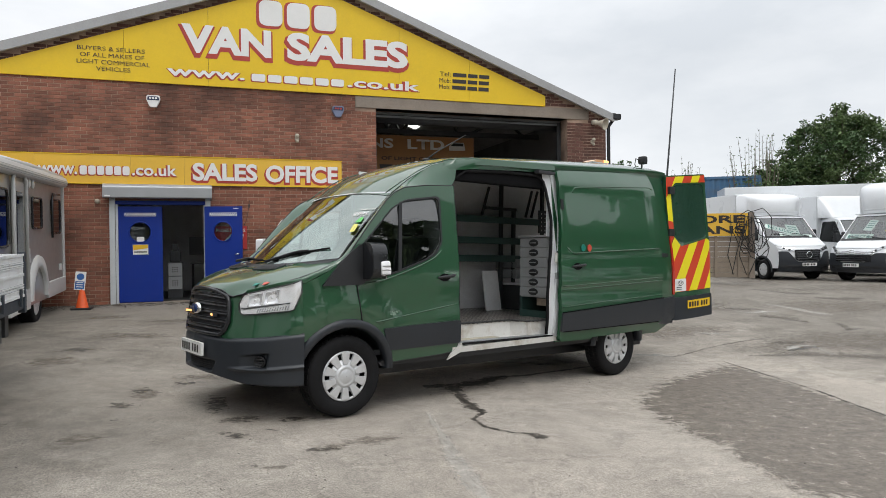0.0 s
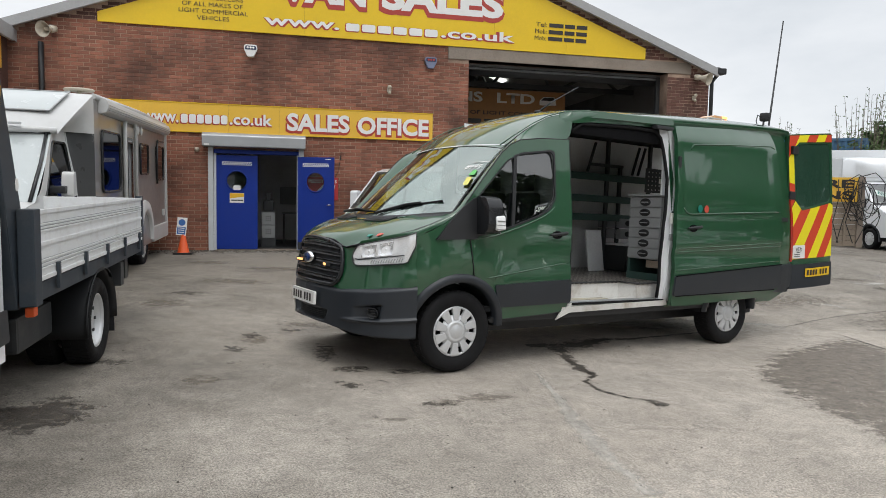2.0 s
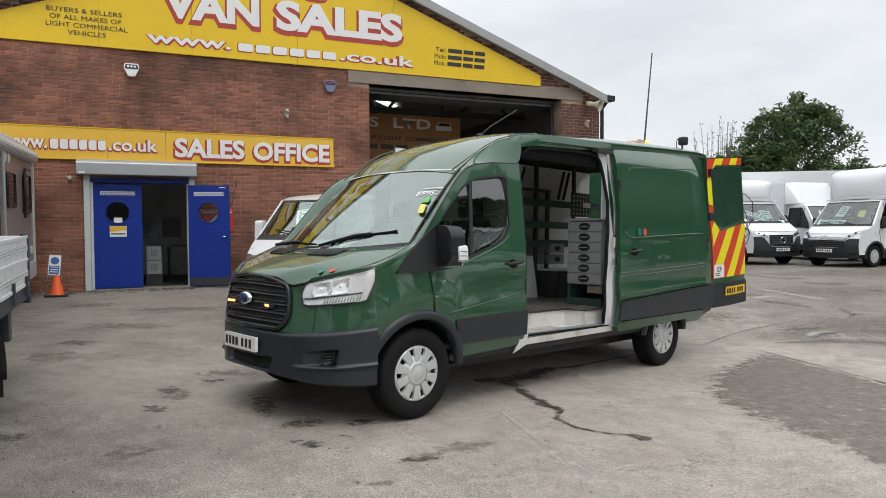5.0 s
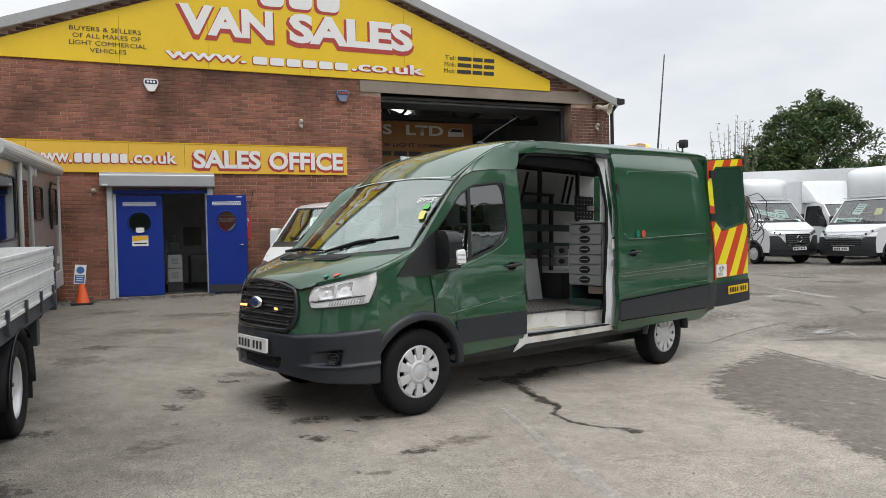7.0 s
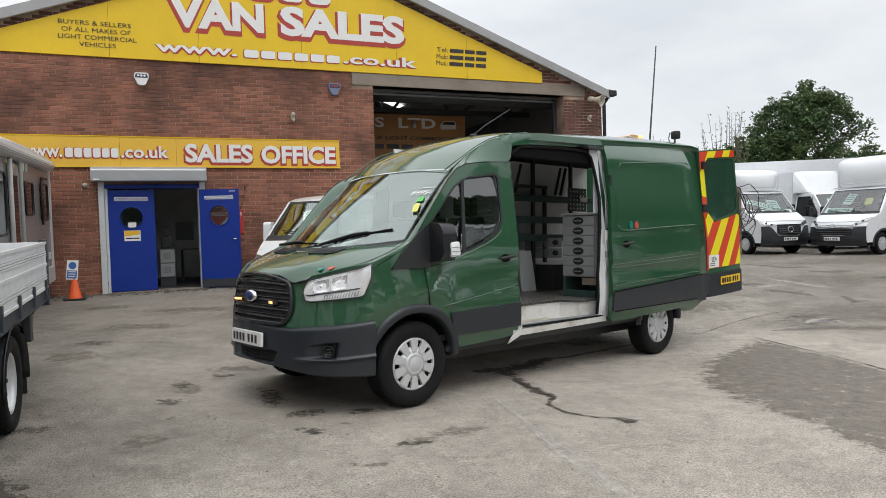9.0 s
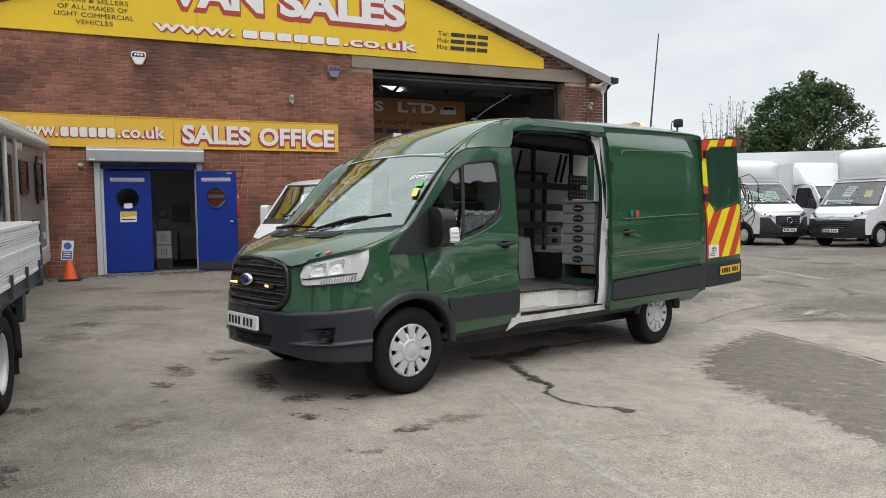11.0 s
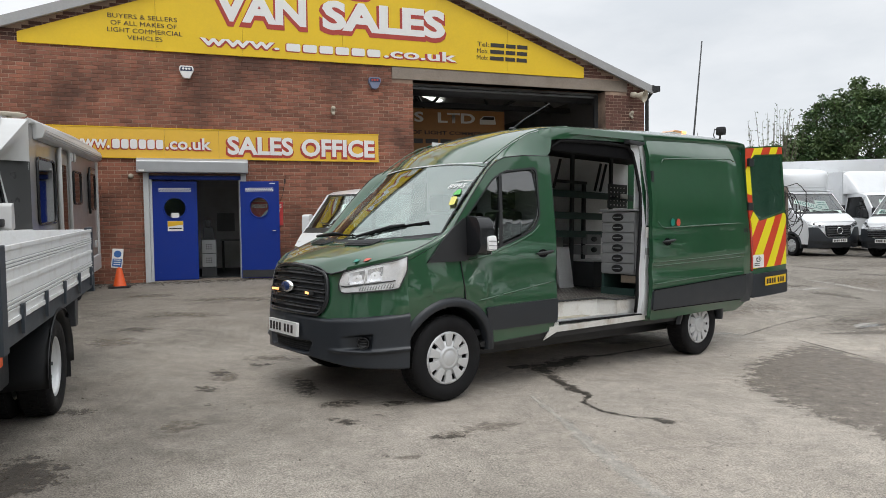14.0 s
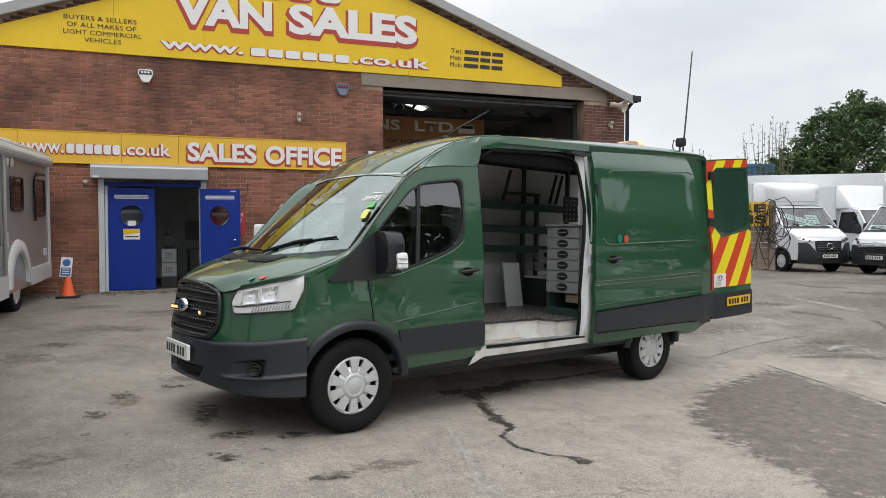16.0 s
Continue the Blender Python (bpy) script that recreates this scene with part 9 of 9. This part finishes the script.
    pl = part("number_plate", box(-0.26, 0.26, fy - 0.012, fy, 0.47, 0.58), M["plate_white"], bp, "white number plate with black bars")
    plate_bars(pl, lambda u, v: (-0.26 + 0.52 * u, fy - 0.015, 0.47 + v * 0.11), "y")
    # inside
    part("dashboard", box(-h + 0.16, h - 0.16, 0.02, 0.45, foot - 0.35, foot - 0.06, 0.05), M["interior_dark"], t)
    for x in (-0.48, 0.48):
        part("cab_seat", box(x - 0.23, x + 0.23, 0.98, 1.15, foot - 0.5, foot + 0.35, 0.05), M["interior_dark"], t)
        part("headrest", box(x - 0.13, x + 0.13, 1.0, 1.12, foot + 0.38, foot + 0.58, 0.04), M["interior_dark"], t)
    part("cab_back_panel", box(-h + 0.15, h - 0.15, back - 0.04, back - 0.01, 0.5, roof - 0.05), M["interior_dark"], t)
    for text, u, zf, wd, ht, tilt, mk in cards:
        z = foot + (head - foot) * zf
        c, e, g = face(u, z, -0.03), face(u + 0.05, z, -0.03), face(u, z + 0.05, -0.03)
        ex = (e - c).normalized()
        ez = (g - c).normalized()
        mm = Matrix((ex, ez.cross(ex), ez)).transposed().to_4x4()
        mm.translation = c
        mm = mm @ Matrix.Rotation(radians(tilt), 4, "Y")
        cd = part("windscreen_card", moved(box(-wd / 2, wd / 2, 0.0, 0.006, -ht / 2, ht / 2), mm), M[mk], t, "printed sales card behind the screen")
        if text:
            lettering("card_letters", text, ht * 0.62, wd * 0.84, mm @ Matrix.Translation((-wd * 0.42, -0.004, -ht * 0.31)), M["teal_print"], cd, bold=0.03)
        elif ht > 0.3:
            for k in range(4):
                part("card_line", moved(box(-wd * 0.36, wd * 0.36, -0.004, -0.001, ht * (0.28 - k * 0.18), ht * (0.36 - k * 0.18)), mm), M["teal_print"], cd)


def box_van(x, y, turn, label, kind, dome=True, cards=(), top=3.1, length=4.2, bw=2.16):
    t = thing("box_van", Matrix.Translation((x, y, ground_z(x, y))) @ Matrix.Rotation(radians(turn), 4, "Z"), label, "van", "parked box vans")
    cab(t, kind, True, cards)
    h, y0 = bw / 2, 1.40
    roof = NOSES[kind]["roof"]
    head_y = NOSES[kind]["y"][-1]
    W = M["white_paint"]
    part("load_body", box(-h, h, y0, y0 + length, 0.62, top, 0.04), W, t, "white box body")
    for yy in (y0 - 0.01, y0 + length - 0.04):
        part("body_corner_trim", box(-h - 0.008, h + 0.008, yy, yy + 0.05, 0.62, top - 0.05, 0.01), M["pale_frame"], t)
    part("body_skirt", box(-h + 0.02, h - 0.02, y0 + 0.05, y0 + length - 0.05, 0.44, 0.62, 0.02), M["grey_plastic"], t)
    low = roof + 0.01
    rows = []
    n = 12
    reach = y0 - (head_y - 0.02 if dome else head_y + 0.30)
    for i in range(n + 1):
        f = i / n
        a = f * math.pi / 2
        if dome:
            yy, zz, wd = y0 - reach * math.sin(a) ** 0.75, low + 0.09 + (top - low - 0.09) * math.cos(a) ** 0.5, h * (1 - 0.10 * f ** 2)
        else:
            yy, zz, wd = y0 - reach * f, low + 0.02 + (top - low - 0.02) * (1 - f ** 1.15), h * (1 - 0.20 * f)
        row = []
        for k in range(-10, 11):
            v = k / 10
            row.append((v * wd, yy + (0.42 if dome else 0.12) * f * abs(v) ** 3.2, zz - 0.10 * abs(v) ** 8 * (1 - f)))
        row = [(-wd, row[0][1] + 0.01, low)] + row + [(wd, row[-1][1] + 0.01, low)]
        rows.append(row)
    if dome:
        rows.append([(p[0] * 0.97, p[1] + 0.06, low) for p in rows[-1]])
    part("luton_dome" if dome else "wind_deflector", sheet(rows), W, t, "rounded white over-cab dome" if dome else "white wind deflector on the cab roof", smooth=True)
    if dome:
        part("dome_floor", box(-h * 0.93, h * 0.93, y0 - reach + 0.12, y0, low - 0.02, low + 0.01, 0.008), W, t)
        part("dome_lip", tube([tuple(Vector(p) + Vector((0, -0.008, 0.03))) for p in rows[-2][1:-1]], 0.012, 6), M["pale_frame"], t)
    for s in (-1, 1):
        wheel("wheel", t, Matrix.Translation((s * (h - 0.25), 3.6, 0.345)) @ Matrix.Rotation(radians(90 if s > 0 else -90), 4, "Z"), r=0.345)
    part("chassis", box(-0.5, 0.5, -0.4, y0 + length - 0.1, 0.36, 0.52), M["steel_dark"], t)
    return t


M["far_screen"] = glass("tinted_screen_glass", (0.72, 0.80, 0.78), 0.8, 0.02, 2.2)
M["far_lamp"] = mat("clear_lamp_unit", (0.42, 0.43, 0.44), 0.15, metal=0.8, var=0.2, scale=20, wave=0.03)
M["far_side"] = glass("dark_side_glass", (0.4, 0.45, 0.45), 0.4, 0.02, 1.5)
M["card_green"] = mat("pale_green_card", (0.62, 0.74, 0.68), 0.5, var=0.04)
M["card_white"] = mat("white_card", (0.74, 0.76, 0.74), 0.5, var=0.04)
M["teal_print"] = mat("teal_print", (0.02, 0.20, 0.16), 0.5, var=0.05)


def panel_van(x, y, turn, label, length=3.1, cards=()):
    v = thing("small_van", Matrix.Translation((x, y, ground_z(x, y))) @ Matrix.Rotation(radians(turn), 4, "Z"), label, "van")
    cab(v, "small", False, cards, back=1.5)
    N = NOSES["small"]
    h, roof = N["w"] / 2, N["roof"]
    rows = []
    for yy in (1.49, 2.2, 3.0, length - 0.1, length):
        k = 1.0 if yy < length else 0.96
        row = [(-h + 0.03, yy, 0.36), (-h, yy, 0.55), (-h, yy, 1.15), (-h + 0.06 * k, yy, 1.6), (-h + 0.11, yy, (roof - 0.07) * k), (-h + 0.16, yy, roof * k), (0, yy, (roof + 0.05) * k)]
        rows.append(row + [(-p[0], p[1], p[2]) for p in row[-2::-1]])
    part("load_body", sheet(rows), M["white_paint"], v, "white panel body", smooth=True)
    part("rear_end", prism([(p[0], p[2]) for p in rows[-1]], "y", length - 0.04, length), M["white_paint"], v)
    for s in (-1, 1):
        part("side_moulding", box(s * h - 0.015, s * h + 0.015, 1.55, length - 0.1, 0.62, 0.72, 0.01), M["grey_plastic"], v)
        wheel("wheel", v, Matrix.Translation((s * (h - 0.13), 2.6, 0.33)) @ Matrix.Rotation(radians(90 if s > 0 else -90), 4, "Z"), r=0.33)
    part("chassis", box(-0.5, 0.5, -0.4, length - 0.1, 0.28, 0.45), M["steel_dark"], v)


def other_vans():
    box_van(20.85, 3.35, -10, "white luton van with a charcoal bumper parked in the row", "tall", cards=(("NO ULEZ", -0.35, 0.42, 1.0, 0.22, 22, "card_green"), ("", 0.1, 0.35, 0.42, 0.55, 6, "card_green"), ("", 0.1, 0.12, 1.2, 0.12, 4, "card_green")), top=3.02)
    box_van(25.3, 3.9, -9, "white box van with a wind deflector parked in the row", "low", dome=False, cards=(("NO ULEZ", -0.1, 0.5, 1.1, 0.24, 25, "card_green"),), top=3.05, length=4.6)
    box_van(21.9, 1.05, -86, "white luton van with sales cards facing across the yard", "low", cards=(("EURO 6", -0.30, 0.16, 0.95, 0.21, 2, "card_green"), ("", -0.12, 0.62, 0.30, 0.46, 6, "card_green"), ("", 0.55, 0.50, 0.20, 0.28, -3, "tag_yellow")), top=3.20)
    t = thing("box_truck_body", Matrix.Translation((30.7, 8.5, ground_z(31, 8))) @ Matrix.Rotation(radians(57), 4, "Z"), "long white box lorry body beyond the vans", "truck")
    part("load_body", box(-2.3, 0, 0, 6.4, 0.9, 3.75, 0.03), M["white_paint"], t)
    part("body_edge", box(-2.32, 0.02, -0.02, 0.05, 0.88, 3.77, 0.02), M["pale_frame"], t)
    part("body_frame", box(-2.1, -0.2, 0.1, 6.3, 0.5, 0.9), M["steel_dark"], t)
    for x in (-2.0, -0.3):
        for yy in (1.2, 5.2):
            wheel("wheel", t, Matrix.Translation((x, yy, 0.40)) @ Matrix.Rotation(radians(90 if x > -1 else -90), 4, "Z"), r=0.40, steel=True)
    panel_van(3.5, -3.75, -34, "white panel van with sales cards in its windscreen", 3.6, (("ULEZ", -0.30, 0.55, 0.42, 0.22, 72, "card_white"), ("LEASE", 0.35, 0.10, 0.75, 0.17, 4, "card_green"), ("", -0.1, 0.08, 0.4, 0.12, 10, "card_green")))
    panel_van(10.9, -12.1, -112, "white panel van with a card in its windscreen across the yard", 3.8, (("SOLD", 0.1, 0.45, 0.7, 0.28, 14, "card_green"),))
    # vans across the yard, mirrored in the green paint
    panel_van(14.6, -12.6, -100, "white panel van parked across the yard", 3.8)
    panel_van(19.4, -12.9, -97, "white panel van parked across the yard", 3.9)


other_vans()


# ---- fence piece, containers, trees ----


def fence_piece():
    m = Matrix.Translation((16.75, 1.7, 0.31)) @ Matrix.Rotation(radians(-30), 4, "Z")
    f = thing("timber_fence", m, "weathered timber fence panel with a concrete post", "fence")
    for x in (0.62, -2.2):
        part("post", box(x, x + 0.16, -0.08, 0.08, 0, 1.98, 0.012), M["concrete"], f, "pale concrete post")
    rnd = random.Random(9)
    for k in range(12):
        z = 0.03 + k * 0.155
        part("fence_board", box(-2.04, 0.62, -0.012 + rnd.uniform(-0.01, 0.01), 0.012, z, z + 0.145, 0.004), M["wood"], f)
    for x in (-1.3, -0.35, 0.3):
        part("batten", box(x, x + 0.07, -0.05, -0.014, 0.02, 1.9, 0.004), M["wood"], f)
    s = thing("more_vans_sign", m, "yellow board with black lettering hung on the fence", "sign")
    part("board", box(-1.75, 0.60, -0.085, -0.055, 1.28, 1.96, 0.004), M["yellow_soft"], s)
    words("sign_letters", "MORE", -1.35, 0.50, 1.66, 1.90, -0.087, s, "sign_black", None, bold=0.03)
    words("sign_letters", "VANS", -1.25, 0.52, 1.34, 1.58, -0.087, s, "sign_black", None, bold=0.03)
    c = thing("cable_coils", m, "tangled black cables hung over the fence post", "cable")
    for k in range(9):
        cx, cz, r = 0.45 + rnd.uniform(-0.35, 0.5), 1.25 + rnd.uniform(-0.35, 0.45), rnd.uniform(0.22, 0.55)
        pts = [(cx + r * 0.7 * math.cos(a) + rnd.uniform(-0.05, 0.05), -0.12 - 0.02 * k + rnd.uniform(-0.02, 0.02), max(0.1, cz + r * math.sin(a) + rnd.uniform(-0.06, 0.06))) for a in np.linspace(0, 6.283, 15)[:-1]]
        part("cable_loop", tube(pts, 0.012, 5, closed=True), M["cable"], c)
    for k in range(4):
        x = 0.1 + 0.2 * k
        part("cable_tail", tube([(x, -0.12, 1.9), (x + rnd.uniform(-0.1, 0.1), -0.16, 1.3), (x + rnd.uniform(-0.2, 0.2), -0.14, 0.7), (x + rnd.uniform(-0.2, 0.2), -0.2, 0.12)], 0.012, 5), M["cable"], c)


fence_piece()


def container(x, y, z, turn, label):
    t = thing("shipping_container", Matrix.Translation((x, y, z)) @ Matrix.Rotation(radians(turn), 4, "Z") @ Matrix.Diagonal((1, 1, 0.92, 1)), label, "container", "stacked containers")
    rows = []
    xs = []
    k = 0
    px = -3.0
    while px < 3.0:
        xs += [(px, 0.0), (px + 0.10, 0.0), (px + 0.14, 0.05), (px + 0.24, 0.05)]
        px += 0.28
    xs.append((3.0, 0.0))
    part("ribbed_side", sheet([[(a, d, z_) for a, d in xs] for z_ in (0.15, 2.45)], thick=0.0), M["container_blue"], t)
    part("ribbed_side", sheet([[(a, 2.4 - d, z_) for a, d in xs] for z_ in (0.15, 2.45)], flip=True), M["container_blue"], t)
    for zz in (0.0, 2.45):
        part("rail", box(-3.03, 3.03, -0.03, 2.43, zz, zz + 0.15, 0.01), M["container_blue"], t)
    for xx in (-3.05, 2.93):
        part("corner_post", box(xx, xx + 0.12, -0.04, 2.44, 0, 2.6, 0.01), M["container_blue"], t)
    return t


for zz in (0.11, 2.51):
    container(27.0, 15.2, zz, -30, "faded blue shipping container in a stack")


def leaf_cloud(bm, rnd, centre, rad, n, size, squash=0.8):
    """Leaves scattered over the shell of a clump."""
    for _ in range(n):
        d = Vector((rnd.gauss(0, 1), rnd.gauss(0, 1), rnd.gauss(0, 1))).normalized()
        p = Vector(centre) + Vector((d.x * rad, d.y * rad, d.z * rad * squash)) * (rnd.random() ** 0.4)
        q = Euler((rnd.uniform(-0.9, 0.9), rnd.uniform(-0.9, 0.9), rnd.uniform(0, 6.28))).to_matrix()
        s = size * rnd.uniform(0.6, 1.4)
        vs = [bm.verts.new(p + q @ Vector(c)) for c in ((-s, 0, 0), (0, -s * 0.45, 0.02), (s, 0, -0.03), (0, s * 0.45, 0.02))]
        bm.faces.new(vs)


def tree(x, y, height, radius, seed, label, clumps=60, leaves=70, low=0.25, size=0.13, mats=("leaf", "leaf_light")):
    rnd = random.Random(seed)
    z0 = ground_z(x, y)
    t = thing("tree", Matrix.Translation((x, y, z0)), label, "tree")
    trunk = bmesh.new()
    tips = []
    tube([(0, 0, 0), (0.1, 0.05, height * 0.2), (0.0, 0.1, height * 0.45), (0.1, 0.0, height * 0.8)], [height * 0.03, height * 0.026, height * 0.018, 0.03], 10, trunk)
    crown = [bmesh.new(), bmesh.new()]
    for k in range(clumps):
        a = rnd.uniform(0, 6.283)
        hgt = low + (0.97 - low) * rnd.random() ** 0.8
        env = math.sin(math.pi * min(1.0, (hgt - low * 0.5) / (1.04 - low * 0.5))) ** 0.6
        r = radius * env * (0.35 + 0.65 * rnd.random() ** 0.5)
        c = Vector((r * math.cos(a), r * math.sin(a), hgt * height))
        base = Vector((0.05, 0.05, max(0.15, hgt - 0.22) * height))
        mid = base.lerp(c, 0.55) + Vector((0, 0, 0.2))
        if k % 3 == 0:
            tube([base, mid, c], [0.05, 0.03, 0.012], 5, trunk)
        leaf_cloud(crown[(k + 1) % 2], rnd, mid, radius * rnd.uniform(0.12, 0.20), leaves // 2, size)
        leaf_cloud(crown[k % 2], rnd, c, radius * rnd.uniform(0.11, 0.24), leaves, size, 0.6)
    for k in range(22):
        a, r = rnd.uniform(0, 6.283), radius * rnd.uniform(0.1, 0.95)
        c = Vector((r * math.cos(a), r * math.sin(a), height * (1.03 - 0.34 * (r / radius) ** 2) + rnd.uniform(-0.1, 0.45)))
        b = c - Vector((0.12 * math.cos(a), 0.12 * math.sin(a), rnd.uniform(0.6, 1.1)))
        tube([b, b.lerp(c, 0.5), c], [0.025, 0.018, 0.008], 4, trunk)
        for j in (0.45, 0.75, 1.0):
            leaf_cloud(crown[k % 2], rnd, b.lerp(c, j), radius * 0.07, max(6, leaves // 6), size, 0.6)
    part("trunk", trunk, M["bark"], t, "branched grey-brown trunk")
    for b, mm in zip(crown, mats):
        part("crown", b, M[mm], t, "uneven leafy crown")
    return t


def twig_bush(x, y, height, seed):
    rnd = random.Random(seed)
    t = thing("bare_shrub", Matrix.Translation((x, y, ground_z(x, y))), "tall thin shrub with sparse upright stems", "shrub")
    bm, lf = bmesh.new(), bmesh.new()
    for k in range(26):
        a, r = rnd.uniform(0, 6.28), rnd.uniform(0.2, 1.6)
        b = Vector((0.5 * math.cos(a), 0.5 * math.sin(a), 0))
        c = Vector((r * math.cos(a), r * math.sin(a), height * rnd.uniform(0.6, 1.0)))
        tube([b, b.lerp(c, 0.5) + Vector((0, 0, 0.3)), c], [0.03, 0.02, 0.008], 4, bm)
        for j in range(12):
            leaf_cloud(lf, rnd, b.lerp(c, 0.45 + 0.05 * j), 0.12, 2, 0.06)
        for j in range(8):
            leaf_cloud(lf, rnd, b.lerp(c, rnd.uniform(0.25, 0.72)) + Vector((rnd.uniform(-0.4, 0.4), rnd.uniform(-0.4, 0.4), 0)), 0.34, 12, 0.09)
    part("stem", bm, M["bark"], t, kind="stuff")
    part("foliage", lf, M["leaf_light"], t, kind="stuff")


def greenery():
    tree(35.4, 14.0, 8.3, 3.3, 3, "broad dark green tree beyond the yard", clumps=240, leaves=80, low=0.12, size=0.11)
    tree(32.6, 15.2, 5.6, 2.2, 4, "smaller green tree beyond the yard", clumps=60, leaves=60)
    tree(48.0, 7.6, 7.4, 3.2, 5, "green tree beyond the vans", clumps=150, leaves=90, low=0.12)
    tree(48.0, 19.0, 5.6, 3.4, 6, "green tree far behind the yard", clumps=80, leaves=60)
    tree(27.2, 22.0, 6.0, 2.6, 7, "green tree behind the building", clumps=60, leaves=60)
    tree(23.0, 24.0, 6.4, 2.4, 12, "green tree behind the building", clumps=60, leaves=60)
    twig_bush(29.4, 14.1, 7.2, 8)
    twig_bush(27.6, 17.5, 6.2, 10)
    twig_bush(31.2, 15.4, 7.5, 9)
    # tall trees along the far edge of the yard, mirrored by the paint and glass
    for k in range(10):
        tree(40 + (k % 3) * 3.0, -36 + k * 4.1, 11.0 + (k * 7 % 4) * 0.8, 4.4, 60 + k, "green tree on the far edge of the yard", clumps=110, leaves=70, low=0.04, size=0.34)
    # hedge line and vans across the yard, which the paint and glass mirror
    for k in range(11):
        tree(-34 + k * 6.2 + (k % 2) * 1.5, -40 - (k % 3) * 2.0, 5.6 + (k % 3) * 0.9, 4.6, 30 + k, "green tree on the far side of the yard", clumps=70, leaves=60, low=0.06, size=0.42)


def mast():
    x, y = MAST
    t = thing("aerial_mast", Matrix.Translation((x, y, ground_z(x, y))), "thin dark leaning aerial mast beyond the van", "mast")
    z = 7.93 - ground_z(x, y)
    part("pole", tube([(0, 0, 0), (0.40, 0, z * 0.5), (0.81, 0, z)], [0.045, 0.036, 0.022], 8), M["steel_dark"], t)
    part("base_plate", box(-0.14, 0.14, -0.14, 0.14, 0, 0.02, 0.004), M["grey_metal"], t)
    part("collar", cyl((0, 0, 0.02), (0.01, 0, 0.30), 0.065, n=12), M["grey_metal"], t)


MAST = (17.85, 6.45)
greenery()
mast()
lay_bricks()
